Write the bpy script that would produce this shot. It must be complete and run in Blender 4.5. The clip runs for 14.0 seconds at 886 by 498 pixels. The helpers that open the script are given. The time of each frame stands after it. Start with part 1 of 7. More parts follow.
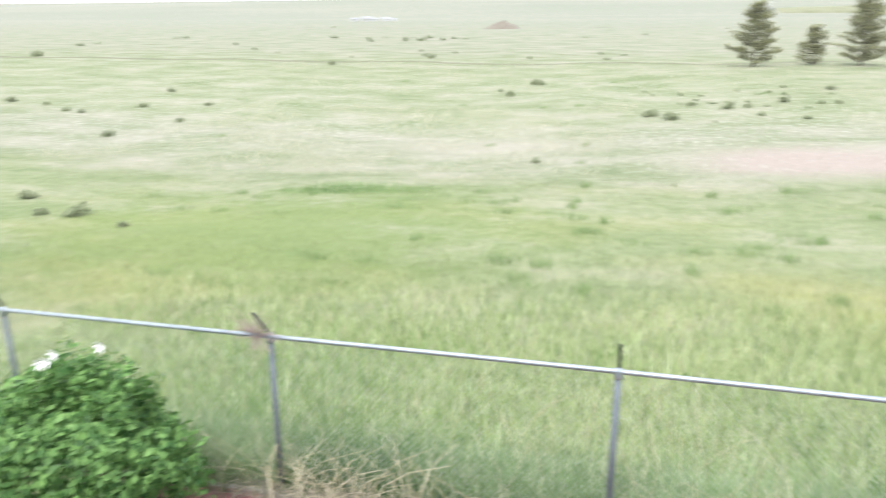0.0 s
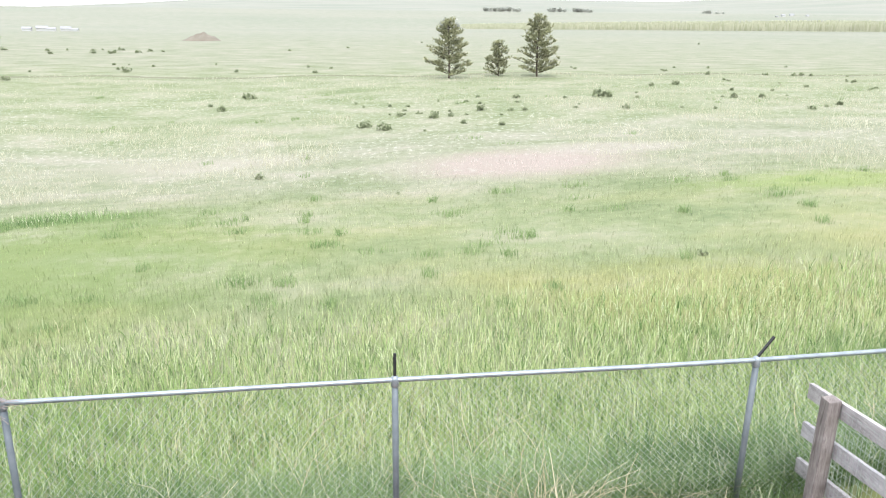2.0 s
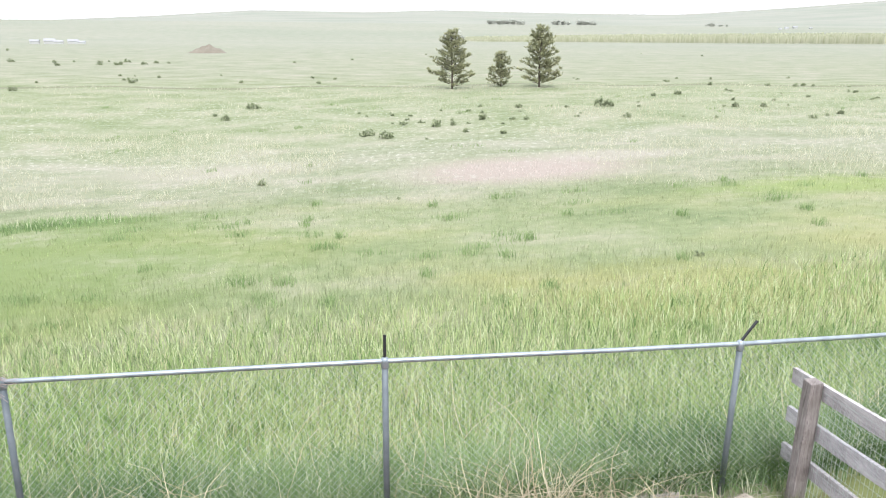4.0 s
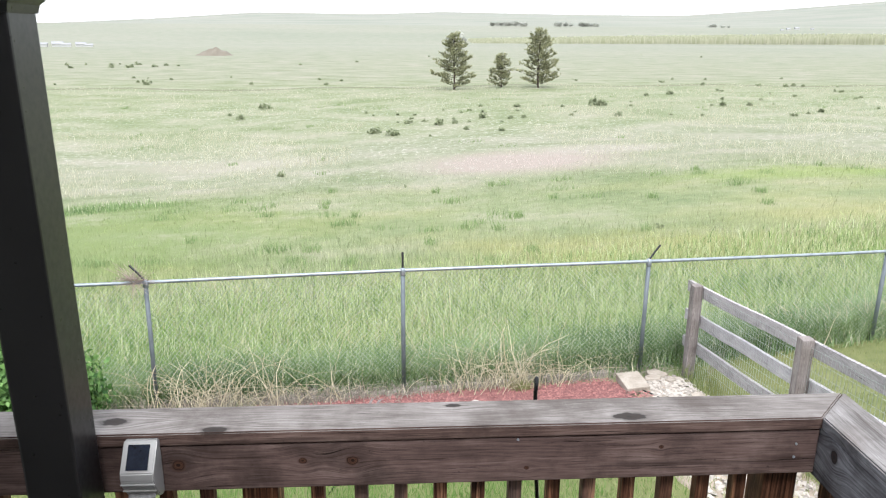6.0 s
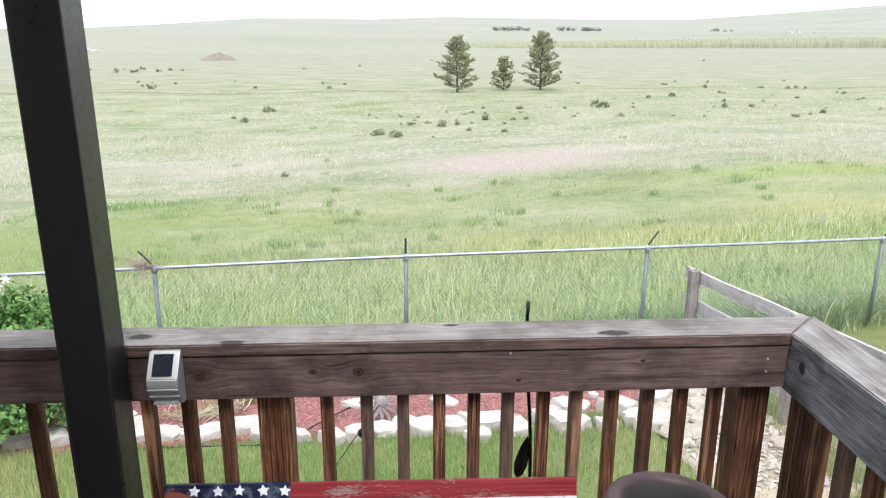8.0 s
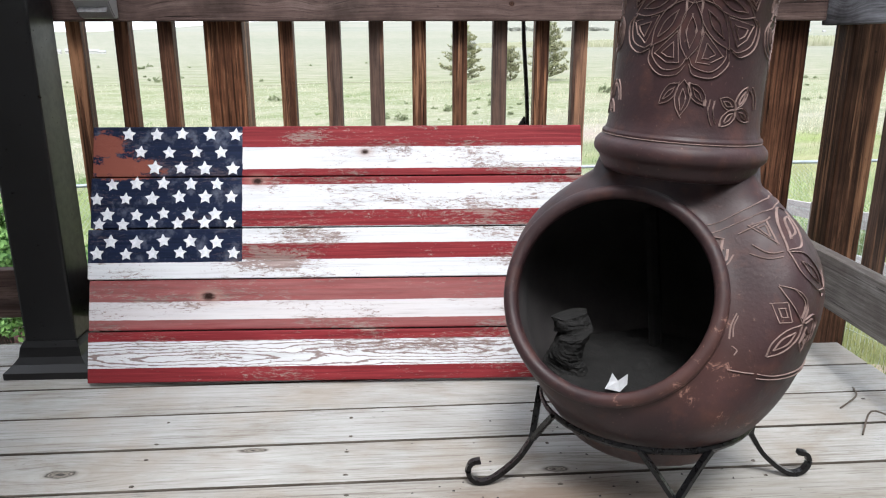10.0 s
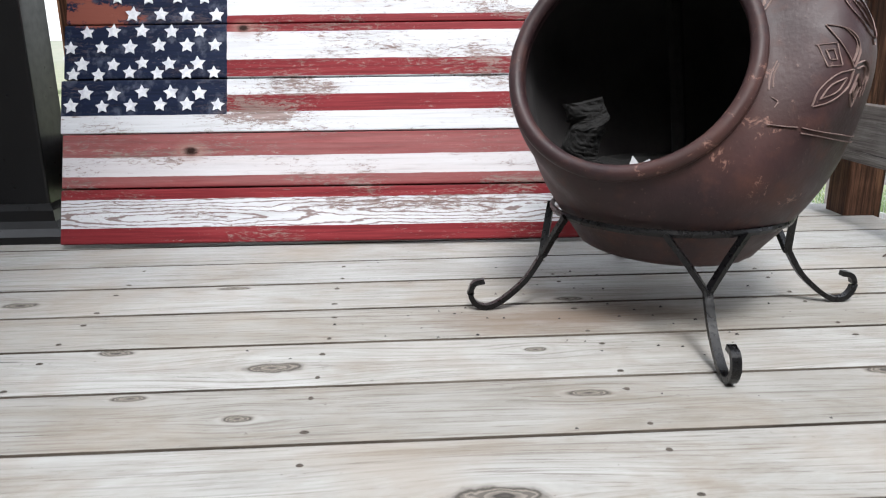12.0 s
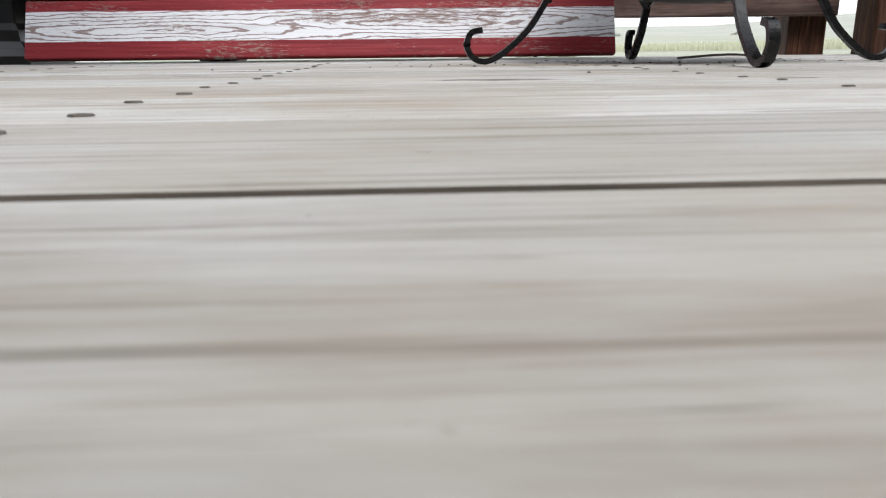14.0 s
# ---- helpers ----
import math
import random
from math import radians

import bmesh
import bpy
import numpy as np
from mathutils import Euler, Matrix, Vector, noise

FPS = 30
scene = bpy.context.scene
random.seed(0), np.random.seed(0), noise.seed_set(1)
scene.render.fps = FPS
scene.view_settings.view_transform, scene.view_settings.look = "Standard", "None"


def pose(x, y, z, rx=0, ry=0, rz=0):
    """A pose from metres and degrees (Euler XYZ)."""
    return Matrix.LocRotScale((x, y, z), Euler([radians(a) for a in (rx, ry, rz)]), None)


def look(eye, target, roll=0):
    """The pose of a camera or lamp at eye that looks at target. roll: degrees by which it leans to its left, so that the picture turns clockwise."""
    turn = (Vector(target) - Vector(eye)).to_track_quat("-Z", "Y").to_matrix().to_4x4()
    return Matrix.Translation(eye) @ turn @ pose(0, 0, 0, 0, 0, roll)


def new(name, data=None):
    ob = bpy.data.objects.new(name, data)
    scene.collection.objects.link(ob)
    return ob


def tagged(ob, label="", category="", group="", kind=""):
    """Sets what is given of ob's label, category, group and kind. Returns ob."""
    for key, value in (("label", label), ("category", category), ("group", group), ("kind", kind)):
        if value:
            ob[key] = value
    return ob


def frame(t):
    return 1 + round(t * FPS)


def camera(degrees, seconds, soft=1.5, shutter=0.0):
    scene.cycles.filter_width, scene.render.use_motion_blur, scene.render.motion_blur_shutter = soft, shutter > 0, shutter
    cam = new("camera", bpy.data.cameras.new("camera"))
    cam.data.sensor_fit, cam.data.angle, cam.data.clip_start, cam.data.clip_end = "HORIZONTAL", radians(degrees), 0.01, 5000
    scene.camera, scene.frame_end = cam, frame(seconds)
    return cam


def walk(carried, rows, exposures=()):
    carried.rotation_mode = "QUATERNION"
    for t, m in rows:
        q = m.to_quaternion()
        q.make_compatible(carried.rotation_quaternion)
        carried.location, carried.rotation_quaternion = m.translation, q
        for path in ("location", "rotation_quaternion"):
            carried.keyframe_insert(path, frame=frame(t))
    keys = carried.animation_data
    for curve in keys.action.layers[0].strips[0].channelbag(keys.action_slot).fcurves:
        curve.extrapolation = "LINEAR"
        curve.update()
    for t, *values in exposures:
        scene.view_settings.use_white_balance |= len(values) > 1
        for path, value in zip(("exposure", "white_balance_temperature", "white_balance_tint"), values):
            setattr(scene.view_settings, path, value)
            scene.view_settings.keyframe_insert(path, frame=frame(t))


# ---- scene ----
cam = camera(62.3, 14.0, soft=1.1, shutter=0.12)
PATH = [
    (0, (0.617, 1.387, 2.042), (0.021, 3.189, 1.411), -0.6),
    (0.1, (0.57, 1.39, 2.042), (0.33, 3.27, 1.412), -0.4),
    (0.2, (0.53, 1.39, 2.042), (0.55, 3.287, 1.41), -0.2),
    (0.3, (0.49, 1.39, 2.042), (0.848, 3.254, 1.413), 0.0),
    (0.4, (0.45, 1.39, 2.04), (1.064, 3.188, 1.413), 0.2),
    (0.5, (0.401, 1.396, 2.035), (1.044, 3.184, 1.413), 0.5),
    (1, (0.323, 1.384, 2.064), (0.904, 3.197, 1.451), 0.6),
    (1.5, (0.323, 1.342, 2.095), (0.571, 3.232, 1.488), 0.6),
    (2, (0.296, 1.299, 2.125), (0.433, 3.202, 1.524), 0.6),
    (2.5, (0.305, 1.267, 2.148), (0.433, 3.172, 1.553), 0.5),
    (5, (0.4525, 0.4615, 1.844), (0.5765, 2.3765, 1.282), 0.6),
    (5.5, (0.3645, -0.9305, 1.87), (0.4845, 0.9845, 1.307), 0.5),
    (6, (0.2725, -1.8225, 2.098), (0.3895, 0.0925, 1.532), 0.4),
    (6.5, (0.2435, -1.9945, 2.425), (0.3615, -0.0775, 1.865), 0.5),
    (7, (0.2425, -2.0445, 2.678), (0.3545, -0.1275, 2.119), 0.2),
    (7.5, (0.2335, -2.0585, 2.292), (0.3455, -0.1405, 1.737), 0.3),
    (8, (0.2745, -2.0595, 1.931), (0.3825, -0.1405, 1.377), 0.2),
    (8.5, (0.3045, -2.0515, 1.563), (0.4115, -0.1315, 1.011), 0.2),
    (9, (0.3245, -2.0505, 1.218), (0.4285, -0.1305, 0.668), 0.2),
    (11.5, (0.368, -1.961, 0.588), (0.43, -0.036, 0.047), -0.7),
    (12, (0.372, -1.973, 0.449), (0.432, -0.047, -0.087), -0.7),
    (12.5, (0.385, -1.964, 0.297), (0.444, -0.037, -0.238), -0.7),
    (13, (0.4, -1.953, 0.144), (0.454, -0.028, -0.393), -0.8),
    (13.3, (0.401, -1.947, 0.074), (0.445, -0.022, -0.465), -0.8),
    (13.5, (0.391, -1.946, 0.0265), (0.439, -0.016, -0.503), -0.7),
    (14, (0.383, -1.95, 0.0265), (0.437, -0.021, -0.503), -0.6),
]
EXPOSURES = [(t, e, 6250, 10) for t, e in ((0.0, 0.97), (2.5, 0.93), (5.0, 0.84), (7.5, 0.86), (9.0, 0.98), (11.5, 1.04), (12.5, 0.94), (13.0, 0.88), (13.5, 0.84), (14.0, 0.84))]
cam.data.dof.use_dof = True
cam.data.dof.focus_distance, cam.data.dof.aperture_fstop = 2.2, 34.0
walk(cam, [(t, look(eye, target, roll)) for t, eye, target, roll in PATH], EXPOSURES)

# ---- light: bright overcast sky with a soft veiled sun ----
SUN_EL, SUN_AZ = radians(59), radians(181)
world = bpy.data.worlds.new("sky")
scene.world = world
world.use_nodes = True
wn = world.node_tree
wbg = wn.nodes["Background"]
sky = wn.nodes.new("ShaderNodeTexSky")
sky.sky_type, sky.sun_disc = "NISHITA", False
sky.sun_elevation, sky.sun_rotation = SUN_EL, SUN_AZ
sky.dust_density, sky.air_density = 4.0, 1.0
haze = wn.nodes.new("ShaderNodeMixRGB")
haze.inputs[0].default_value = 0.7
haze.inputs[2].default_value = (9.5, 9.7, 9.9, 1)
wn.links.new(sky.outputs[0], haze.inputs[1])
wn.links.new(haze.outputs[0], wbg.inputs[0])
wbg.inputs[1].default_value = 0.14
sun = new("sun", bpy.data.lights.new("sun", "SUN"))
sun.data.energy, sun.data.angle, sun.data.color = 2.0, radians(16), (1.0, 0.98, 0.95)
sun.matrix_world = look((math.sin(SUN_AZ) * 30, math.cos(SUN_AZ) * 30, math.tan(SUN_EL) * 30), (0, 0, 0))

# ---- materials ----
def nodes(name, rough=0.7, metal=0.0, spec=0.4):
    m = bpy.data.materials.new(name)
    m.use_nodes = True
    nt = m.node_tree
    b = nt.nodes["Principled BSDF"]
    b.inputs["Roughness"].default_value = rough
    b.inputs["Metallic"].default_value = metal
    b.inputs["Specular IOR Level"].default_value = spec
    return m, nt, b


def add(nt, kind, **values):
    n = nt.nodes.new("ShaderNode" + kind)
    for key, v in values.items():
        n.inputs[key.replace("_", " ")].default_value = v
    return n


def coords(nt, scale=(1, 1, 1), world_space=False, shift=None, warp=None):
    """Object or world coordinates, scaled; shift moves them by the object's random number."""
    if world_space:
        src = nt.nodes.new("ShaderNodeNewGeometry").outputs["Position"]
    else:
        src = nt.nodes.new("ShaderNodeTexCoord").outputs["Object"]
    if shift:
        info = nt.nodes.new("ShaderNodeObjectInfo")
        mul = nt.nodes.new("ShaderNodeVectorMath")
        mul.operation = "SCALE"
        mul.inputs[0].default_value = shift
        nt.links.new(info.outputs["Random"], mul.inputs["Scale"])
        plus = nt.nodes.new("ShaderNodeVectorMath")
        nt.links.new(src, plus.inputs[0])
        nt.links.new(mul.outputs[0], plus.inputs[1])
        src = plus.outputs[0]
    if warp:
        bend = nt.nodes.new("ShaderNodeVectorMath")
        nt.links.new(src, bend.inputs[0])
        nt.links.new(warp, bend.inputs[1])
        src = bend.outputs[0]
    mp = nt.nodes.new("ShaderNodeMapping")
    mp.inputs["Scale"].default_value = scale
    nt.links.new(src, mp.inputs[0])
    return mp.outputs[0]


def noise_tex(nt, vec, scale, detail=4.0, rough=0.55, distort=0.0):
    n = add(nt, "TexNoise", Scale=scale, Detail=detail, Roughness=rough, Distortion=distort)
    nt.links.new(vec, n.inputs["Vector"])
    return n.outputs["Fac"]


def ramp(nt, fac, stops):
    r = nt.nodes.new("ShaderNodeValToRGB")
    while len(r.color_ramp.elements) < len(stops):
        r.color_ramp.elements.new(0.5)
    for e, (p, c) in zip(r.color_ramp.elements, stops):
        e.position = p
        e.color = (c, c, c, 1) if isinstance(c, (int, float)) else (*c, 1)
    nt.links.new(fac, r.inputs[0])
    return r.outputs[0]


def mix(nt, fac, a, b, mode="MIX"):
    n = nt.nodes.new("ShaderNodeMixRGB")
    n.blend_type = mode
    for i, v in enumerate((fac, a, b)):
        if isinstance(v, (int, float)):
            n.inputs[i].default_value = v if i == 0 else (v, v, v, 1)
        elif isinstance(v, tuple):
            n.inputs[i].default_value = (*v, 1)
        else:
            nt.links.new(v, n.inputs[i])
    return n.outputs[0]


def math_node(nt, op, a, b=0.0, clamp=False):
    n = nt.nodes.new("ShaderNodeMath")
    n.operation, n.use_clamp = op, clamp
    for i, v in enumerate((a, b)):
        if isinstance(v, (int, float)):
            n.inputs[i].default_value = v
        else:
            nt.links.new(v, n.inputs[i])
    return n.outputs[0]


def bump(nt, b, height, strength=0.3, dist=0.005):
    n = add(nt, "Bump", Strength=strength, Distance=dist)
    nt.links.new(height, n.inputs["Height"])
    nt.links.new(n.outputs[0], b.inputs["Normal"])


def plain(name, dark, light, scale=20.0, rough=0.7, metal=0.0, bump_amt=0.2, fine=120.0, island=0.0, spec=0.4, shift=(3, 5, 7)):
    """A surface mottled at two scales; island: how much colour varies from piece to piece in one mesh."""
    m, nt, b = nodes(name, rough, metal, spec)
    v = coords(nt, shift=shift)
    big, small = noise_tex(nt, v, scale), noise_tex(nt, v, fine, 3.0)
    f = mix(nt, 0.35, big, small)
    col = ramp(nt, f, [(0.3, dark), (0.7, light)])
    if island:
        g = nt.nodes.new("ShaderNodeNewGeometry").outputs["Random Per Island"]
        col = mix(nt, island, col, ramp(nt, g, [(0.0, tuple(0.45 * c for c in dark)), (0.5, light), (1.0, tuple(min(1, 1.35 * c) for c in light))]))
    nt.links.new(col, b.inputs["Base Color"])
    nt.links.new(ramp(nt, small, [(0.2, max(0, rough - 0.12)), (0.8, min(1, rough + 0.12))]), b.inputs["Roughness"])
    if bump_amt:
        bump(nt, b, f, bump_amt, 0.004)
    return m


def wood(name, dark, mid, light, axis=0, rough=0.8, shift=(7.3, 3.1, 5.7), knots=(), grain=1.0, blotch=None, plane="xy", streaks=None, heart=None, spec=0.12, browning=(), halo=0.0, rings_k=(2.6, 9.0, 1.4), tone=None, ring_w=0.38, grey_share=0.0, cracks=(0.31, 0.355), mottle=False):
    """Weathered boards: growth lines drawn out along an axis and bent round the knots, dark checks, stains.
    knots: two world coordinates on the plane of two axes, half length, half width; streaks: colour of bright streaks; heart: colour of the knots."""
    m, nt, b = nodes(name, rough, 0, spec)
    pos = nt.nodes.new("ShaderNodeNewGeometry").outputs["Position"]
    warp, spots = None, []
    for kx, ky, kl, kw in knots:
        d = nt.nodes.new("ShaderNodeVectorMath")
        d.operation = "SUBTRACT"
        nt.links.new(pos, d.inputs[0])
        d.inputs[1].default_value = {"xy": (kx, ky, 0), "xz": (kx, 0, ky), "yz": (0, kx, ky)}[plane]
        mp = nt.nodes.new("ShaderNodeMapping")
        mp.inputs["Scale"].default_value = {"xy": (1 / kl, 1 / kw, 0), "xz": (1 / kl, 0, 1 / kw), "yz": (0, 1 / kl, 1 / kw)}[plane]
        nt.links.new(d.outputs[0], mp.inputs[0])
        ln = nt.nodes.new("ShaderNodeVectorMath")
        ln.operation = "LENGTH"
        nt.links.new(mp.outputs[0], ln.inputs[0])
        spots.append(ln.outputs["Value"])
        fall = math_node(nt, "EXPONENT", math_node(nt, "MULTIPLY", math_node(nt, "POWER", ln.outputs["Value"], 2.0), -0.22))
        across = nt.nodes.new("ShaderNodeMapping")
        across.inputs["Scale"].default_value = {"xy": (0, -0.85, 0), "xz": (0, 0, -0.85), "yz": (0, 0, -0.85)}[plane]
        nt.links.new(d.outputs[0], across.inputs[0])
        push = nt.nodes.new("ShaderNodeVectorMath")
        push.operation = "SCALE"
        nt.links.new(across.outputs[0], push.inputs[0])
        nt.links.new(fall, push.inputs["Scale"])
        if warp is None:
            warp = push.outputs[0]
        else:
            both = nt.nodes.new("ShaderNodeVectorMath")
            nt.links.new(warp, both.inputs[0])
            nt.links.new(push.outputs[0], both.inputs[1])
            warp = both.outputs[0]

    def along(across, length):
        q = [across] * 3
        q[axis] = length
        return coords(nt, tuple(q), shift=shift, warp=warp)

    fine = noise_tex(nt, along(105.0, 5.0), 1.5, 5.0, 0.65, 0.3)
    v2 = along(15.0, 0.9)
    streak = noise_tex(nt, v2, 0.8, 5.0, 0.6, 2.6)
    cloud = noise_tex(nt, coords(nt, (1, 1, 1), shift=shift), 6.0, 4.0, 0.6)
    f = mix(nt, 0.4, fine, streak)
    f = mix(nt, 0.3, f, cloud)
    lo, md, hi = tone or (dark, mid, light)
    col = ramp(nt, f, [(0.36, lo), (0.5, md), (0.64, hi)])
    # growth lines: thin, wavering, stronger in some places
    rings = add(nt, "TexWave", Scale=rings_k[0], Distortion=rings_k[1], Detail=4.0)
    rings.inputs["Detail Scale"].default_value = 0.35
    rings.bands_direction = ("Y", "Z", "X")[axis]
    nt.links.new(along(15.0, rings_k[2]), rings.inputs["Vector"])
    some = ramp(nt, noise_tex(nt, along(9.0, 1.6), 1.0, 3.0), [(0.42, 0.12), (0.62, 0.75)])
    line = math_node(nt, "MULTIPLY", ramp(nt, rings.outputs["Fac"], [(0.0, 1.0), (ring_w, 0.0)]), some)
    col = mix(nt, math_node(nt, "MULTIPLY", line, grain), col, tuple(0.62 * c for c in dark))
    if streaks:
        bright = ramp(nt, noise_tex(nt, along(46.0, 1.5), 1.0, 5.0, 0.65, 0.5), [(0.52, 0.0), (0.60, 0.6), (0.72, 0.95)])
        where = ramp(nt, noise_tex(nt, along(11.0, 2.2), 1.0, 3.0), [(0.44, 0.05), (0.58, 1.0)])
        col = mix(nt, math_node(nt, "MULTIPLY", bright, where), col, streaks)
    lines = ramp(nt, noise_tex(nt, along(250.0, 5.0), 1.0, 4.0, 0.7, 0.6), [(0.55, 0.0), (0.64, 0.7)])
    col = mix(nt, lines, col, dark)
    specks = ramp(nt, noise_tex(nt, coords(nt, (1, 1, 1), shift=shift), 85.0, 3.0, 0.6), [(0.70, 0.0), (0.75, 0.6)])
    col = mix(nt, specks, col, tuple(0.5 * c for c in dark))
    checks = ramp(nt, noise_tex(nt, along(95.0, 3.2), 1.0, 4.0, 0.65, 0.4), [(cracks[0], 1.0), (cracks[1], 0.0)])
    col = mix(nt, math_node(nt, "MULTIPLY", checks, 0.85), col, tuple(0.3 * c for c in dark))
    info = nt.nodes.new("ShaderNodeObjectInfo").outputs["Random"]
    col = mix(nt, 1.0, col, ramp(nt, info, [(0.0, (0.78, 0.77, 0.75)), (0.35, (0.95, 0.93, 0.9)), (0.7, (0.92, 0.94, 0.96)), (1.0, (1.05, 1.04, 1.02))]), "MULTIPLY")
    if grey_share:
        lot = nt.nodes.new("ShaderNodeTexWhiteNoise")
        lot.noise_dimensions = "1D"
        nt.links.new(info, lot.inputs["W"])
        silver = mix(nt, 0.6, ramp(nt, f, [(0.36, (0.035, 0.030, 0.028)), (0.64, (0.20, 0.18, 0.17))]), col)
        col = mix(nt, ramp(nt, lot.outputs["Value"], [(1.0 - grey_share, 0.0), (1.0 - grey_share + 0.12, 0.85)]), col, silver)
    if blotch:
        stain = ramp(nt, noise_tex(nt, coords(nt, (1, 1, 1), shift=shift), 4.0, 6.0, 0.65), [(0.48, 0.0), (0.66, 1.0)])
        col = mix(nt, math_node(nt, "MULTIPLY", stain, 0.6), col, blotch)
    if mottle:
        # weathering in long clouds: brownish, silvery, and fine brown hairs of grain
        long_cloud = noise_tex(nt, along(9.0, 2.6), 1.0, 6.0, 0.7, 0.8)
        col = mix(nt, 1.0, col, ramp(nt, long_cloud, [(0.34, (0.82, 0.78, 0.735)), (0.47, (0.98, 0.975, 0.965)), (0.60, (1.09, 1.10, 1.115))]), "MULTIPLY")
        hairs = ramp(nt, noise_tex(nt, along(300.0, 9.0), 1.0, 5.0, 0.75, 0.8), [(0.52, 0.0), (0.66, 0.55)])
        col = mix(nt, math_node(nt, "MULTIPLY", hairs, ramp(nt, long_cloud, [(0.40, 1.0), (0.60, 0.3)])), col, (0.17, 0.135, 0.105))
    # ragged brown ellipses: centre, half length, half width, strength
    for sx, sy, sl, sw, deep in browning:
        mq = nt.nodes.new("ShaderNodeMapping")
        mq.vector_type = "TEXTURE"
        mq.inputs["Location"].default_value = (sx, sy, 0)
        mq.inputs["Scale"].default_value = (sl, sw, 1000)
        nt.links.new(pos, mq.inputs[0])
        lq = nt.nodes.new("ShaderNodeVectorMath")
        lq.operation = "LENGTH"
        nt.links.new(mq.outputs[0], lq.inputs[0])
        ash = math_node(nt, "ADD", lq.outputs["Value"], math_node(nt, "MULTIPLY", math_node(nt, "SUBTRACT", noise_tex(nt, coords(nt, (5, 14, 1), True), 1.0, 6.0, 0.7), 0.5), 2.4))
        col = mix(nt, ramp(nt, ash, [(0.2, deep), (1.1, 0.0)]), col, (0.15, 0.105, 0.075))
    if knots:
        wob = add(nt, "TexNoise", Scale=30.0, Detail=4.0)
        nt.links.new(pos, wob.inputs["Vector"])
        shake = math_node(nt, "MULTIPLY", math_node(nt, "SUBTRACT", wob.outputs["Fac"], 0.5), 0.7)
        core = heart or tuple(0.6 * c for c in mid)
        for away in spots:
            r = math_node(nt, "ADD", away, shake)
            ring = math_node(nt, "SINE", math_node(nt, "MULTIPLY", r, 24.0))
            kc = mix(nt, ramp(nt, ring, [(0.1, 0.0), (0.75, 0.7)]), core, tuple(0.22 * c for c in dark))
            kc = mix(nt, ramp(nt, r, [(0.05, 0.85), (0.3, 0.0)]), kc, tuple(0.15 * c for c in dark))
            body = ramp(nt, r, [(0.42, 0.95), (0.60, 0.35), (0.85, 0.0)])
            edge = ramp(nt, math_node(nt, "ABSOLUTE", math_node(nt, "SUBTRACT", r, 0.48)), [(0.02, 0.85), (0.09, 0.0)])
            if halo:
                col = mix(nt, ramp(nt, r, [(0.55, 0.0), (0.8, halo), (1.5, 0.0)]), col, light)
            col = mix(nt, body, col, kc)
            col = mix(nt, edge, col, tuple(0.25 * c for c in dark))
    nt.links.new(col, b.inputs["Base Color"])
    bump(nt, b, mix(nt, 1.0, f, math_node(nt, "MULTIPLY", checks, 0.6), "SUBTRACT"), 0.5, 0.003)
    return m


def leaf_mat(name, dark, light, rough=0.5, tip=None, lift=0.5, through_light=0.3):
    """Leaves or blades: colour by piece, some light coming through; lift: how far the shading normal leans to the sky."""
    m, nt, b = nodes(name, rough, 0, 0.25)
    g = nt.nodes.new("ShaderNodeNewGeometry")
    col = ramp(nt, g.outputs["Random Per Island"], [(0.0, dark), (1.0, light)])
    if tip:
        vc = nt.nodes.new("ShaderNodeVertexColor")
        vc.layer_name = "tint"
        col = mix(nt, vc.outputs["Alpha"], col, vc.outputs["Color"])
    n = add(nt, "TexNoise", Scale=60.0, Detail=2.0)
    nt.links.new(g.outputs["Position"], n.inputs["Vector"])
    col = mix(nt, 1.0, col, ramp(nt, n.outputs["Fac"], [(0.3, 0.8), (0.7, 1.0)]), "MULTIPLY")
    nt.links.new(col, b.inputs["Base Color"])
    up = nt.nodes.new("ShaderNodeVectorMath")
    up.inputs[1].default_value = (0, 0, lift)
    nt.links.new(g.outputs["Normal"], up.inputs[0])
    nrm = nt.nodes.new("ShaderNodeVectorMath")
    nrm.operation = "NORMALIZE"
    nt.links.new(up.outputs[0], nrm.inputs[0])
    nt.links.new(nrm.outputs[0], b.inputs["Normal"])
    tr = nt.nodes.new("ShaderNodeBsdfTranslucent")
    nt.links.new(col, tr.inputs[0])
    ms = nt.nodes.new("ShaderNodeMixShader")
    ms.inputs[0].default_value = through_light
    nt.links.new(b.outputs[0], ms.inputs[1])
    nt.links.new(tr.outputs[0], ms.inputs[2])
    nt.links.new(ms.outputs[0], nt.nodes["Material Output"].inputs[0])
    return m


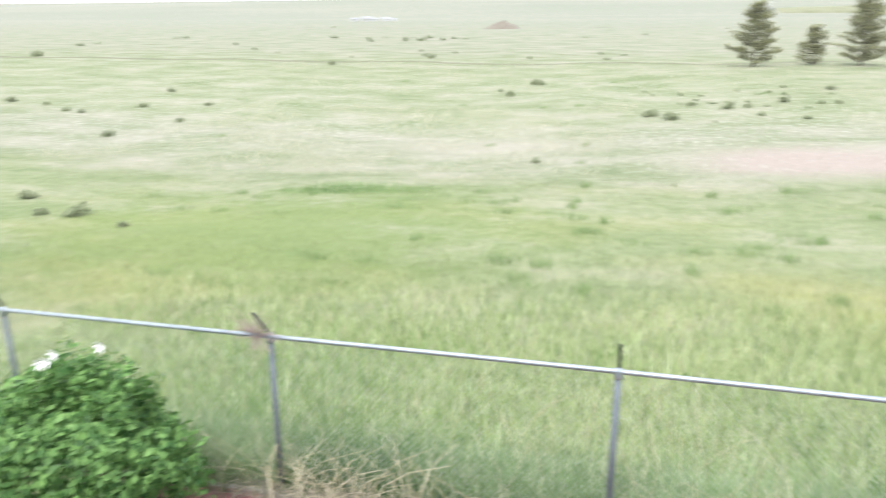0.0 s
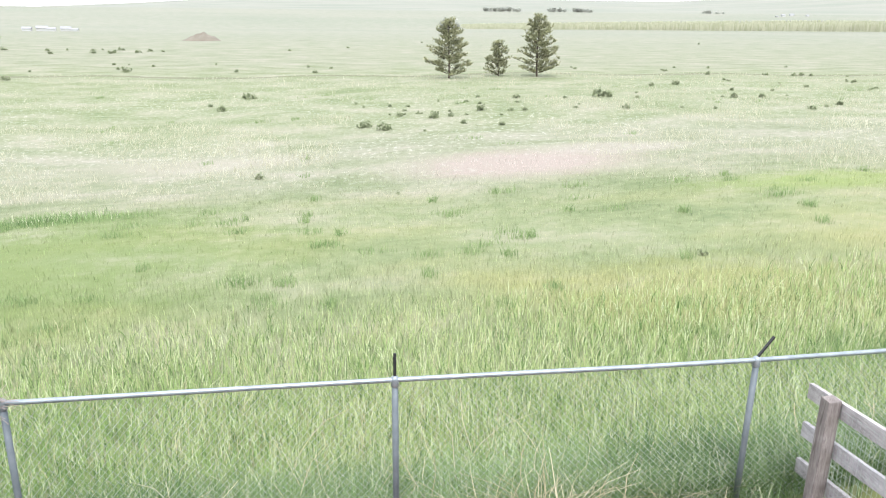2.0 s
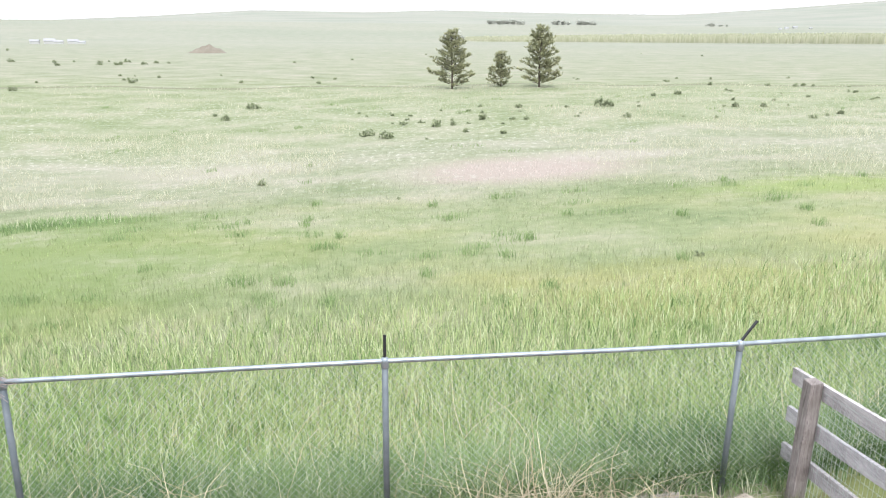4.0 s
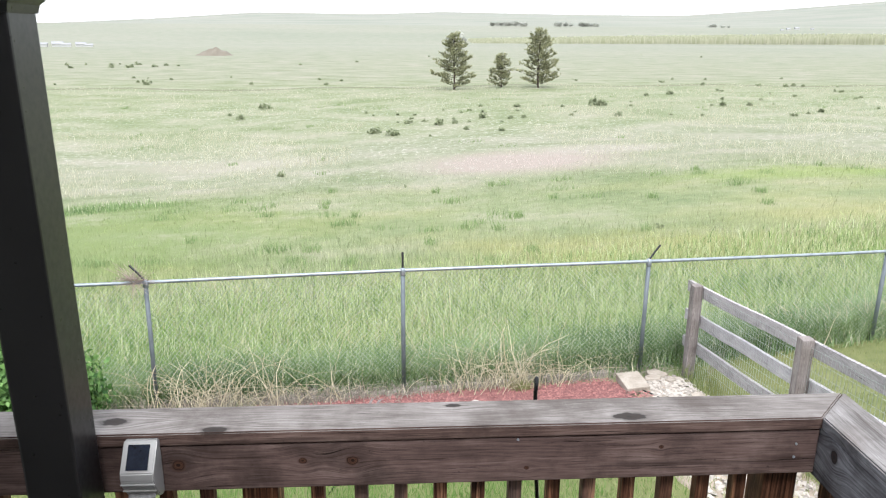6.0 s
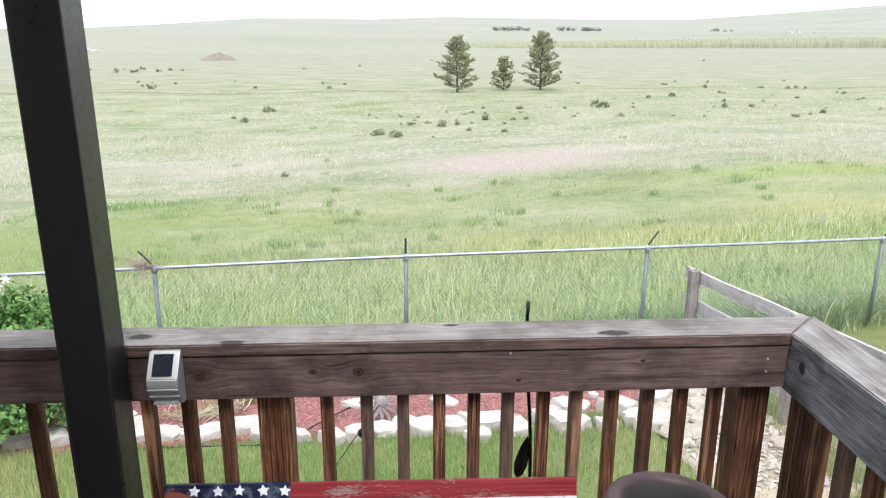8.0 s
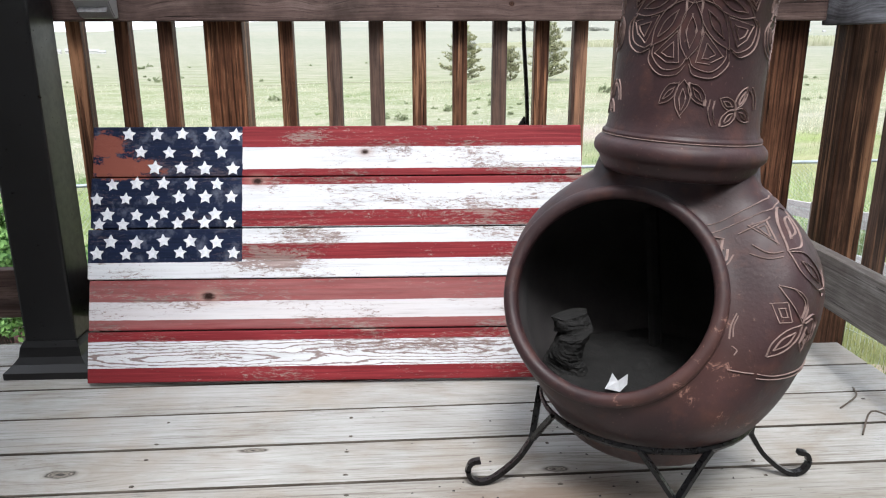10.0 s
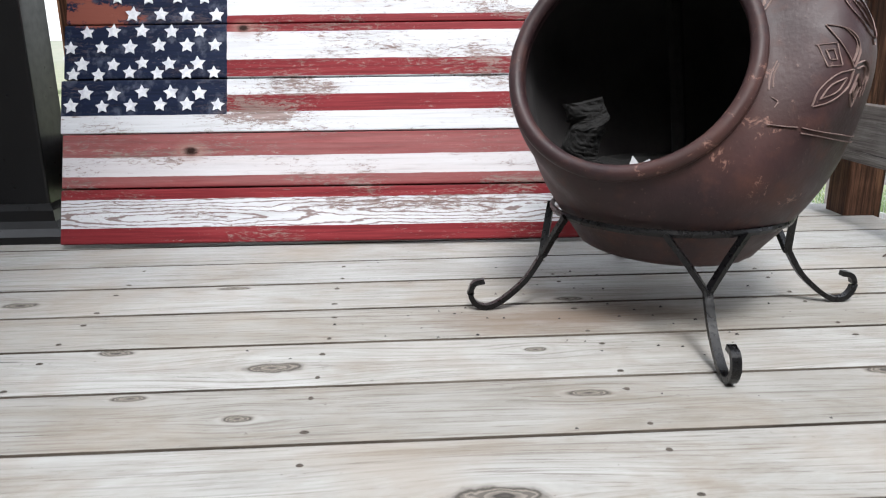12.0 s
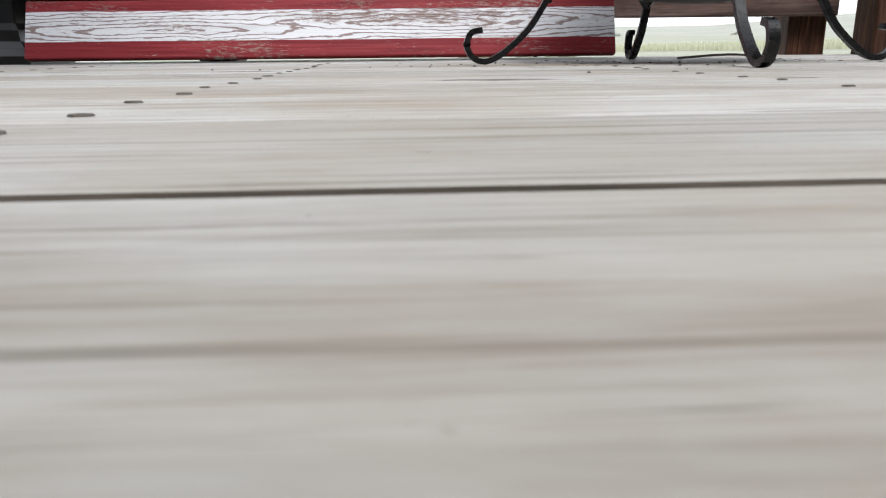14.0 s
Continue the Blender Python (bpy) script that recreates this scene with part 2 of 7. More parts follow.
# knots of the deck: x, y, half length, half width
DECK_KNOTS = [(0.155, -0.985, 0.072, 0.028), (-0.10, -0.918, 0.045, 0.018), (-0.36, -0.687, 0.06, 0.024), (0.009, -0.615, 0.05, 0.016), (-0.02, -1.072, 0.04, 0.014),
              (0.64, -0.715, 0.05, 0.020), (0.59, -1.09, 0.05, 0.016), (1.026, -1.042, 0.05, 0.020), (0.138, -1.135, 0.034, 0.016), (0.446, -1.315, 0.088, 0.030), (0.697, -1.340, 0.045, 0.010), (0.544, -0.941, 0.03, 0.014)]
# brown ellipses: soil under the chiminea, then three patches nearer the house
DECK = wood("weathered_deck_wood", (0.150, 0.134, 0.118), (0.32, 0.308, 0.288), (0.42, 0.415, 0.40), 0, 0.8, knots=DECK_KNOTS, blotch=(0.272, 0.238, 0.200), halo=0.22, grain=0.6, rings_k=(0.8, 13.0, 1.9), heart=(0.24, 0.215, 0.185), spec=0.2, browning=((0.62, -0.80, 0.30, 0.10, 0.72), (0.30, -1.86, 0.065, 0.035, 0.42), (0.12, -1.46, 0.30, 0.05, 0.35), (0.75, -1.47, 0.35, 0.045, 0.3)),
            tone=((0.282, 0.276, 0.260), (0.338, 0.333, 0.318), (0.384, 0.382, 0.370)), ring_w=0.07, cracks=(0.296, 0.325), mottle=True)
BOARD_EDGE = wood("dark_board_side", (0.040, 0.034, 0.028), (0.10, 0.085, 0.071), (0.20, 0.175, 0.15), 0, 0.9)
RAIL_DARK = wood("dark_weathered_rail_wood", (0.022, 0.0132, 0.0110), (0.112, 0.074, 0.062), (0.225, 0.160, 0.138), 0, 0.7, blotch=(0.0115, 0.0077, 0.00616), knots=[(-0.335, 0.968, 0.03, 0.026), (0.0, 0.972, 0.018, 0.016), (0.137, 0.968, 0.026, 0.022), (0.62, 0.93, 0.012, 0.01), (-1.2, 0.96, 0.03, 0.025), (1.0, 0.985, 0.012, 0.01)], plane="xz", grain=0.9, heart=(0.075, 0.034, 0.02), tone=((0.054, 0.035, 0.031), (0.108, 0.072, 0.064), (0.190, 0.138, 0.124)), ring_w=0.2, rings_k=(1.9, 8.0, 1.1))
RAIL_SIDE = wood("grey_weathered_rail_wood", (0.044, 0.039, 0.041), (0.150, 0.147, 0.156), (0.30, 0.302, 0.322), 1, 0.7, blotch=(0.012, 0.0095, 0.0085), knots=[(-0.119, 0.985, 0.026, 0.03), (-0.62, 0.95, 0.03, 0.022)], plane="yz", grain=0.4, rings_k=(1.9, 5.0, 1.1), ring_w=0.2, heart=(0.03, 0.018, 0.012))
BOTTOM_GREY = wood("silvery_bottom_rail_wood", (0.085, 0.075, 0.070), (0.20, 0.187, 0.182), (0.34, 0.328, 0.325), 1, 0.7, blotch=(0.08, 0.06, 0.05), grain=0.8, ring_w=0.2)
CAP_GREY = wood("grey_weathered_cap_wood", (0.098, 0.086, 0.081), (0.20, 0.184, 0.178), (0.32, 0.303, 0.298), 0, 0.65, blotch=(0.0576, 0.0448, 0.0384), knots=[(-0.515, 0.02, 0.06, 0.035), (0.91, -0.015, 0.075, 0.035), (-0.23, -0.035, 0.06, 0.03), (0.42, 0.07, 0.04, 0.016)], grain=0.7, heart=(0.03, 0.022, 0.018))
BALUSTER = wood("brown_baluster_wood", (0.014, 0.0068, 0.0045), (0.085, 0.038, 0.0225), (0.20, 0.096, 0.056), 2, 0.6, streaks=(0.44, 0.23, 0.13), grain=1.0, ring_w=0.32, rings_k=(1.4, 7.0, 1.6), grey_share=0.4)
POST_RED = wood("orange_brown_post_wood", (0.016, 0.0074, 0.0045), (0.105, 0.043, 0.022), (0.26, 0.118, 0.062), 2, 0.6, streaks=(0.46, 0.235, 0.125), grain=1.0, ring_w=0.3, rings_k=(1.1, 8.0, 1.4))
FENCE_WOOD = wood("silver_grey_fence_wood", (0.24, 0.225, 0.235), (0.46, 0.44, 0.46), (0.62, 0.60, 0.62), 1, 0.8)
FENCE_POST_WOOD = wood("grey_brown_fence_post_wood", (0.14, 0.12, 0.118), (0.29, 0.26, 0.255), (0.43, 0.395, 0.39), 2, 0.85)
BLACK_POST = plain("black_painted_wood", (0.0026, 0.0026, 0.0032), (0.0055, 0.0055, 0.0064), 6, 0.36, bump_amt=0.08, fine=60, spec=0.5)
BLACK_CABLE = plain("black_rubber", (0.008, 0.008, 0.009), (0.018, 0.018, 0.02), 30, 0.5)
IRON = plain("black_wrought_iron", (0.0022, 0.0022, 0.0027), (0.0055, 0.0055, 0.0062), 40, 0.3, 0.0, 0.2, spec=0.35)
ARM_BLACK = plain("blackened_barb_arm", (0.012, 0.012, 0.014), (0.03, 0.03, 0.034), 40, 0.5)
GALV = plain("galvanised_steel", (0.22, 0.25, 0.28), (0.40, 0.44, 0.48), 9, 0.45, 0.6, 0.05)
POST_STEEL = plain("dull_steel_post", (0.10, 0.12, 0.135), (0.18, 0.205, 0.225), 7, 0.6, 0.3, 0.05)
WIRE = plain("galvanised_wire", (0.36, 0.40, 0.38), (0.50, 0.54, 0.52), 9, 0.6, 0.1, 0.0)
SOLAR_SILVER = plain("brushed_silver_plastic", (0.30, 0.30, 0.30), (0.36, 0.36, 0.36), 5, 0.34, 0.45, 0.0, fine=6)
LENS_M = plain("glossy_grey_lens", (0.20, 0.20, 0.21), (0.5, 0.5, 0.52), 60, 0.1, 0.6, 0.0)
SOLAR_GLASS = plain("dark_solar_cell", (0.006, 0.008, 0.014), (0.014, 0.018, 0.03), 30, 0.12, 0, 0.0)
STONE = plain("pale_sandstone", (0.30, 0.27, 0.245), (0.47, 0.44, 0.41), 9, 0.85, bump_amt=0.5, fine=50)
TAN_STONE = plain("tan_sandstone", (0.22, 0.185, 0.15), (0.42, 0.375, 0.325), 7, 0.88, bump_amt=0.5, fine=45)
GRAVEL_M = plain("pale_gravel", (0.25, 0.215, 0.185), (0.45, 0.41, 0.365), 14, 0.9, bump_amt=0.4, island=0.5)
CHIP_M = plain("red_mulch_chips", (0.15, 0.052, 0.050), (0.33, 0.150, 0.140), 25, 0.85, island=0.7)
SIDING = plain("brown_house_siding", (0.16, 0.145, 0.13), (0.22, 0.20, 0.18), 1.5, 0.7)
HERB = leaf_mat("bush_leaf", (0.030, 0.095, 0.020), (0.21, 0.38, 0.11), 0.5, lift=0.4)
NEEDLE = leaf_mat("pine_needles", (0.18, 0.20, 0.09), (0.50, 0.50, 0.29), 0.8, lift=2.0, through_light=0.4)
BLADE = leaf_mat("grass_blade", (0.13, 0.24, 0.045), (0.30, 0.42, 0.12), 0.7, tip=True, lift=1.0)
TALL = leaf_mat("tall_grass_blade", (0.06, 0.14, 0.03), (0.25, 0.38, 0.11), 0.6, tip=True, lift=0.3, through_light=0.18)
STRAW = leaf_mat("dry_straw", (0.50, 0.42, 0.27), (0.82, 0.74, 0.55), 0.7, lift=2.5)
LITTER = leaf_mat("grey_plant_litter", (0.20, 0.17, 0.14), (0.50, 0.45, 0.39), 0.8, lift=1.0)
STRAW_PINK = leaf_mat("pinkish_dry_twigs", (0.34, 0.26, 0.23), (0.52, 0.42, 0.38), 0.8, lift=1.0)
SAGE = leaf_mat("sage_shrub", (0.20, 0.24, 0.13), (0.38, 0.42, 0.26), 0.8, lift=2.0, through_light=0.4)
TRUNK = plain("pine_bark", (0.05, 0.04, 0.03), (0.13, 0.10, 0.08), 8, 0.9, bump_amt=0.6)
CLAY = None


def clay_mat():
    """Dark polished clay with a rusty scuffed stretch beside the mouth."""
    m, nt, b = nodes("fired_brown_clay", 0.5, 0, 0.32)
    v = coords(nt)
    big, mid, small = noise_tex(nt, v, 5.0, 5.0, 0.6), noise_tex(nt, v, 22.0, 5.0, 0.6), noise_tex(nt, v, 160.0, 3.0)
    col = ramp(nt, big, [(0.32, (0.0185, 0.0100, 0.0112)), (0.52, (0.036, 0.0180, 0.0196)), (0.72, (0.064, 0.030, 0.030))])
    col = mix(nt, ramp(nt, mid, [(0.52, 0.0), (0.72, 0.55)]), col, (0.098, 0.042, 0.032))
    col = mix(nt, ramp(nt, small, [(0.67, 0.0), (0.75, 0.45)]), col, (0.19, 0.12, 0.10))
    scratch = noise_tex(nt, coords(nt, (13, 13, 13)), 2.4, 8.0, 0.8, 0.5)
    wear = None
    for c, k in (((0.030, -0.258, 0.41), (16, 9, 9)), ((0.02, -0.25, 0.35), (11, 9, 12)), ((-0.03, -0.235, 0.30), (13, 9, 18)), ((0.03, -0.215, 0.255), (20, 9, 22)), ((0.09, -0.205, 0.235), (20, 9, 24)), ((-0.10, -0.24, 0.27), (12, 9, 30))):
        d = nt.nodes.new("ShaderNodeVectorMath")
        d.operation = "SUBTRACT"
        nt.links.new(v, d.inputs[0])
        d.inputs[1].default_value = c
        mp = nt.nodes.new("ShaderNodeMapping")
        mp.inputs["Scale"].default_value = k
        nt.links.new(d.outputs[0], mp.inputs[0])
        ln = nt.nodes.new("ShaderNodeVectorMath")
        ln.operation = "LENGTH"
        nt.links.new(mp.outputs[0], ln.inputs[0])
        one = ramp(nt, ln.outputs["Value"], [(0.0, 1.0), (1.0, 0.0)])
        wear = one if wear is None else mix(nt, 1.0, wear, one, "LIGHTEN")
    rub = ramp(nt, math_node(nt, "ADD", scratch, math_node(nt, "MULTIPLY", wear, 0.16)), [(0.675, 0.0), (0.72, 0.7)])
    rub = math_node(nt, "MULTIPLY", rub, ramp(nt, wear, [(0.05, 0.0), (0.4, 1.0)]))
    col = mix(nt, math_node(nt, "MULTIPLY", wear, 0.4), col, (0.098, 0.040, 0.027))
    col = mix(nt, rub, col, (0.30, 0.17, 0.135))
    nt.links.new(col, b.inputs["Base Color"])
    nt.links.new(ramp(nt, mid, [(0.3, 0.42), (0.7, 0.60)]), b.inputs["Roughness"])
    bump(nt, b, mix(nt, 0.5, mid, small), 0.22, 0.004)
    return m


CLAY = clay_mat()
CARVE = plain("chalky_incised_line", (0.13, 0.085, 0.076), (0.27, 0.195, 0.175), 40, 0.85)
CHAR = plain("charred_wood", (0.002, 0.002, 0.002), (0.014, 0.0135, 0.013), 60, 0.95, bump_amt=0.6)
SOOT = plain("sooty_clay", (0.016, 0.0145, 0.015), (0.045, 0.041, 0.041), 12, 0.95)
PAPER = plain("white_paper", (0.36, 0.37, 0.39), (0.55, 0.56, 0.58), 12, 0.8, bump_amt=0.0)
GLASS_M, _nt, _b = nodes("clear_bulb_glass", 0.03)
_b.inputs["Transmission Weight"].default_value = 1.0
_b.inputs["IOR"].default_value = 1.22
_b.inputs["Base Color"].default_value = (0.93, 0.97, 0.95, 1)
FILAMENT = plain("amber_filament", (0.5, 0.3, 0.08), (0.6, 0.4, 0.12), 50, 0.4)


def prairie_colour(nt):
    """Green grass with dry pale patches and a bare pinkish patch, in world metres, paled far off for haze. Gives the
    colour and the fine noise.
    """
    flat = coords(nt, (1, 1, 0), True)
    wide = coords(nt, (0.62, 1, 0), True)
    big = noise_tex(nt, wide, 0.055, 5.0, 0.6, 0.6)
    mid = noise_tex(nt, wide, 0.32, 5.0, 0.65)
    fine = noise_tex(nt, flat, 2.2, 6.0, 0.7)
    f = mix(nt, 0.45, mid, fine)
    green = ramp(nt, f, [(0.35, (0.132, 0.168, 0.082)), (0.5, (0.203, 0.232, 0.124)), (0.65, (0.270, 0.277, 0.174))])
    dry = ramp(nt, f, [(0.35, (0.176, 0.190, 0.128)), (0.5, (0.246, 0.246, 0.186)), (0.65, (0.325, 0.303, 0.248))])
    sep = nt.nodes.new("ShaderNodeSeparateXYZ")
    nt.links.new(flat, sep.inputs[0])
    y = math_node(nt, "ADD", sep.outputs["Y"], math_node(nt, "MULTIPLY", math_node(nt, "SUBTRACT", big, 0.5), 9.0))
    yn = math_node(nt, "DIVIDE", y, 400.0)
    # the share of dry grass along the way out over the prairie
    share = ramp(nt, yn, [(0.02, 0.0), (0.055, 0.06), (0.066, 0.62), (0.088, 0.78), (0.105, 0.40), (0.16, 0.30), (0.19, 0.42), (0.24, 0.72), (0.9, 0.74)])
    share = math_node(nt, "ADD", share, math_node(nt, "MULTIPLY", math_node(nt, "SUBTRACT", mid, 0.5), 1.9), True)
    col = mix(nt, share, green, dry)
    yellow = ramp(nt, noise_tex(nt, wide, 0.2, 3.0, 0.5), [(0.48, 0.0), (0.66, 0.5)])
    near = ramp(nt, yn, [(0.035, 1.0), (0.07, 0.0)])
    col = mix(nt, math_node(nt, "MULTIPLY", yellow, near), col, (0.297, 0.282, 0.119))
    for cx, cy, rx, ry, c, amt in ((5.2, 28.8, 5.6, 3.4, (0.320, 0.268, 0.240), 0.9), (-7.5, 33, 6, 2.5, (0.343, 0.308, 0.265), 0.5), (9.5, 31.5, 4, 2.0, (0.343, 0.303, 0.27), 0.6), (-9.9, 22.6, 2.8, 1.0, (0.105, 0.165, 0.058), 0.7), (6.6, 9.8, 1.3, 0.7, (0.120, 0.19, 0.085), 0.5), (-10, 17, 9, 6.5, (0.148, 0.198, 0.068), 0.62), (6.0, 12.8, 4, 2.6, (0.275, 0.268, 0.095), 0.42), (14, 22, 5, 2, (0.20, 0.255, 0.082), 0.6)):
        d = nt.nodes.new("ShaderNodeVectorMath")
        d.operation = "SUBTRACT"
        nt.links.new(flat, d.inputs[0])
        d.inputs[1].default_value = (cx, cy, 0)
        mp = nt.nodes.new("ShaderNodeMapping")
        mp.inputs["Scale"].default_value = (1 / rx, 1 / ry, 0)
        nt.links.new(d.outputs[0], mp.inputs[0])
        ln = nt.nodes.new("ShaderNodeVectorMath")
        ln.operation = "LENGTH"
        nt.links.new(mp.outputs[0], ln.inputs[0])
        r = math_node(nt, "ADD", ln.outputs["Value"], math_node(nt, "MULTIPLY", math_node(nt, "SUBTRACT", mix(nt, 0.5, mid, fine), 0.5), 2.2))
        col = mix(nt, math_node(nt, "MULTIPLY", ramp(nt, r, [(0.45, 1.0), (1.0, 0.0)]), amt), col, c)
    # distance haze painted into the colour: paler grey-green towards the hills
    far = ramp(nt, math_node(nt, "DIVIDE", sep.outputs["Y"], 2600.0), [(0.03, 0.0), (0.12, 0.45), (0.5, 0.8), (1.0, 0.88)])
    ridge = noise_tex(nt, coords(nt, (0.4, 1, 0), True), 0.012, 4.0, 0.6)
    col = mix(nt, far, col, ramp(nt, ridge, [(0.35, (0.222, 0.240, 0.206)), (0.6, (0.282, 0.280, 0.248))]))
    fleck = ramp(nt, noise_tex(nt, coords(nt, (1, 0.6, 0), True), 3.2, 4.0, 0.8), [(0.55, 0.0), (0.62, 0.85)])
    band = math_node(nt, "MULTIPLY", ramp(nt, yn, [(0.06, 0.0), (0.08, 1.0), (0.16, 0.8), (0.2, 0.0)]), ramp(nt, noise_tex(nt, wide, 0.07, 3.0), [(0.36, 0.1), (0.52, 1.0)]))
    col = mix(nt, math_node(nt, "MULTIPLY", fleck, band), col, (0.42, 0.42, 0.355))
    track = ramp(nt, math_node(nt, "ABSOLUTE", math_node(nt, "SUBTRACT", math_node(nt, "ADD", sep.outputs["Y"], math_node(nt, "MULTIPLY", mid, 4.0)), 77.0)), [(0.8, 0.75), (2.4, 0.0)])
    col = mix(nt, track, col, (0.150, 0.152, 0.10))
    ditch = ramp(nt, math_node(nt, "ABSOLUTE", math_node(nt, "SUBTRACT", math_node(nt, "ADD", sep.outputs["Y"], math_node(nt, "MULTIPLY", big, 14.0)), 212.0)), [(0.25, 0.6), (0.55, 0.0)])
    col = mix(nt, ditch, col, (0.15, 0.15, 0.11))
    return col, fine


def ground_mat():
    m, nt, b = nodes("prairie_ground", 0.95, 0, 0.1)
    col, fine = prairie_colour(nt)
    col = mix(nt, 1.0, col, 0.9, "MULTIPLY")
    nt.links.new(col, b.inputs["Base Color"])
    bump(nt, b, fine, 0.5, 0.08)
    return m


def meadow_mat():
    """Blades of the prairie: the colour of the ground they grow from, varied blade by blade, lit softly from above."""
    m, nt, b = nodes("meadow_blade", 0.8, 0, 0.1)
    col, fine = prairie_colour(nt)
    g = nt.nodes.new("ShaderNodeNewGeometry")
    col = mix(nt, 1.0, col, ramp(nt, g.outputs["Random Per Island"], [(0.0, 0.72), (0.4, 1.22), (1.0, 1.72)]), "MULTIPLY")
    up = nt.nodes.new("ShaderNodeVectorMath")
    up.inputs[1].default_value = (0, 0, 1.6)
    nt.links.new(g.outputs["Normal"], up.inputs[0])
    nrm = nt.nodes.new("ShaderNodeVectorMath")
    nrm.operation = "NORMALIZE"
    nt.links.new(up.outputs[0], nrm.inputs[0])
    nt.links.new(nrm.outputs[0], b.inputs["Normal"])
    nt.links.new(col, b.inputs["Base Color"])
    return m


GROUND = ground_mat()
MEADOW = meadow_mat()
LAWN = plain("mown_lawn", (0.095, 0.118, 0.038), (0.18, 0.188, 0.078), 3.0, 0.95, bump_amt=0.6, fine=40)
MULCH = plain("red_mulch_bed", (0.11, 0.042, 0.04), (0.26, 0.12, 0.112), 16, 0.95, bump_amt=0.8, fine=70)
DIRT = plain("pale_stony_dirt", (0.23, 0.185, 0.145), (0.42, 0.355, 0.29), 5, 0.95, bump_amt=0.7, fine=60)

# ---- shared builders ----
def part(name, bm, material, parent=None, label="", smooth=False):
    """Links a bmesh as one mesh object, under a thing or a part."""
    me = bpy.data.meshes.new(name)
    bm.to_mesh(me)
    bm.free()
    me.materials.append(material)
    if smooth:
        me.polygons.foreach_set("use_smooth", [True] * len(me.polygons))
    ob = new(name, me)
    if parent:
        ob.parent = parent
    if label:
        ob["label"] = label
    return ob


def thing(name, label, category, m=None, group="", kind=""):
    ob = new(name)
    ob.empty_display_size = 0.1
    if m is not None:
        ob.matrix_basis = m
    return tagged(ob, label, category, group, kind)


def quads(name, verts, faces, material, parent=None, smooth=False, tint=None):
    """A mesh from arrays; tint: one colour and strength for each vertex."""
    me = bpy.data.meshes.new(name)
    verts, faces = np.asarray(verts, np.float32), np.asarray(faces, np.int32)
    k = faces.shape[1]
    me.vertices.add(len(verts))
    me.vertices.foreach_set("co", verts.ravel())
    me.loops.add(faces.size)
    me.loops.foreach_set("vertex_index", faces.ravel())
    me.polygons.add(len(faces))
    me.polygons.foreach_set("loop_start", np.arange(0, faces.size, k, dtype=np.int32))
    me.polygons.foreach_set("loop_total", np.full(len(faces), k, np.int32))
    if smooth:
        me.polygons.foreach_set("use_smooth", np.ones(len(faces), bool))
    if tint is not None:
        a = me.color_attributes.new("tint", "FLOAT_COLOR", "POINT")
        a.data.foreach_set("color", np.asarray(tint, np.float32).ravel())
    me.update(calc_edges=True)
    me.validate()
    me.materials.append(material)
    ob = new(name, me)
    if parent:
        ob.parent = parent
    return ob


def box(bm, x0, x1, y0, y1, z0, z1, bevel=0.0, m=None):
    r = bmesh.ops.create_cube(bm, size=1.0)
    c = Matrix.Translation(((x0 + x1) / 2, (y0 + y1) / 2, (z0 + z1) / 2)) @ Matrix.Diagonal((x1 - x0, y1 - y0, z1 - z0, 1))
    bmesh.ops.transform(bm, matrix=(m @ c) if m is not None else c, verts=r["verts"])
    if bevel:
        es = list({e for v in r["verts"] for e in v.link_edges})
        bmesh.ops.bevel(bm, geom=es, offset=bevel, segments=2, affect="EDGES", profile=0.6)
    return bm


def block(name, mat, parent, x0, x1, y0, y1, z0, z1, bevel=0.004, label=""):
    return part(name, box(bmesh.new(), x0, x1, y0, y1, z0, z1, bevel), mat, parent, label)


def sweep(bm, pts, rx, ry=None, n=8, closed=False, taper=None, square=False):
    """A tube or flat bar along points."""
    ry = ry or rx
    pts = [Vector(p) for p in pts]
    rings, up = [], Vector((0, 0, 1))
    for i, p in enumerate(pts):
        a = pts[(i - 1) % len(pts)] if (closed or i) else p
        c = pts[(i + 1) % len(pts)] if (closed or i < len(pts) - 1) else p
        d = (c - a).normalized()
        side = d.cross(up)
        if side.length < 0.05:
            side = d.cross(Vector((0, 1, 0)))
        side.normalize()
        if rings and side.dot(last) < 0:
            side = -side
        last = side
        nrm = side.cross(d)
        k = taper(i / max(1, len(pts) - 1)) if taper else 1.0
        ring = []
        for j in range(n):
            t = 2 * math.pi * (j + (0.5 if square else 0)) / n
            q = 1.414 if square else 1.0
            ring.append(bm.verts.new(p + (side * math.cos(t) * rx + nrm * math.sin(t) * ry) * k * q))
        rings.append(ring)
    for i in range(len(rings) if closed else len(rings) - 1):
        a, c = rings[i], rings[(i + 1) % len(rings)]
        for j in range(n):
            bm.faces.new((a[j], a[(j + 1) % n], c[(j + 1) % n], c[j]))
    if not closed:
        bm.faces.new(rings[0][::-1])
        bm.faces.new(rings[-1])
    bmesh.ops.recalc_face_normals(bm, faces=bm.faces)
    return bm


def lathe(bm, profile, n=48, axis=(0, 0)):
    """Turns a profile of (radius, height) about an upright axis."""
    rings = [[bm.verts.new((axis[0] + r * math.cos(2 * math.pi * j / n), axis[1] + r * math.sin(2 * math.pi * j / n), z)) for j in range(n)] for r, z in profile]
    for a, c in zip(rings, rings[1:]):
        for j in range(n):
            bm.faces.new((a[j], a[(j + 1) % n], c[(j + 1) % n], c[j]))
    return bm


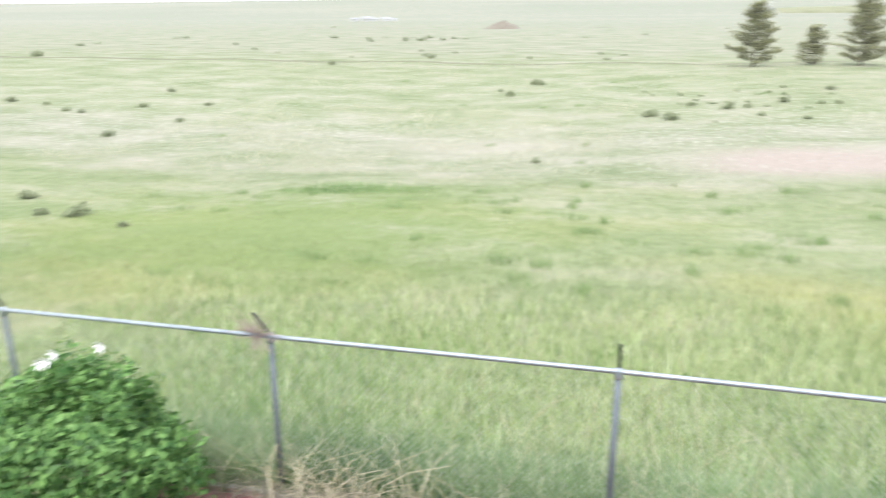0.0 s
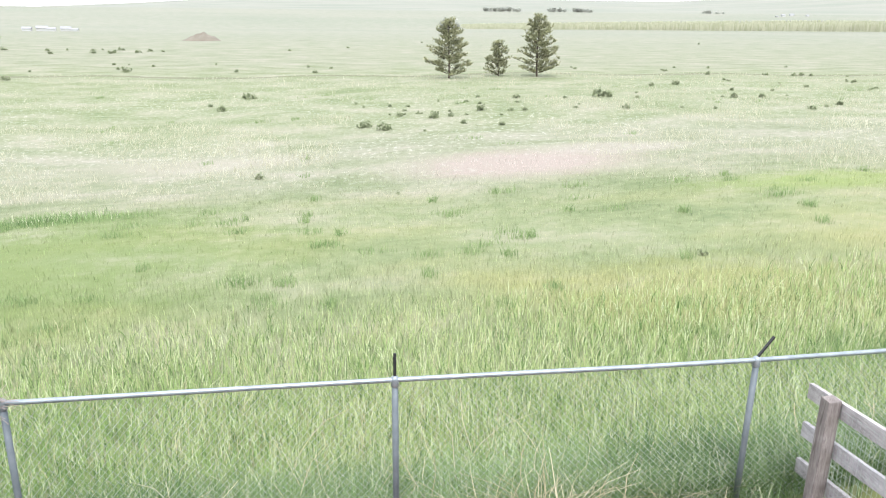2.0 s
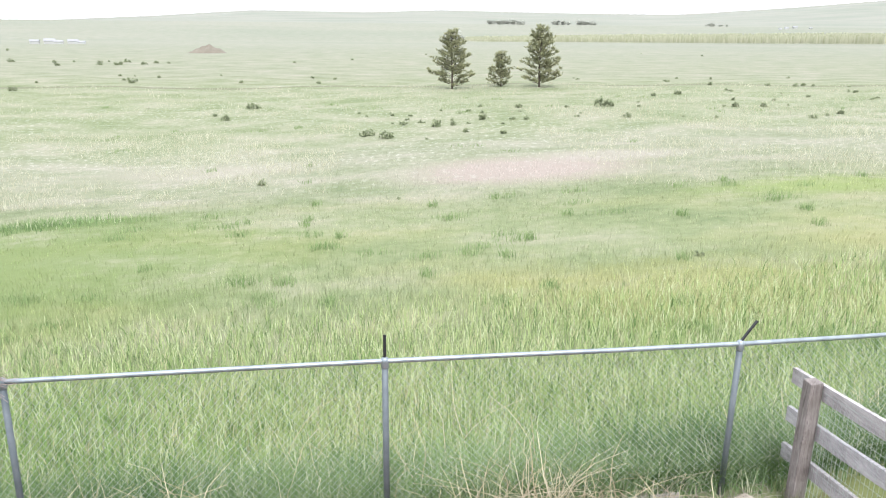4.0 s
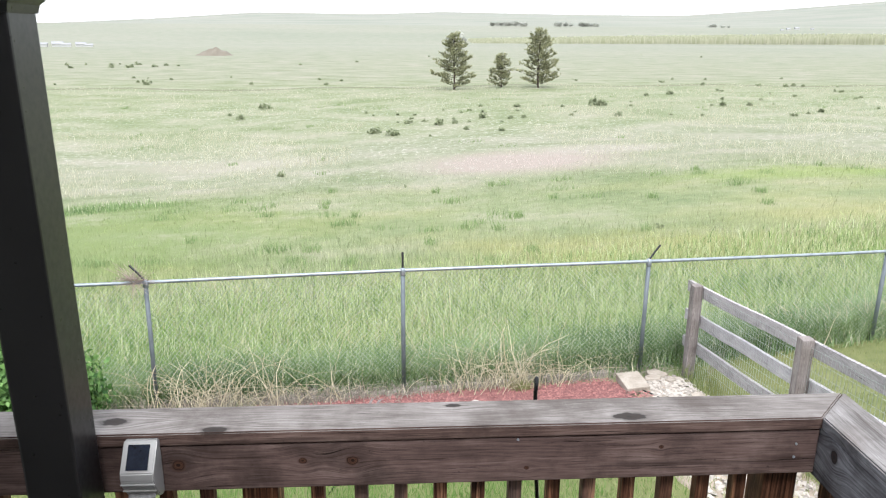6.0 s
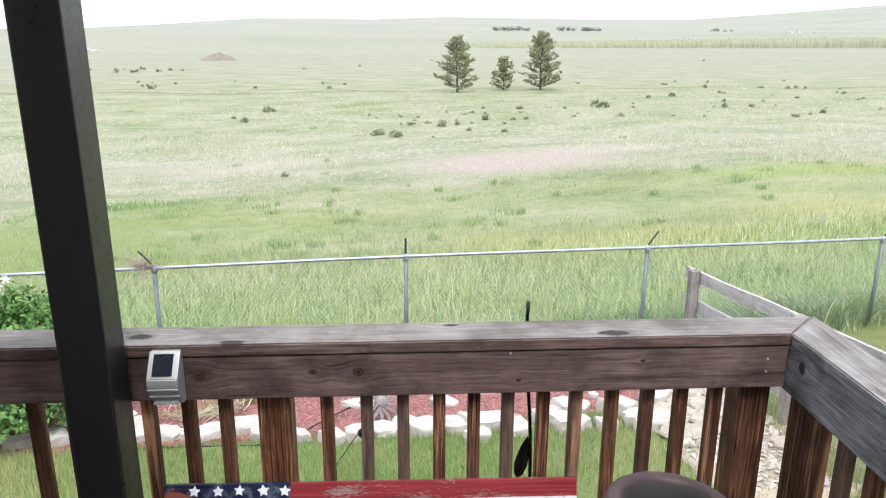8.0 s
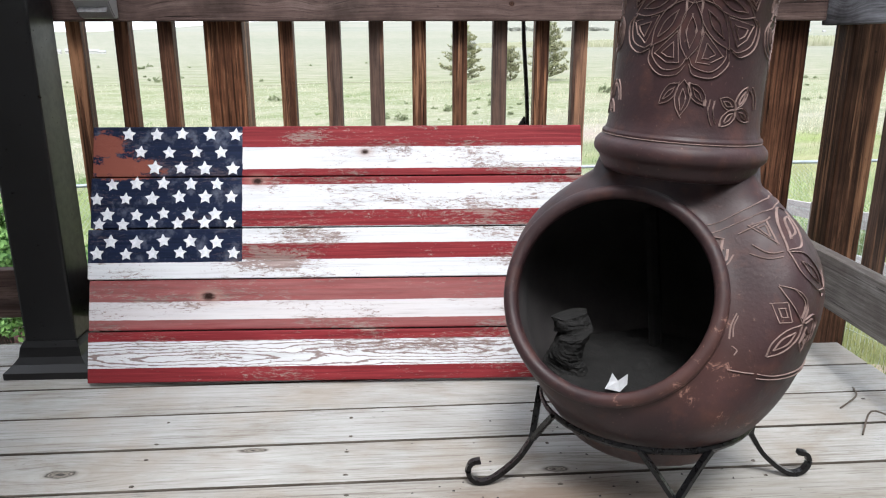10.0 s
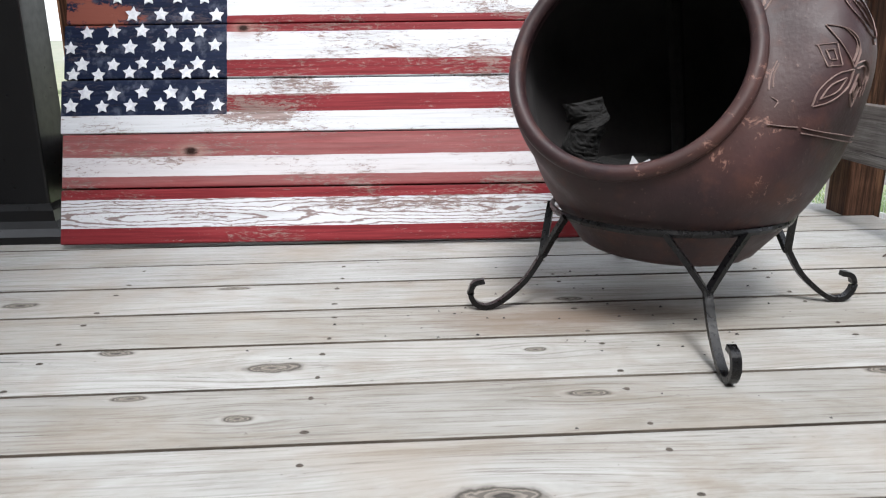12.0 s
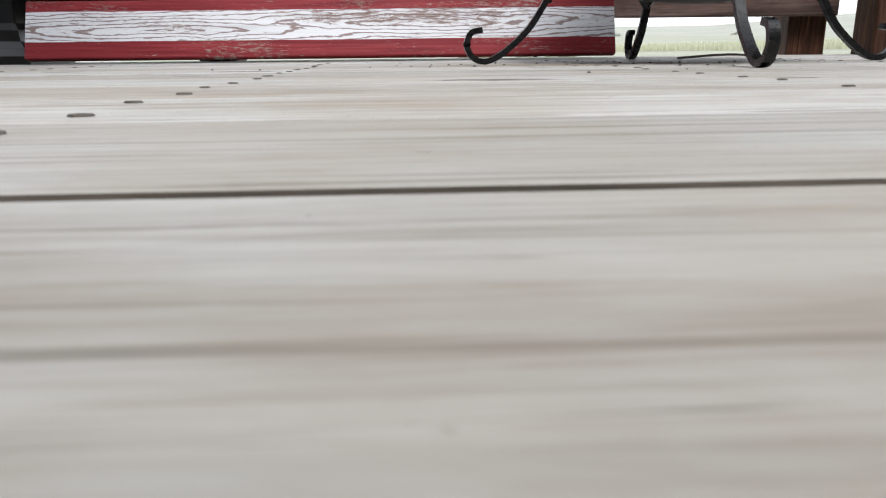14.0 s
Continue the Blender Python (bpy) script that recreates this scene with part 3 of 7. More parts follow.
def spline(pts, k=6):
    """Points smoothed by a Catmull-Rom curve."""
    p = [Vector(q) for q in pts]
    p = [p[0] * 2 - p[1]] + p + [p[-1] * 2 - p[-2]]
    out = []
    for i in range(1, len(p) - 2):
        for s in range(k):
            t = s / k
            out.append(0.5 * (2 * p[i] + (p[i + 1] - p[i - 1]) * t + (2 * p[i - 1] - 5 * p[i] + 4 * p[i + 1] - p[i + 2]) * t * t + (3 * p[i] - p[i - 1] - 3 * p[i + 1] + p[i + 2]) * t**3))
    return out + [p[-2]]


# ---- ground: yard, prairie and far hills in one sheet ----
PROFILE_Y = [-60, 0, 4.2, 5.2, 6.6, 15, 27, 38, 70, 110, 200, 400, 600]
PROFILE_Z = [-1.3, -1.5, -1.93, -2.11, -2.34, -2.78, -3.4, -3.6, -3.25, -3.6, -3.9, -3.6, 7.5]


def ground_z(x, y):
    x, y = np.asarray(x, float), np.asarray(y, float)
    z = np.interp(y, PROFILE_Y, PROFILE_Z)
    z = z + 0.055 * np.clip(x, -14, 14) * np.clip((y + 4) / 8, 0, 1) * np.clip(1.6 - y / 60, 0, 1)
    z = z + 0.10 * np.sin(x * 0.31 + 0.6) * np.sin(y * 0.23) * np.clip((y - 9) / 12, 0, 1)
    r = np.maximum(y, 1.0)
    u = np.clip(x / r, -1.6, 1.6)
    a = np.interp(u, [-1.6, -0.9, -0.5, -0.32, -0.18, -0.036, 0.06, 0.22, 0.375, 0.53, 0.66, 1.0, 1.6], [0.012, 0.006, 0.004, 0.0125, 0.0215, 0.0205, 0.024, 0.022, 0.0215, 0.032, 0.043, 0.03, 0.02])
    s = np.clip((y - 600) / 1900, 0, 1)
    hill = r * a * (s * s * (3 - 2 * s)) + 9 * np.sin(u * 9 + y * 0.004) * s * (1 - s)
    return z * (1 - s) + hill + 7.5 * s


def gz(x, y):
    return float(ground_z(x, y))


def sheet(name, xs, ys, mat, lift=0.0, keep=None, rough=0.0):
    X, Y = np.meshgrid(xs, ys)
    Z = ground_z(X, Y) + lift
    if rough:
        Z = Z + rough * np.random.default_rng(5).normal(size=Z.shape)
    V = np.stack([X, Y, Z], -1).reshape(-1, 3)
    nx = len(xs)
    F = [(j * nx + i, j * nx + i + 1, (j + 1) * nx + i + 1, (j + 1) * nx + i) for j in range(len(ys) - 1) for i in range(nx - 1) if keep is None or keep((xs[i] + xs[i + 1]) / 2, (ys[j] + ys[j + 1]) / 2)]
    return quads(name, V, F, mat, smooth=True)


gx = np.concatenate([-np.geomspace(3200, 31, 46), np.linspace(-30, 30, 81), np.geomspace(31, 3200, 46)])
gy = np.concatenate([np.linspace(-60, -5, 12), np.linspace(-4, 50, 110), np.geomspace(51, 3000, 120)])
ground = tagged(sheet("ground", gx, gy, GROUND), "green and straw-coloured prairie running out to haze-paled hills", "ground", kind="structure")


def bed(name, outline, mat, lift, label, category, step=0.09):
    """A patch of ground cover with a wavy outline (x from, x to at each y)."""
    ys = np.arange(outline[0][0], outline[-1][0] + step / 2, step)
    lo = np.interp(ys, [o[0] for o in outline], [o[1] for o in outline])
    hi = np.interp(ys, [o[0] for o in outline], [o[2] for o in outline])
    n = 60
    rng = np.random.default_rng(3)
    V, F = [], []
    for j, y in enumerate(ys):
        w = 0.05 * math.sin(y * 5.1) + 0.04 * math.sin(y * 11.3)
        for i in range(n):
            x = lo[j] + w + (hi[j] + w - lo[j]) * i / (n - 1)
            edge = min(i, n - 1 - i, j, len(ys) - 1 - j) == 0
            V.append((x, y, gz(x, y) + (-0.01 if edge else lift + 0.012 * rng.random())))
    for j in range(len(ys) - 1):
        for i in range(n - 1):
            F.append((j * n + i, j * n + i + 1, (j + 1) * n + i + 1, (j + 1) * n + i))
    return tagged(quads(name, V, F, mat, smooth=True), label, category, kind="structure")


lawn = bed("lawn", [(0.3, 4.0, 16), (2, 4.0, 16), (4, 4.02, 16), (5.6, 4.0, 16), (6.6, 4.0, 15), (6.9, 4.6, 15), (7.3, 7.0, 15), (7.8, 9.6, 15)], LAWN, 0.02, "short yellowish green mown lawn beside the wooden fence", "lawn", 0.12)
yard_grass = bed("yard_grass", [(-0.6, -7, 3.95), (2.0, -7, 3.95), (4.0, -7, 3.95), (4.85, -7, 3.9)], LAWN, 0.015, "mown yard grass between deck and stone edging", "lawn", 0.12)
mulch_bed = bed("mulch_bed", [(4.74, -4.6, 3.05), (4.9, -4.6, 3.12), (5.2, -4.6, 3.25), (5.9, -4.4, 3.26), (6.3, -4.2, 3.0), (6.58, -4.0, 2.9)], MULCH, 0.045, "red wood-chip mulch bed along the fence", "mulch bed")
gravel_bed = bed("gravel_bed", [(2.8, 2.9, 3.9), (4.2, 2.65, 3.88), (4.6, 2.9, 3.88), (5.2, 3.22, 3.86), (5.8, 3.24, 3.8), (6.0, 3.2, 3.78), (6.6, 3.22, 3.7)], DIRT, 0.04, "pale stony dirt strip beside the wooden fence", "gravel strip")

# ---- unseen walls behind and beside, and the deck ----
# assumed wall, out of view, closes the rear and cuts sky light there
house_wall = tagged(block("house_wall", SIDING, None, -7, 7, -4.3, -4.1, -1.6, 3.2, 0.0), "plain brown house wall assumed out of view behind the deck", "wall", kind="structure")
# side wall added out of view to block light from the left
unseen_west_wall = tagged(block("house_wall_west", SIDING, None, -0.92, -0.72, -4.1, -0.45, -1.6, 2.29, 0.0), "unseen plain brown wall added beside the deck to shade its left", "wall", kind="structure")
deck = thing("deck_floor", "weathered grey wooden deck with knots and rusty screws", "deck", kind="structure")
deck.matrix_basis = pose(0.4, -1.0, 0, 0, 0, 1.25) @ pose(-0.4, 1.0, 0)
X0, X1, PITCH, SEAM0 = -3.4, 1.60, 0.1525, -0.437
_brng = random.Random(4)
for k in range(-3, 21):
    y1 = SEAM0 - PITCH * k
    bw = PITCH - _brng.uniform(0.0045, 0.008)
    bm = bmesh.new()
    box(bm, X0, X1 + _brng.uniform(-0.006, 0.006), y1 - bw, y1, -0.038, 0.0, 0.004)
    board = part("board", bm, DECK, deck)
    # side faces get a darker wood than the top
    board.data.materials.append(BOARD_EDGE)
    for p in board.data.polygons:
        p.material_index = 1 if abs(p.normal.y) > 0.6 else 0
beam_bm = bmesh.new()
for x in np.arange(X0 + 0.1, X1 - 0.05, 0.405):
    box(beam_bm, x - 0.02, x + 0.02, -3.6, 0.02, -0.24, -0.0385)
part("joists", beam_bm, FENCE_POST_WOOD, deck)
block("fascia", RAIL_SIDE, deck, X0, X1 - 0.0, 0.025, 0.062, -0.24, -0.04)
for x in (-3.2, -0.8, 1.4):
    block("support_post", FENCE_POST_WOOD, deck, x - 0.07, x + 0.07, -0.17, -0.03, gz(x, -0.1) - 0.05, -0.241)

DIRT_SEAM = plain("dark_seam_dirt", (0.018, 0.014, 0.011), (0.062, 0.047, 0.036), 40, 0.95, bump_amt=0.6)
V, F = [], []
for k in range(-2, 21):
    y = SEAM0 - PITCH * k + 0.005
    xs = np.arange(X0 + 0.02, X1 - 0.02, 0.04)
    for x in xs:
        z = -0.013 + 0.008 * noise.noise(Vector((x * 9, y * 50, 0)))
        V += [(x, y - 0.010, z), (x, y + 0.010, z + 0.001)]
    o = len(V) - 2 * len(xs)
    F += [(o + 2 * i, o + 2 * i + 2, o + 2 * i + 3, o + 2 * i + 1) for i in range(len(xs) - 1)]
seam = tagged(quads("seam_dirt", V, F, DIRT_SEAM), "dark dirt packed into the seams between deck boards", "dirt", kind="stuff")
seam.matrix_basis = deck.matrix_basis

# ---- deck screws ----
SCREW_M = plain("dark_rusty_screw", (0.05, 0.042, 0.036), (0.13, 0.11, 0.095), 90, 0.7, 0.3)
bm = bmesh.new()
lathe(bm, [(0.0001, 0.0002), (0.0018, 0.0002), (0.0022, 0.0012), (0.0038, 0.0012), (0.0046, 0.0003)], 10)
screw_me = bpy.data.meshes.new("screw")
bm.to_mesh(screw_me)
bm.free()
screw_me.materials.append(SCREW_M)
_sc = random.Random(9)
for k in range(0, 11):
    for jx in (-0.61, -0.197, 0.222, 0.647, 1.06, 1.46):
        for e in (0.038, 0.130):
            ob = new("screw", screw_me)
            ob.parent = deck
            ob.location = (jx + _sc.uniform(-0.005, 0.005), SEAM0 - PITCH * k - e + _sc.uniform(-0.007, 0.007), 0.0)
            ob.scale = (_sc.uniform(0.8, 1.35), _sc.uniform(0.65, 0.95), 1)

# ---- deck railing ----
RAIL_TOP, CAP_T, FACE_H, YF = 1.068, 0.038, 0.142, -0.043
rail = thing("deck_railing", "dark brown weathered wooden deck railing with square balusters", "railing")
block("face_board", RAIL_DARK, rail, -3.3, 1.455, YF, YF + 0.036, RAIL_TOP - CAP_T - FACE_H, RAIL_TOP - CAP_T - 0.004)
bm = bmesh.new()
cap_pts = [(-3.3, YF - 0.006), (1.452, YF - 0.006), (1.452 + 0.146, YF + 0.14), (-3.3, YF + 0.14)]
vs = [bm.verts.new((x, y, z)) for z in (RAIL_TOP - CAP_T, RAIL_TOP) for x, y in cap_pts]
for f in ((3, 2, 1, 0), (4, 5, 6, 7), (0, 1, 5, 4), (1, 2, 6, 5), (2, 3, 7, 6), (3, 0, 4, 7)):
    bm.faces.new([vs[i] for i in f])
bmesh.ops.bevel(bm, geom=list(bm.edges), offset=0.004, segments=2, affect="EDGES")
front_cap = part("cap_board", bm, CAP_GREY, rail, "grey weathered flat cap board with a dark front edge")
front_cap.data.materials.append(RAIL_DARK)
# the face turned to the seats takes the darker rail wood
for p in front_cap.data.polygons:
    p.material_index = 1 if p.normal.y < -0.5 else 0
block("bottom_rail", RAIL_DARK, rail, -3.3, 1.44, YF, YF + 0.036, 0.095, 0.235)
# unseen filler strip added to stop light showing through the cap gap
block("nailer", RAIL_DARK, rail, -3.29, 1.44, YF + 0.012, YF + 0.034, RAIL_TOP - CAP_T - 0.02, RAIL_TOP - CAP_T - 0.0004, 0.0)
BAL_X = [-0.389, -0.278, 0.032, 0.155, 0.268, 0.381, 0.49, 0.597, 0.709, 0.813, 0.929, 1.043, 1.151, 1.262]
BAL_X = [-0.51 - 0.113 * i for i in range(24) if i not in (4, 12)] + BAL_X
for x in BAL_X:
    bm = box(bmesh.new(), x - 0.019, x + 0.019, YF + 0.038, YF + 0.076, 0.10, RAIL_TOP - CAP_T - 0.003, 0.003)
    ob = part("baluster", bm, BALUSTER, rail)
for x in (-2.48, -1.3, -0.129, 1.384):
    block("post", POST_RED if x == -0.129 else BALUSTER, rail, x - 0.05, x + 0.05, YF + 0.038, YF + 0.135, -0.3, RAIL_TOP - CAP_T - 0.003, 0.005)
# small pale screw heads near the end of the face board
for x, z in ((1.391, 0.984), (1.390, 0.942), (0.593, 1.020)):
    bm = bmesh.new()
    bmesh.ops.create_cone(bm, cap_ends=True, segments=10, radius1=0.0042, radius2=0.0034, depth=0.003, matrix=pose(x, YF - 0.001, z, 90))
    part("screw", bm, GALV, rail)

side = thing("deck_side_railing", "grey weathered wooden side railing of the deck", "railing")
XF = 1.458
block("face_board", RAIL_SIDE, side, XF, XF + 0.036, -3.65, YF + 0.03, RAIL_TOP - CAP_T - FACE_H - 0.012, RAIL_TOP - CAP_T - 0.002)
bm = bmesh.new()
cap_pts = [(XF - 0.003, YF - 0.004), (XF - 0.003, -3.65), (XF + 0.146, -3.65), (XF + 0.146, YF + 0.143)]
vs = [bm.verts.new((x, y, z)) for z in (RAIL_TOP - CAP_T, RAIL_TOP) for x, y in cap_pts]
for f in ((3, 2, 1, 0), (4, 5, 6, 7), (0, 1, 5, 4), (1, 2, 6, 5), (2, 3, 7, 6), (3, 0, 4, 7)):
    bm.faces.new([vs[i] for i in f])
bmesh.ops.bevel(bm, geom=list(bm.edges), offset=0.004, segments=2, affect="EDGES")
side_cap = part("cap_board", bm, BOTTOM_GREY, side, "silvery weathered flat cap board")
side_cap.data.materials.append(RAIL_SIDE)
# the inward face takes a darker wood than the top
for p in side_cap.data.polygons:
    p.material_index = 1 if p.normal.x < -0.5 else 0
block("bottom_rail", BOTTOM_GREY, side, XF - 0.02, XF + 0.018, -3.65, YF - 0.01, 0.16, 0.30)
for y in (-0.30, -0.43, -0.545, -0.66, -0.775, -0.89, -1.005, -1.12):
    block("baluster", BALUSTER, side, XF + 0.038, XF + 0.076, y - 0.019, y + 0.019, 0.165, RAIL_TOP - CAP_T - 0.003, 0.003)
for y in (-0.066, -1.6, -3.0):
    block("post", BALUSTER, side, XF + 0.038, XF + 0.135, y - 0.047, y + 0.047, -0.3, RAIL_TOP - CAP_T - 0.003, 0.005)

# ---- pergola corner: black post, beam and cross piece ----
pergola = thing("pergola", "black painted pergola post with beam and cross piece, and unseen boards added for shade", "pergola")
PX, PY, PW = -0.590, -0.135, 0.065
block("post", BLACK_POST, pergola, PX - PW, PX + PW, PY - PW, PY + PW, 0.06, 2.30, 0.006)
bm = bmesh.new()
prof = [(0.108, 0.0), (0.108, 0.018), (0.09, 0.034), (0.078, 0.05), (0.074, 0.075), (0.066, 0.09)]


def square_lathe(bm, prof, cx, cy):
    rings = [[bm.verts.new((cx + sx * r, cy + sy * r, z)) for sx, sy in ((-1, -1), (1, -1), (1, 1), (-1, 1))] for r, z in prof]
    for a, c in zip(rings, rings[1:]):
        for j in range(4):
            bm.faces.new((a[j], a[(j + 1) % 4], c[(j + 1) % 4], c[j]))
    bm.faces.new(rings[0][::-1])
    bm.faces.new(rings[-1])
    return bm


part("base_trim", square_lathe(bmesh.new(), [(r * 1.02, z) for r, z in prof], PX, PY), BLACK_POST, pergola)
part("capital", square_lathe(bmesh.new(), [(0.068, 2.132), (0.072, 2.15), (0.088, 2.167), (0.098, 2.182), (0.1, 2.194), (0.072, 2.198)], PX, PY), BLACK_POST, pergola)


def notched(bm, along, x, y, z0, z1, length, thick):
    """A beam whose free end is cut to an ogee below; along: 'x' or 'y'."""
    h = z1 - z0
    pr = [(0, z1), (length, z1), (length, z1 - 0.38 * h), (length - 0.02, z1 - 0.42 * h), (length - 0.035, z1 - 0.62 * h), (length - 0.06, z1 - 0.82 * h), (length - 0.085, z0), (0, z0)]
    sides = []
    for s in (-0.5, 0.5):
        sides.append([bm.verts.new((x + d, y + s * thick, z) if along == "x" else (x + s * thick, y + d, z)) for d, z in pr])
    bm.faces.new(sides[0])
    bm.faces.new(sides[1][::-1])
    for i in range(len(pr)):
        j = (i + 1) % len(pr)
        bm.faces.new((sides[0][i], sides[1][i], sides[1][j], sides[0][j]))
    bmesh.ops.recalc_face_normals(bm, faces=bm.faces)
    bmesh.ops.bevel(bm, geom=[e for e in bm.edges if e.is_boundary is False and e.calc_face_angle(0) > 1.0], offset=0.003, segments=1, affect="EDGES")
    return bm


part("beam", notched(bmesh.new(), "y", -0.596, -3.65, 2.235, 2.41, 3.75, 0.075), BLACK_POST, pergola)
# rafters and boards added out of view, only to shade the deck's left
for k in range(7):
    block("rafter", BLACK_POST, pergola, -3.3, -0.636, -0.85 - 0.45 * k, -0.81 - 0.45 * k, 2.30, 2.40, 0.003)
block("roof_board", BLACK_POST, pergola, -3.3, -0.34, -3.64, -1.10, 2.412, 2.43, 0.003)
part("cross_piece", notched(bmesh.new(), "x", -3.3, -0.161, 2.253, 2.33, 2.935, 0.04), BLACK_POST, pergola, "notched cross piece")

# ---- wooden flag sign leaning on the railing ----
FW, FH = 1.268, 0.655
sign = thing("flag_sign", "weathered wooden plank sign painted as a star and stripe flag", "wooden sign")
SX, SY0, SY1 = -0.466, -0.292, -0.078
sign.matrix_basis = pose(SX, SY0 + 0.012, 0.004, 90 - math.degrees(math.asin((SY1 - SY0) / FH)), 0, -1.0)


# the lower edges of the painted stripes, red and white in turn
STRIPES = [0.0, 0.0376, 0.1045, 0.1577, 0.2044, 0.2595, 0.3072, 0.3484, 0.3915, 0.434, 0.500, 0.5408, 0.597]


def sign_mat():
    """Thirteen painted stripes and a blue canton, worn through to grey wood along the grain."""
    m, nt, b = nodes("worn_painted_planks", 0.7, 0, 0.1)
    tc = nt.nodes.new("ShaderNodeTexCoord").outputs["Object"]
    sep = nt.nodes.new("ShaderNodeSeparateXYZ")
    nt.links.new(tc, sep.inputs[0])
    wob = noise_tex(nt, coords(nt, (6, 60, 1)), 1.0, 4.0, 0.6)
    row = math_node(nt, "SUBTRACT", sep.outputs["Y"], math_node(nt, "MULTIPLY", math_node(nt, "SUBTRACT", wob, 0.5), 0.005))
    stripes = nt.nodes.new("ShaderNodeValToRGB")
    stripes.color_ramp.interpolation = "CONSTANT"
    for k, edge in enumerate(STRIPES):
        e = stripes.color_ramp.elements[k] if k < 2 else stripes.color_ramp.elements.new(edge / FH)
        e.position = edge / FH
        e.color = (k % 2, k % 2, k % 2, 1)
    nt.links.new(math_node(nt, "DIVIDE", row, FH), stripes.inputs[0])
    odd = stripes.outputs[0]
    grain = noise_tex(nt, coords(nt, (2.2, 70, 1)), 1.6, 6.0, 0.7, 0.5)
    red = ramp(nt, grain, [(0.3, (0.105, 0.013, 0.016)), (0.55, (0.19, 0.024, 0.029)), (0.8, (0.27, 0.060, 0.060))])
    white = ramp(nt, grain, [(0.25, (0.38, 0.385, 0.40)), (0.45, (0.55, 0.56, 0.585)), (0.8, (0.63, 0.645, 0.67))])
    paint = mix(nt, odd, red, white)
    blue = ramp(nt, grain, [(0.3, (0.004, 0.007, 0.020)), (0.7, (0.012, 0.019, 0.048))])
    canton = math_node(nt, "MULTIPLY", math_node(nt, "LESS_THAN", math_node(nt, "ADD", sep.outputs["X"], math_node(nt, "MULTIPLY", wob, 0.006)), 0.389), math_node(nt, "GREATER_THAN", row, 0.304))
    fade = ramp(nt, math_node(nt, "ABSOLUTE", math_node(nt, "SUBTRACT", sep.outputs["Y"], 0.197)), [(0.055, 0.42), (0.066, 0.0)])
    paint = mix(nt, math_node(nt, "MULTIPLY", fade, noise_tex(nt, coords(nt, (3, 30, 1)), 1.5, 6.0, 0.7)), paint, (0.42, 0.30, 0.28))
    spray = ramp(nt, noise_tex(nt, coords(nt, (20, 20, 1)), 1.0, 5.0, 0.65), [(0.52, 0.0), (0.72, 0.45)])
    paint = mix(nt, canton, paint, mix(nt, spray, blue, (0.20, 0.22, 0.28)))
    bare = ramp(nt, grain, [(0.3, (0.10, 0.062, 0.052)), (0.7, (0.35, 0.27, 0.25))])
    patch = noise_tex(nt, coords(nt, (2.2, 7, 1)), 1.5, 4.0, 0.6)
    flake = noise_tex(nt, coords(nt, (30, 125, 1)), 1.5, 9.0, 0.85, 0.5)
    wear = math_node(nt, "ADD", math_node(nt, "MULTIPLY", patch, 0.55), math_node(nt, "MULTIPLY", flake, 0.85))
    rubbed = None
    for cx, cy, rx, ry in ((0.62, 0.365, 0.17, 0.05), (0.50, 0.315, 0.16, 0.045), (1.0, 0.55, 0.2, 0.03), (0.55, 0.62, 0.1, 0.03), (0.15, 0.21, 0.25, 0.05), (1.1, 0.14, 0.15, 0.03), (0.8, 0.09, 0.4, 0.03), (0.47, 0.50, 0.05, 0.04)):
        mq = nt.nodes.new("ShaderNodeMapping")
        mq.vector_type = "TEXTURE"
        mq.inputs["Location"].default_value = (cx, cy, 0)
        mq.inputs["Scale"].default_value = (rx, ry, 1000)
        nt.links.new(tc, mq.inputs[0])
        lq = nt.nodes.new("ShaderNodeVectorMath")
        lq.operation = "LENGTH"
        nt.links.new(mq.outputs[0], lq.inputs[0])
        one = ramp(nt, lq.outputs["Value"], [(0.0, 1.0), (1.0, 0.0)])
        rubbed = one if rubbed is None else mix(nt, 1.0, rubbed, one, "LIGHTEN")
    wear = math_node(nt, "ADD", wear, math_node(nt, "MULTIPLY", rubbed, 0.105))
    worn = ramp(nt, wear, [(0.770, 0.0), (0.785, 0.92)])
    # paint that has gone in the canton's upper corner shows the red underneath
    corner = nt.nodes.new("ShaderNodeVectorMath")
    corner.operation = "DISTANCE"
    mp = nt.nodes.new("ShaderNodeMapping")
    mp.inputs["Scale"].default_value = (1, 1.6, 0)
    nt.links.new(tc, mp.inputs[0])
    nt.links.new(mp.outputs[0], corner.inputs[0])
    corner.inputs[1].default_value = (0.035, 0.605 * 1.6, 0)
    low_corner = nt.nodes.new("ShaderNodeVectorMath")
    low_corner.operation = "DISTANCE"
    mp2 = nt.nodes.new("ShaderNodeMapping")
    mp2.inputs["Scale"].default_value = (0.55, 1.6, 0)
    nt.links.new(tc, mp2.inputs[0])
    nt.links.new(mp2.outputs[0], low_corner.inputs[0])
    low_corner.inputs[1].default_value = (0.085 * 0.55, 0.548 * 1.6, 0)
    reach = math_node(nt, "MINIMUM", corner.outputs["Value"], low_corner.outputs["Value"])
    rub = ramp(nt, math_node(nt, "ADD", reach, math_node(nt, "MULTIPLY", math_node(nt, "SUBTRACT", noise_tex(nt, coords(nt, (24, 36, 1)), 1.0, 8.0, 0.75), 0.5), 0.16)), [(0.046, 1.0), (0.054, 0.0)])
    col = mix(nt, math_node(nt, "MULTIPLY", worn, math_node(nt, "SUBTRACT", 1.0, math_node(nt, "MULTIPLY", canton, 0.75))), paint, bare)
    col = mix(nt, math_node(nt, "MULTIPLY", rub, canton), col, (0.19, 0.062, 0.045))
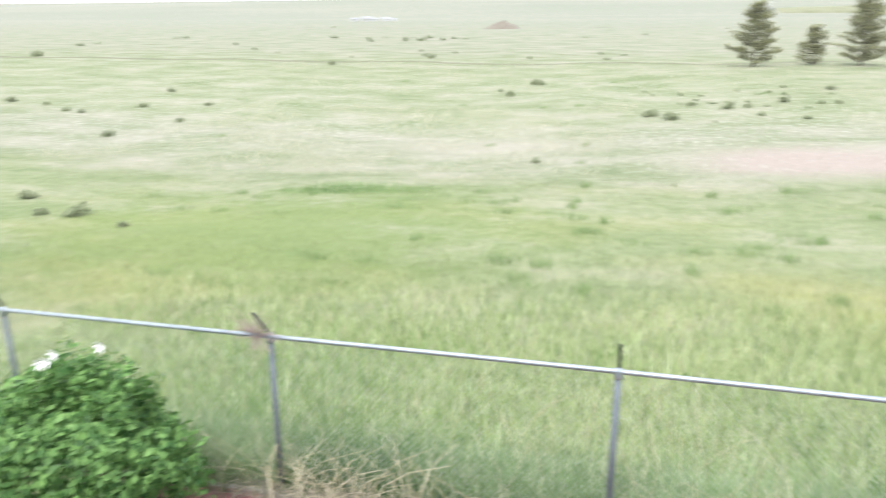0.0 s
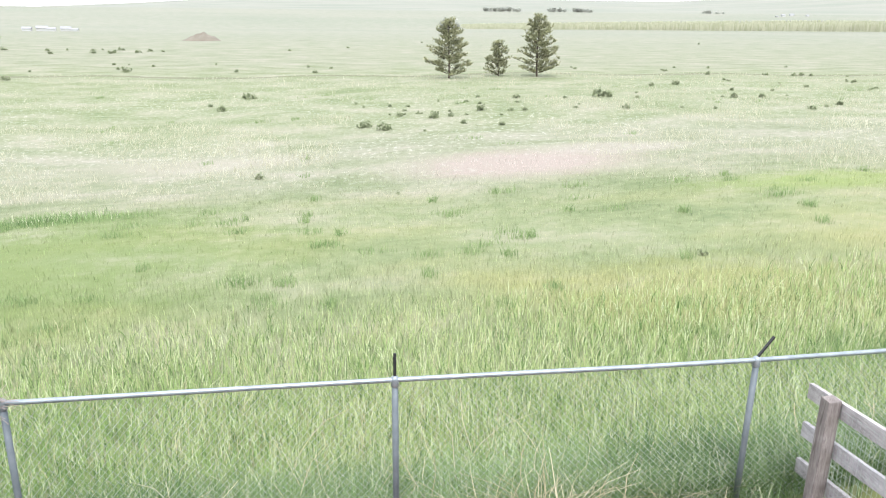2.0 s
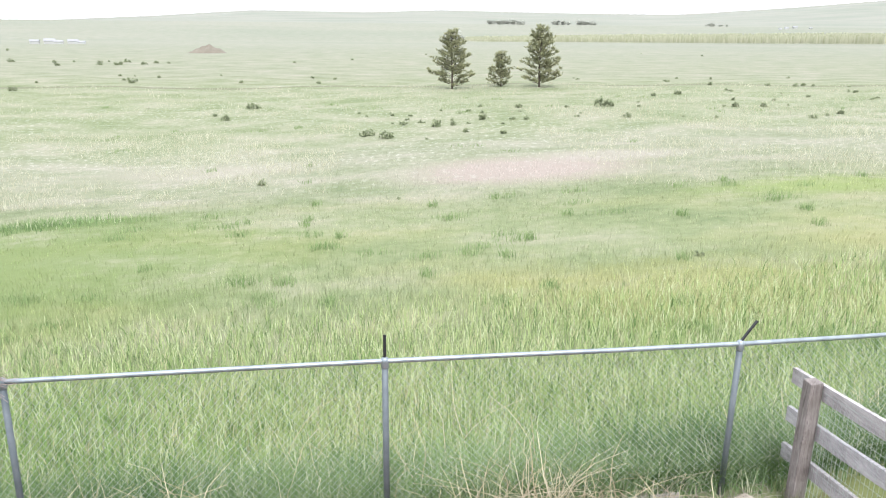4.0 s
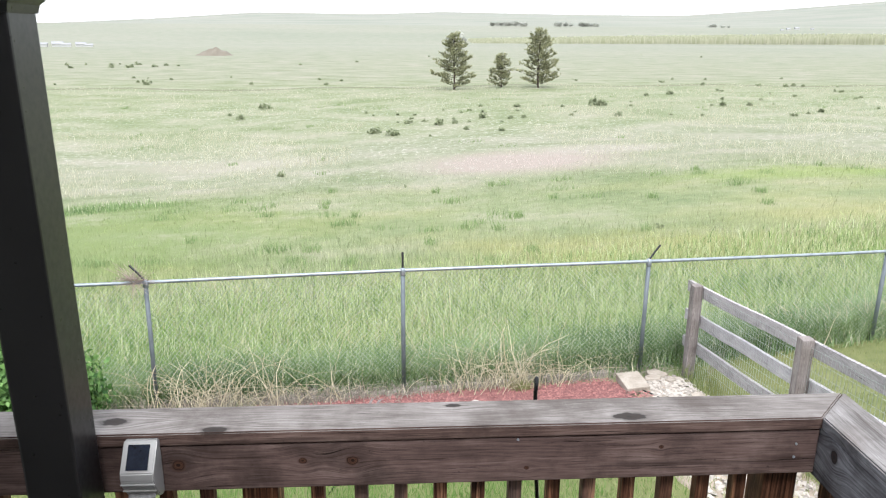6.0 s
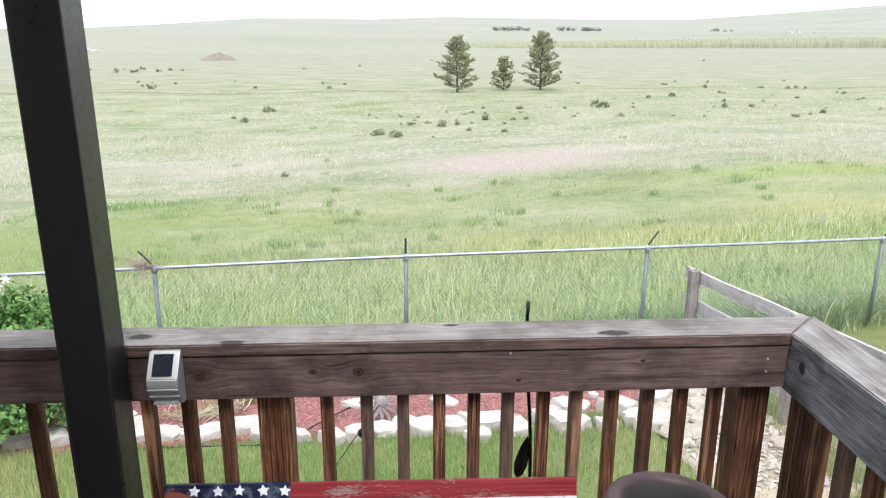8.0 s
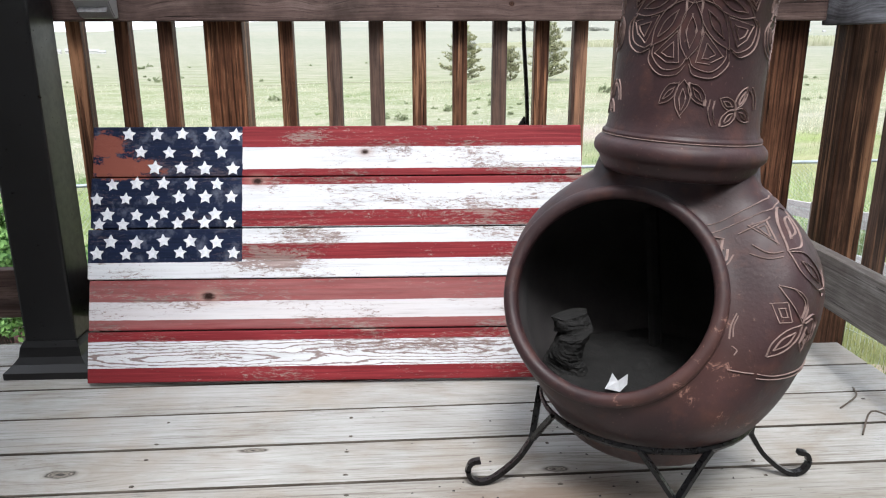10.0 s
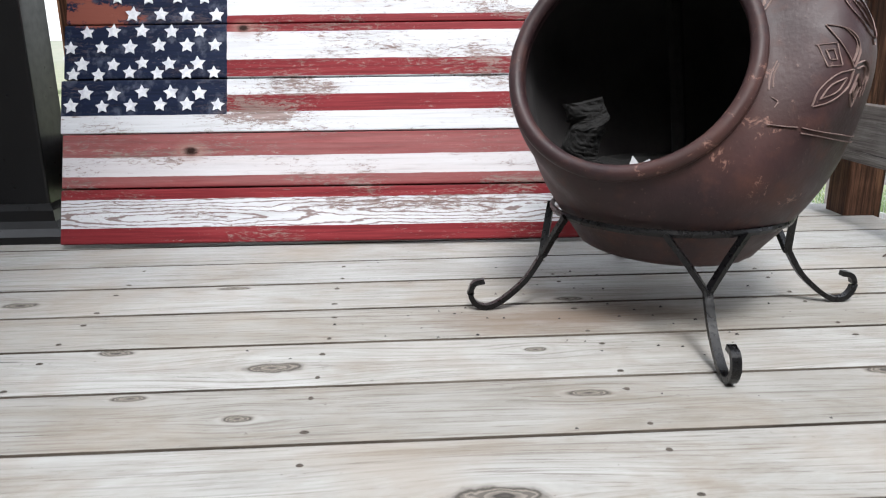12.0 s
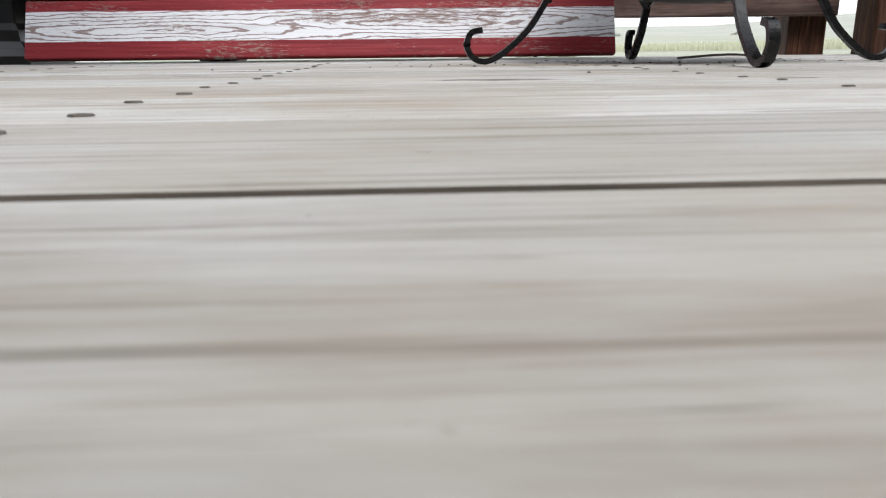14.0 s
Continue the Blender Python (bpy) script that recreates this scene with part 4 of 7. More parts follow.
    smear = ramp(nt, patch, [(0.62, 0.0), (0.78, 0.22)])
    col = mix(nt, math_node(nt, "MULTIPLY", smear, math_node(nt, "SUBTRACT", 1.0, canton)), col, (0.40, 0.24, 0.22))
    # arched grain: long nested ovals round two hearts of the lowest plank
    arch = None
    for ax_, ay_ in ((0.30, 0.062), (0.88, 0.074)):
        mo = nt.nodes.new("ShaderNodeMapping")
        mo.vector_type = "TEXTURE"
        mo.inputs["Location"].default_value = (ax_, ay_, 0)
        mo.inputs["Scale"].default_value = (0.15, 0.0085, 1000)
        nt.links.new(tc, mo.inputs[0])
        lo_ = nt.nodes.new("ShaderNodeVectorMath")
        lo_.operation = "LENGTH"
        nt.links.new(mo.outputs[0], lo_.inputs[0])
        arch = lo_.outputs["Value"] if arch is None else math_node(nt, "MINIMUM", arch, lo_.outputs["Value"])
    bent = math_node(nt, "ADD", arch, math_node(nt, "MULTIPLY", noise_tex(nt, coords(nt, (7, 30, 1)), 1.0, 4.0, 0.6), 2.6))
    rings = math_node(nt, "MULTIPLY", math_node(nt, "ADD", math_node(nt, "SINE", math_node(nt, "MULTIPLY", bent, 7.2)), 1.0), 0.5)
    low = math_node(nt, "MULTIPLY", math_node(nt, "LESS_THAN", sep.outputs["Y"], 0.128), odd)
    lines = ramp(nt, math_node(nt, "ADD", rings, math_node(nt, "MULTIPLY", math_node(nt, "SUBTRACT", flake, 0.5), 1.1)), [(0.08, 0.85), (0.24, 0.0)])
    col = mix(nt, math_node(nt, "MULTIPLY", lines, low), col, (0.16, 0.10, 0.09))
    for hx, hy, size in ((0.302, 0.217, 1.0), (0.425, 0.510, 0.85), (0.70, 0.585, 0.6)):
        d = nt.nodes.new("ShaderNodeVectorMath")
        d.operation = "DISTANCE"
        nt.links.new(mp.outputs[0], d.inputs[0])
        d.inputs[1].default_value = (hx, hy * 1.6, 0)
        kn = math_node(nt, "ADD", d.outputs["Value"], math_node(nt, "MULTIPLY", math_node(nt, "SUBTRACT", flake, 0.5), 0.03 * size))
        col = mix(nt, ramp(nt, kn, [(0.016 * size, 0.55), (0.05 * size, 0.0)]), col, (0.33, 0.20, 0.17))
        col = mix(nt, ramp(nt, kn, [(0.009 * size, 1.0), (0.021 * size, 0.0)]), col, (0.02, 0.009, 0.007))
    nt.links.new(col, b.inputs["Base Color"])
    nt.links.new(ramp(nt, wear, [(0.76, 0.5), (0.82, 0.85)]), b.inputs["Roughness"])
    bump(nt, b, mix(nt, 0.5, grain, worn), 0.5, 0.002)
    return m


SIGN_M = sign_mat()
STAR_M = plain("sprayed_white_star", (0.45, 0.47, 0.52), (0.74, 0.75, 0.78), 60, 0.7)
BACKING = wood("rough_backing_batten", (0.10, 0.07, 0.05), (0.2, 0.15, 0.11), (0.3, 0.24, 0.19), 1, 0.85)
gaps = [0.0, 0.131, 0.2605, 0.391, 0.5225, FH]
ends = [(0.0, 1.274), (0.002, 1.262), (-0.004, 1.268), (0.003, 1.266), (0.006, 1.262)]
for i in range(5):
    bm = box(bmesh.new(), ends[i][0], ends[i][1], gaps[i] + 0.0016, gaps[i + 1] - 0.0016, 0.0, 0.02 + 0.0015 * (i % 2), 0.0032)
    part("plank", bm, SIGN_M, sign)
# black sheet added behind, standing in for shade in the plank seams
block("backing_board", BLACK_POST, sign, 0.02, 1.25, 0.02, 0.64, -0.0065, -0.0005, 0.001)
for x in (0.2, 1.05):
    block("batten", BACKING, sign, x - 0.035, x + 0.035, 0.04, 0.6, -0.027, -0.0068, 0.003)
_sr = random.Random(21)
stars = []
ROWS = [(0.632, 0.100, 5), (0.588, 0.132, 4), (0.545, 0.160, 4), (0.504, 0.054, 5), (0.469, 0.021, 6), (0.427, 0.049, 5), (0.4036, 0.021, 6), (0.357, 0.054, 5), (0.326, 0.024, 6)]
for ry, off, count in ROWS:
    for c in range(count):
        stars.append((off + c * 0.0673 + _sr.uniform(-0.004, 0.004), ry + _sr.uniform(-0.003, 0.003)))
for x, y in stars:
    bm = bmesh.new()
    a0, r = _sr.uniform(-0.12, 0.12), _sr.uniform(0.0165, 0.0195)
    pts = [(x + r * k * math.sin(a0 + math.pi * j / 5), y + r * k * math.cos(a0 + math.pi * j / 5)) for j in range(10) for k in ((1.0 if j % 2 == 0 else 0.52),)]
    top = [bm.verts.new((px, py, 0.0225)) for px, py in pts]
    low = [bm.verts.new((px, py, 0.0195)) for px, py in pts]
    bm.faces.new(top[::-1])
    for j in range(10):
        bm.faces.new((top[j], top[(j + 1) % 10], low[(j + 1) % 10], low[j]))
    bmesh.ops.recalc_face_normals(bm, faces=bm.faces)
    part("star", bm, STAR_M, sign)

# ---- clay chiminea on an iron stand, leaning a little ----
AX, AY = 0.7884, -0.7534
LEAN = pose(AX, AY, 0, -0.8, 3.3)
chim = thing("chiminea", "dark brown clay chiminea with pale carved flower patterns", "chiminea", LEAN)
MOUTH = Vector((-0.476, -0.777, 0.412)).normalized()
MC = Vector((-0.1235, -0.1055, 0.418))
M_DIST, M_RAD = 0.20, 0.183
BLEND = radians(21)
OV = MC - MOUTH * M_DIST


def wall_r(z):
    """The belly's radius by height: narrow base, widest at 0.41 m, a sloping shoulder up to the collar."""
    if z > 0.641:
        return 0.0
    h = min(z, 0.612) - 0.4
    foot = math.sqrt(max(0.0, 1 - (max(0.0, 0.116 - z) / 0.024) ** 2))
    return foot * ((((((291.4 * h + 77.66) * h - 26.03) * h - 8.292) * h - 1.676) * h + 0.0661) * h + 0.2705)


def ovoid(d):
    """Distance from the point behind the mouth to the belly's wall in a direction."""
    lo, hi = 0.0, 0.6
    for _ in range(24):
        r = (lo + hi) / 2
        p = OV + d * r
        inside = math.hypot(p.x, p.y) < wall_r(p.z) and p.z > 0.093
        lo, hi = (r, hi) if inside else (lo, r)
    return lo


side_v = MOUTH.cross(Vector((0, 0, 1))).normalized()
up_v = side_v.cross(MOUTH)


def belly_point(theta, phi):
    d = MOUTH * math.cos(theta) + (side_v * math.cos(phi) + up_v * math.sin(phi)) * math.sin(theta)
    a0 = math.atan2(M_RAD, M_DIST)
    lip = math.hypot(M_RAD, M_DIST)
    t = min(1.0, (theta - a0) / BLEND)
    s = t * t * (3 - 2 * t)
    r = ovoid(d)
    k = (1 - s) ** 1.3
    return OV + d * (lip * k + r * (1 - k))


bm = bmesh.new()
A0 = math.atan2(M_RAD, M_DIST)
NT, NP = 72, 96
rings = []
for i in range(NT + 1):
    th = A0 + (math.pi - A0 - 0.001) * i / NT
    rings.append([bm.verts.new(belly_point(th, 2 * math.pi * j / NP)) for j in range(NP)])
for a, c in zip(rings, rings[1:]):
    for j in range(NP):
        bm.faces.new((a[j], a[(j + 1) % NP], c[(j + 1) % NP], c[j]))
bmesh.ops.recalc_face_normals(bm, faces=bm.faces)
belly = part("belly", bm, CLAY, chim, "round clay belly with a round fire mouth", True)
belly.data.materials.append(SOOT)
sol = belly.modifiers.new("wall", "SOLIDIFY")
sol.thickness, sol.offset, sol.material_offset = 0.02, -1.0, 1
# rounded lip
lip_pts = [MC + (side_v * math.cos(2 * math.pi * j / 64) + up_v * math.sin(2 * math.pi * j / 64)) * (M_RAD - 0.004) for j in range(64)]
part("mouth_lip", sweep(bmesh.new(), lip_pts, 0.0125, n=12, closed=True), CLAY, belly, "rounded clay lip of the mouth", True)
# neck: stepped foot, round collar, grooves, shaft, rolled rim, sooty inside
NECK = [(0.100, 0.612), (0.118, 0.614), (0.126, 0.617), (0.130, 0.622), (0.1325, 0.628), (0.1345, 0.634), (0.1365, 0.640), (0.1405, 0.643), (0.1455, 0.649), (0.1468, 0.656), (0.1455, 0.665), (0.140, 0.672),
        (0.134, 0.676), (0.1335, 0.678), (0.135, 0.681), (0.1345, 0.684), (0.130, 0.687), (0.130, 0.689), (0.1285, 0.692), (0.126, 0.71), (0.124, 0.76), (0.1225, 0.84), (0.122, 0.897), (0.1245, 0.906), (0.123, 0.909), (0.126, 0.917),
        (0.131, 0.926), (0.140, 0.935), (0.146, 0.946), (0.1465, 0.958), (0.143, 0.968), (0.136, 0.974), (0.126, 0.976), (0.116, 0.973), (0.109, 0.965), (0.106, 0.952), (0.104, 0.92), (0.102, 0.80), (0.101, 0.66), (0.100, 0.612)]
neck = part("neck", lathe(bmesh.new(), NECK, 64), CLAY, chim, "carved clay chimney neck with a rolled rim", True)
neck.data.materials.append(SOOT)
for p in neck.data.polygons:
    c = p.center
    if math.hypot(c.x, c.y) < 0.1085 and c.z > 0.6 and c.z < 0.964:
        p.material_index = 1


def neck_r(z):
    out = NECK[7:29]
    return float(np.interp(z, [q[1] for q in out], [q[0] for q in out]))


NECK_AIM = radians(-113)


def on_neck(u, v):
    """u: metres round the neck from the side facing the seats, v: height."""
    a = NECK_AIM + u / 0.124
    r = neck_r(v) + 0.0003
    return Vector((r * math.cos(a), r * math.sin(a), v))


BELLY_AIM = radians(-58)


def on_belly(u, v):
    """u: metres round the belly from its carved shoulder, v: height."""
    a = BELLY_AIM + u / 0.25
    p = Vector((wall_r(v) * math.cos(a), wall_r(v) * math.sin(a), v))
    d = (p - OV).normalized()
    th = d.angle(MOUTH)
    if th < A0 + BLEND:
        q = d - MOUTH * d.dot(MOUTH)
        p = belly_point(max(A0, th), math.atan2(q.dot(up_v), q.dot(side_v)))
    return p + (p - OV).normalized() * 0.0004


_cr = random.Random(31)


def carving(surface, strokes, parent, width=0.0025):
    """Incised pale lines of an uneven hand: each stroke is a list of (u, v)."""
    for st in strokes:
        st = [(u + _cr.gauss(0, 0.0007), v + _cr.gauss(0, 0.0007)) for u, v in st]
        p2 = spline([(u, v, 0) for u, v in st], 4) if len(st) > 2 else [Vector((*q, 0)) for q in st]
        part("carving", sweep(bmesh.new(), [surface(q.x, q.y) for q in p2], width * _cr.uniform(0.75, 1.1), 0.0006, n=5), CARVE, parent)


def petal(cx, cy, ang, length, width, bend=0.0, inner=True):
    """A pointed leaf outline with a smaller leaf inside it; bend curves it to one side."""
    ca, sa = math.cos(ang), math.sin(ang)

    def at(d, w):
        w += bend * math.sin(math.pi * d / length)
        return (cx + ca * d - sa * w, cy + sa * d + ca * w)
    out = [[at(0, 0), at(length * 0.3, sg * width), at(length * 0.7, sg * width * 0.9), at(length, 0)] for sg in (1, -1)]
    if inner:
        out += [[at(length * 0.22, 0), at(length * 0.5, sg * width * 0.45), at(length * 0.8, 0)] for sg in (1, -1)]
    return out


def polygon(pts, k=0.45):
    """A closed straight-sided outline and a smaller one inside."""
    mx, my = sum(p[0] for p in pts) / len(pts), sum(p[1] for p in pts) / len(pts)
    small = [(mx + k * (x - mx), my + k * (y - my)) for x, y in pts]
    return [[a, b] for ring in (pts, small) for a, b in zip(ring, ring[1:] + ring[:1])]


def flower_strokes(cx, top, big=1.13):
    """Half a flower hanging from its centre: five petals, triangles between them, a double scalloped fringe and three leaves below."""
    s = []

    def ray(r, a):
        return (cx + big * r * math.cos(a), top + big * r * math.sin(a))

    for j in range(5):
        a = -math.pi / 2 + (j - 2) * 0.60
        s += petal(*ray(0.018, a), a, 0.078 * big, 0.0135 * big)
    for r in (0.020, 0.013, 0.006):
        s.append([ray(r, a) for a in np.linspace(math.pi, 2 * math.pi, 7)])
    for j in range(4):
        a = -math.pi / 2 + (j - 1.5) * 0.60
        s += polygon([ray(0.060, a), ray(0.100, a - 0.19), ray(0.103, a), ray(0.100, a + 0.19)], 0.5)
        for r in (0.0, 0.009):
            s.append([ray(0.092 + r, a - 0.28), ray(0.106 + r, a - 0.20), ray(0.114 + r, a), ray(0.106 + r, a + 0.20), ray(0.092 + r, a + 0.28)])
    for sg in (-1, 1):
        a = -math.pi / 2 + sg * 1.42
        s += polygon([ray(0.07, a), ray(0.095, a - 0.13), ray(0.095, a + 0.13)])
    s += petal(cx, top - 0.138, -math.pi / 2, 0.058, 0.0105)
    s += petal(cx - 0.008, top - 0.142, -math.pi / 2 - 0.66, 0.044, 0.0085)
    s += petal(cx + 0.008, top - 0.142, -math.pi / 2 + 0.66, 0.044, 0.0085)
    return s


def sprig(cx, cy, tilt, size=1.0):
    """Four small lozenge leaves round a point, with double arcs outside."""
    s = []
    for da, ln in ((0.3, 0.040), (1.9, 0.034), (-1.3, 0.036), (3.2, 0.036)):
        s += petal(cx, cy, tilt + da, ln * size, 0.0085 * size)
    for r in (0.040, 0.047):
        s.append([(cx + size * r * math.cos(tilt + a), cy + size * r * math.sin(tilt + a)) for a in (-0.75, -0.45, -0.15, 0.1)])
        s.append([(cx + size * r * math.cos(tilt + a), cy + size * r * math.sin(tilt + a)) for a in (2.1, 2.4, 2.7, 3.0)])
    return s


def hoop(v):
    return [on_neck(2 * math.pi * 0.124 * j / 64, v) for j in range(64)]


for k in (-1, 0, 1):
    carving(on_neck, flower_strokes(0.25 * k, 0.915), neck)
    carving(on_neck, sprig(0.25 * k + 0.088, 0.735, 0.75, 1.0), neck)
for v in (0.6785, 0.9155, 0.923):
    part("carving", sweep(bmesh.new(), hoop(v), 0.0013, 0.001, n=5, closed=True), CARVE, neck)
# shoulder: double line, a triangle with two short leaves, and a half flower
for v in (0.583, 0.594):
    carving(on_belly, [[(-0.22 + 0.03 * k, v) for k in range(16)]], belly, 0.0016)
carving(on_belly, polygon([(-0.140, 0.572), (-0.062, 0.572), (-0.104, 0.540)]), belly)
carving(on_belly, [[(-0.086, 0.545), (-0.072, 0.540), (-0.060, 0.556)], [(-0.098, 0.534), (-0.074, 0.532), (-0.054, 0.545)], [(-0.075, 0.562), (-0.066, 0.556)]], belly)
carving(on_belly, petal(0.017, 0.530, 0.42, 0.105, 0.020, 0.006) + petal(0.017, 0.528, -0.80, 0.092, 0.019, -0.004), belly)
carving(on_belly, polygon([(-0.014, 0.575), (0.018, 0.572), (0.010, 0.540)]), belly)
carving(on_belly, [[(0.010, 0.530), (-0.008, 0.533), (-0.024, 0.550)], [(0.006, 0.523), (-0.014, 0.526), (-0.032, 0.542)], [(0.03, 0.575), (0.018, 0.572), (-0.034, 0.570)]], belly)
carving(on_belly, [[(0.078, 0.462), (0.09, 0.47), (0.094, 0.49)], [(0.06, 0.46), (0.066, 0.452), (0.07, 0.455)]], belly)
# one sprig lower down, and the double line round the belly
carving(on_belly, petal(0.006, 0.420, 1.9, 0.068, 0.011, -0.010, False) + petal(0.006, 0.418, -2.35, 0.072, 0.013), belly)
carving(on_belly, [[(0.004, 0.428), (0.012, 0.452), (0.000, 0.476)], [(0.010, 0.424), (0.034, 0.430), (0.050, 0.412), (0.050, 0.382)], [(0.012, 0.418), (0.032, 0.421), (0.042, 0.405), (0.040, 0.380)]], belly)
carving(on_belly, polygon([(-0.031, 0.458), (-0.012, 0.456), (-0.010, 0.424), (-0.027, 0.424)]) + polygon([(0.018, 0.412), (0.032, 0.395), (0.022, 0.366), (0.008, 0.386)]), belly)
carving(on_belly, [[(-0.094, 0.340), (-0.075, 0.339), (-0.06, 0.338)], [(-0.055, 0.338), (-0.03, 0.334), (0.03, 0.327), (0.09, 0.322), (0.15, 0.321)], [(-0.056, 0.330), (-0.03, 0.327), (0.03, 0.319), (0.09, 0.314), (0.15, 0.313)]], belly)
carving(on_belly, [[(-0.088, 0.395), (-0.083, 0.42), (-0.072, 0.445)], [(-0.083, 0.398), (-0.079, 0.42), (-0.070, 0.44)], [(-0.084, 0.365), (-0.08, 0.375), (-0.086, 0.382)]], belly, 0.0016)

stand = thing("chiminea_stand", "black wrought iron stand with scrolled feet", "stand", pose(0.797, -0.755, 0))
ring_r, ring_z = 0.197, 0.178
part("ring", sweep(bmesh.new(), [(ring_r * math.cos(2 * math.pi * j / 48), ring_r * math.sin(2 * math.pi * j / 48), ring_z) for j in range(48)], 0.004, 0.006, n=6, closed=True), IRON, stand)
for fx, fy in ((-1.0, -0.02), (-0.035, -1.0), (1.0, -0.02), (0.03, 1.0)):
    d = Vector((fx, fy, 0)).normalized()
    s = Vector((-d.y, d.x, 0))
    def P(r, z, w=0.0):
        return d * r + s * w + Vector((0, 0, z))
    leg = spline([P(0.216, 0.098), P(0.223, 0.085), P(0.245, 0.052), P(0.280, 0.020), P(0.308, 0.0055), P(0.329, 0.010), P(0.340, 0.028), P(0.334, 0.048), P(0.316, 0.053)], 6)
    part("leg", sweep(bmesh.new(), leg, 0.0065, 0.0045, n=4, square=True), IRON, stand)
    for w in (-0.060, 0.060):
        part("brace", sweep(bmesh.new(), spline([P(0.190, 0.178, w), P(0.203, 0.138, w * 0.5), P(0.216, 0.094, 0.0)], 4), 0.006, 0.004, n=4, square=True), IRON, stand)

# contents of the fire bowl
bm = bmesh.new()
sweep(bm, spline([(0, 0, 0), (0.02, 0.01, 0.07), (0.03, -0.01, 0.15), (0.035, 0.0, 0.2)], 16), 0.055, 0.042, n=28, taper=lambda t: 1 - 0.25 * t)
for v in bm.verts:
    v.co += Vector(noise.noise_vector(v.co * 28)) * 0.006 + Vector(noise.noise_vector(v.co * 120)) * 0.004
me = bpy.data.meshes.new("charred_log")
bm.to_mesh(me)
bm.free()
me.materials.append(CHAR)
log = tagged(new("charred_log", me), "rough charred log with pale ash inside the chiminea", "log")
log.matrix_basis = pose(0.638, -0.770, 0.215, 0, -10, 40) @ Matrix.Diagonal((0.8, 0.8, 0.7, 1))
tagged(part("charred_stick", sweep(bmesh.new(), spline([(0.85, -0.66, 0.17), (0.84, -0.65, 0.33), (0.825, -0.63, 0.52)], 6), 0.016, 0.013, n=7), CHAR), "thin charred stick leaning inside the chiminea", "stick")
bm = bmesh.new()
pv = [bm.verts.new(p) for p in ((-0.030, 0.0, 0.0), (-0.018, 0.006, 0.040), (-0.004, -0.004, 0.026), (0.026, 0.010, 0.040), (0.028, 0.004, 0.016), (0.004, -0.012, 0.002), (-0.022, 0.004, 0.016))]
for f in ((0, 5, 2, 6), (6, 2, 1), (2, 5, 4, 3)):
    bm.faces.new([pv[i] for i in f])
paper = tagged(part("crumpled_paper", bm, PAPER), "folded scrap of white paper in the fire bowl", "paper")
paper.modifiers.new("thick", "SOLIDIFY").thickness = 0.001
paper.matrix_basis = pose(0.706, -0.868, 0.252, 0, 12, 8) @ Matrix.Diagonal((0.72, 0.8, 0.72, 1))
V, F = [], []
for i in range(15):
    for j in range(24):
        r, a = 0.19 * i / 14, 2 * math.pi * j / 24
        p = Vector((AX + 0.014 + r * math.cos(a), AY - 0.003 + r * math.sin(a), 0))
        V.append((p.x, p.y, 0.243 + 0.012 * noise.noise(p * 22) + 0.008 * noise.noise(p * 70) - 0.004 * (i == 14)))
for i in range(14):
    for j in range(24):
        F.append((i * 24 + j, i * 24 + (j + 1) % 24, (i + 1) * 24 + (j + 1) % 24, (i + 1) * 24 + j))
tagged(quads("ash_bed", V, F, CHAR), "bed of dark grey ash in the chiminea", "ash", kind="stuff")

# debris and twigs on the deck
_db = random.Random(17)
V, F = [], []
for _ in range(70):
    x, y, r = _db.gauss(0.62, 0.22), _db.gauss(-0.78, 0.16), _db.uniform(0.0012, 0.0034)
    i = len(V)
    V += [(x - r, y - r * 0.6, 0.0004), (x + r, y - r * 0.5, 0.0004), (x + r * 0.8, y + r * 0.6, 0.0004), (x - r * 0.7, y + r * 0.7, 0.0004), (x, y, r * 0.9)]
    F += [(i, i + 1, i + 4), (i + 1, i + 2, i + 4), (i + 2, i + 3, i + 4), (i + 3, i, i + 4)]
tagged(quads("ash_crumbs", V, F, SOOT), "dark ash crumbs scattered on the deck boards", "debris", kind="stuff")
for pts in ([(0.88, -0.50, 0.003), (0.97, -0.52, 0.009), (1.05, -0.50, 0.004)], [(1.34, -0.62, 0.003), (1.40, -0.55, 0.02), (1.45, -0.56, 0.008)], [(1.36, -0.50, 0.003), (1.42, -0.46, 0.012), (1.45, -0.40, 0.004)]):
    tagged(part("twig", sweep(bmesh.new(), spline(pts, 4), 0.0022, n=5), TRUNK), "thin dry twig lying on the deck", "twig", "twigs on the deck")

# ---- solar light on the railing ----
solar = thing("solar_light", "silver box solar light with a dark panel, fixed to the railing", "solar light")
bm = bmesh.new()
sx0, sx1, yb = -0.46, -0.374, YF - 0.004
prof = [(yb, 1.056), (yb - 0.020, 1.060), (yb - 0.074, 0.994), (yb - 0.075, 0.972), (yb - 0.068, 0.950), (yb - 0.056, 0.930), (yb - 0.040, 0.910), (yb - 0.024, 0.896), (yb, 0.893)]
cols = [[bm.verts.new((x, y, z)) for y, z in prof] for x in (sx0, sx1)]
bm.faces.new(cols[0])
bm.faces.new(cols[1][::-1])
for i in range(len(prof)):
    j = (i + 1) % len(prof)
    bm.faces.new((cols[0][i], cols[1][i], cols[1][j], cols[0][j]))
bmesh.ops.recalc_face_normals(bm, faces=bm.faces)
bmesh.ops.bevel(bm, geom=list(bm.edges), offset=0.003, segments=2, affect="EDGES")
part("housing", bm, SOLAR_SILVER, solar)
ang = math.degrees(math.atan2(0.066, 0.053))
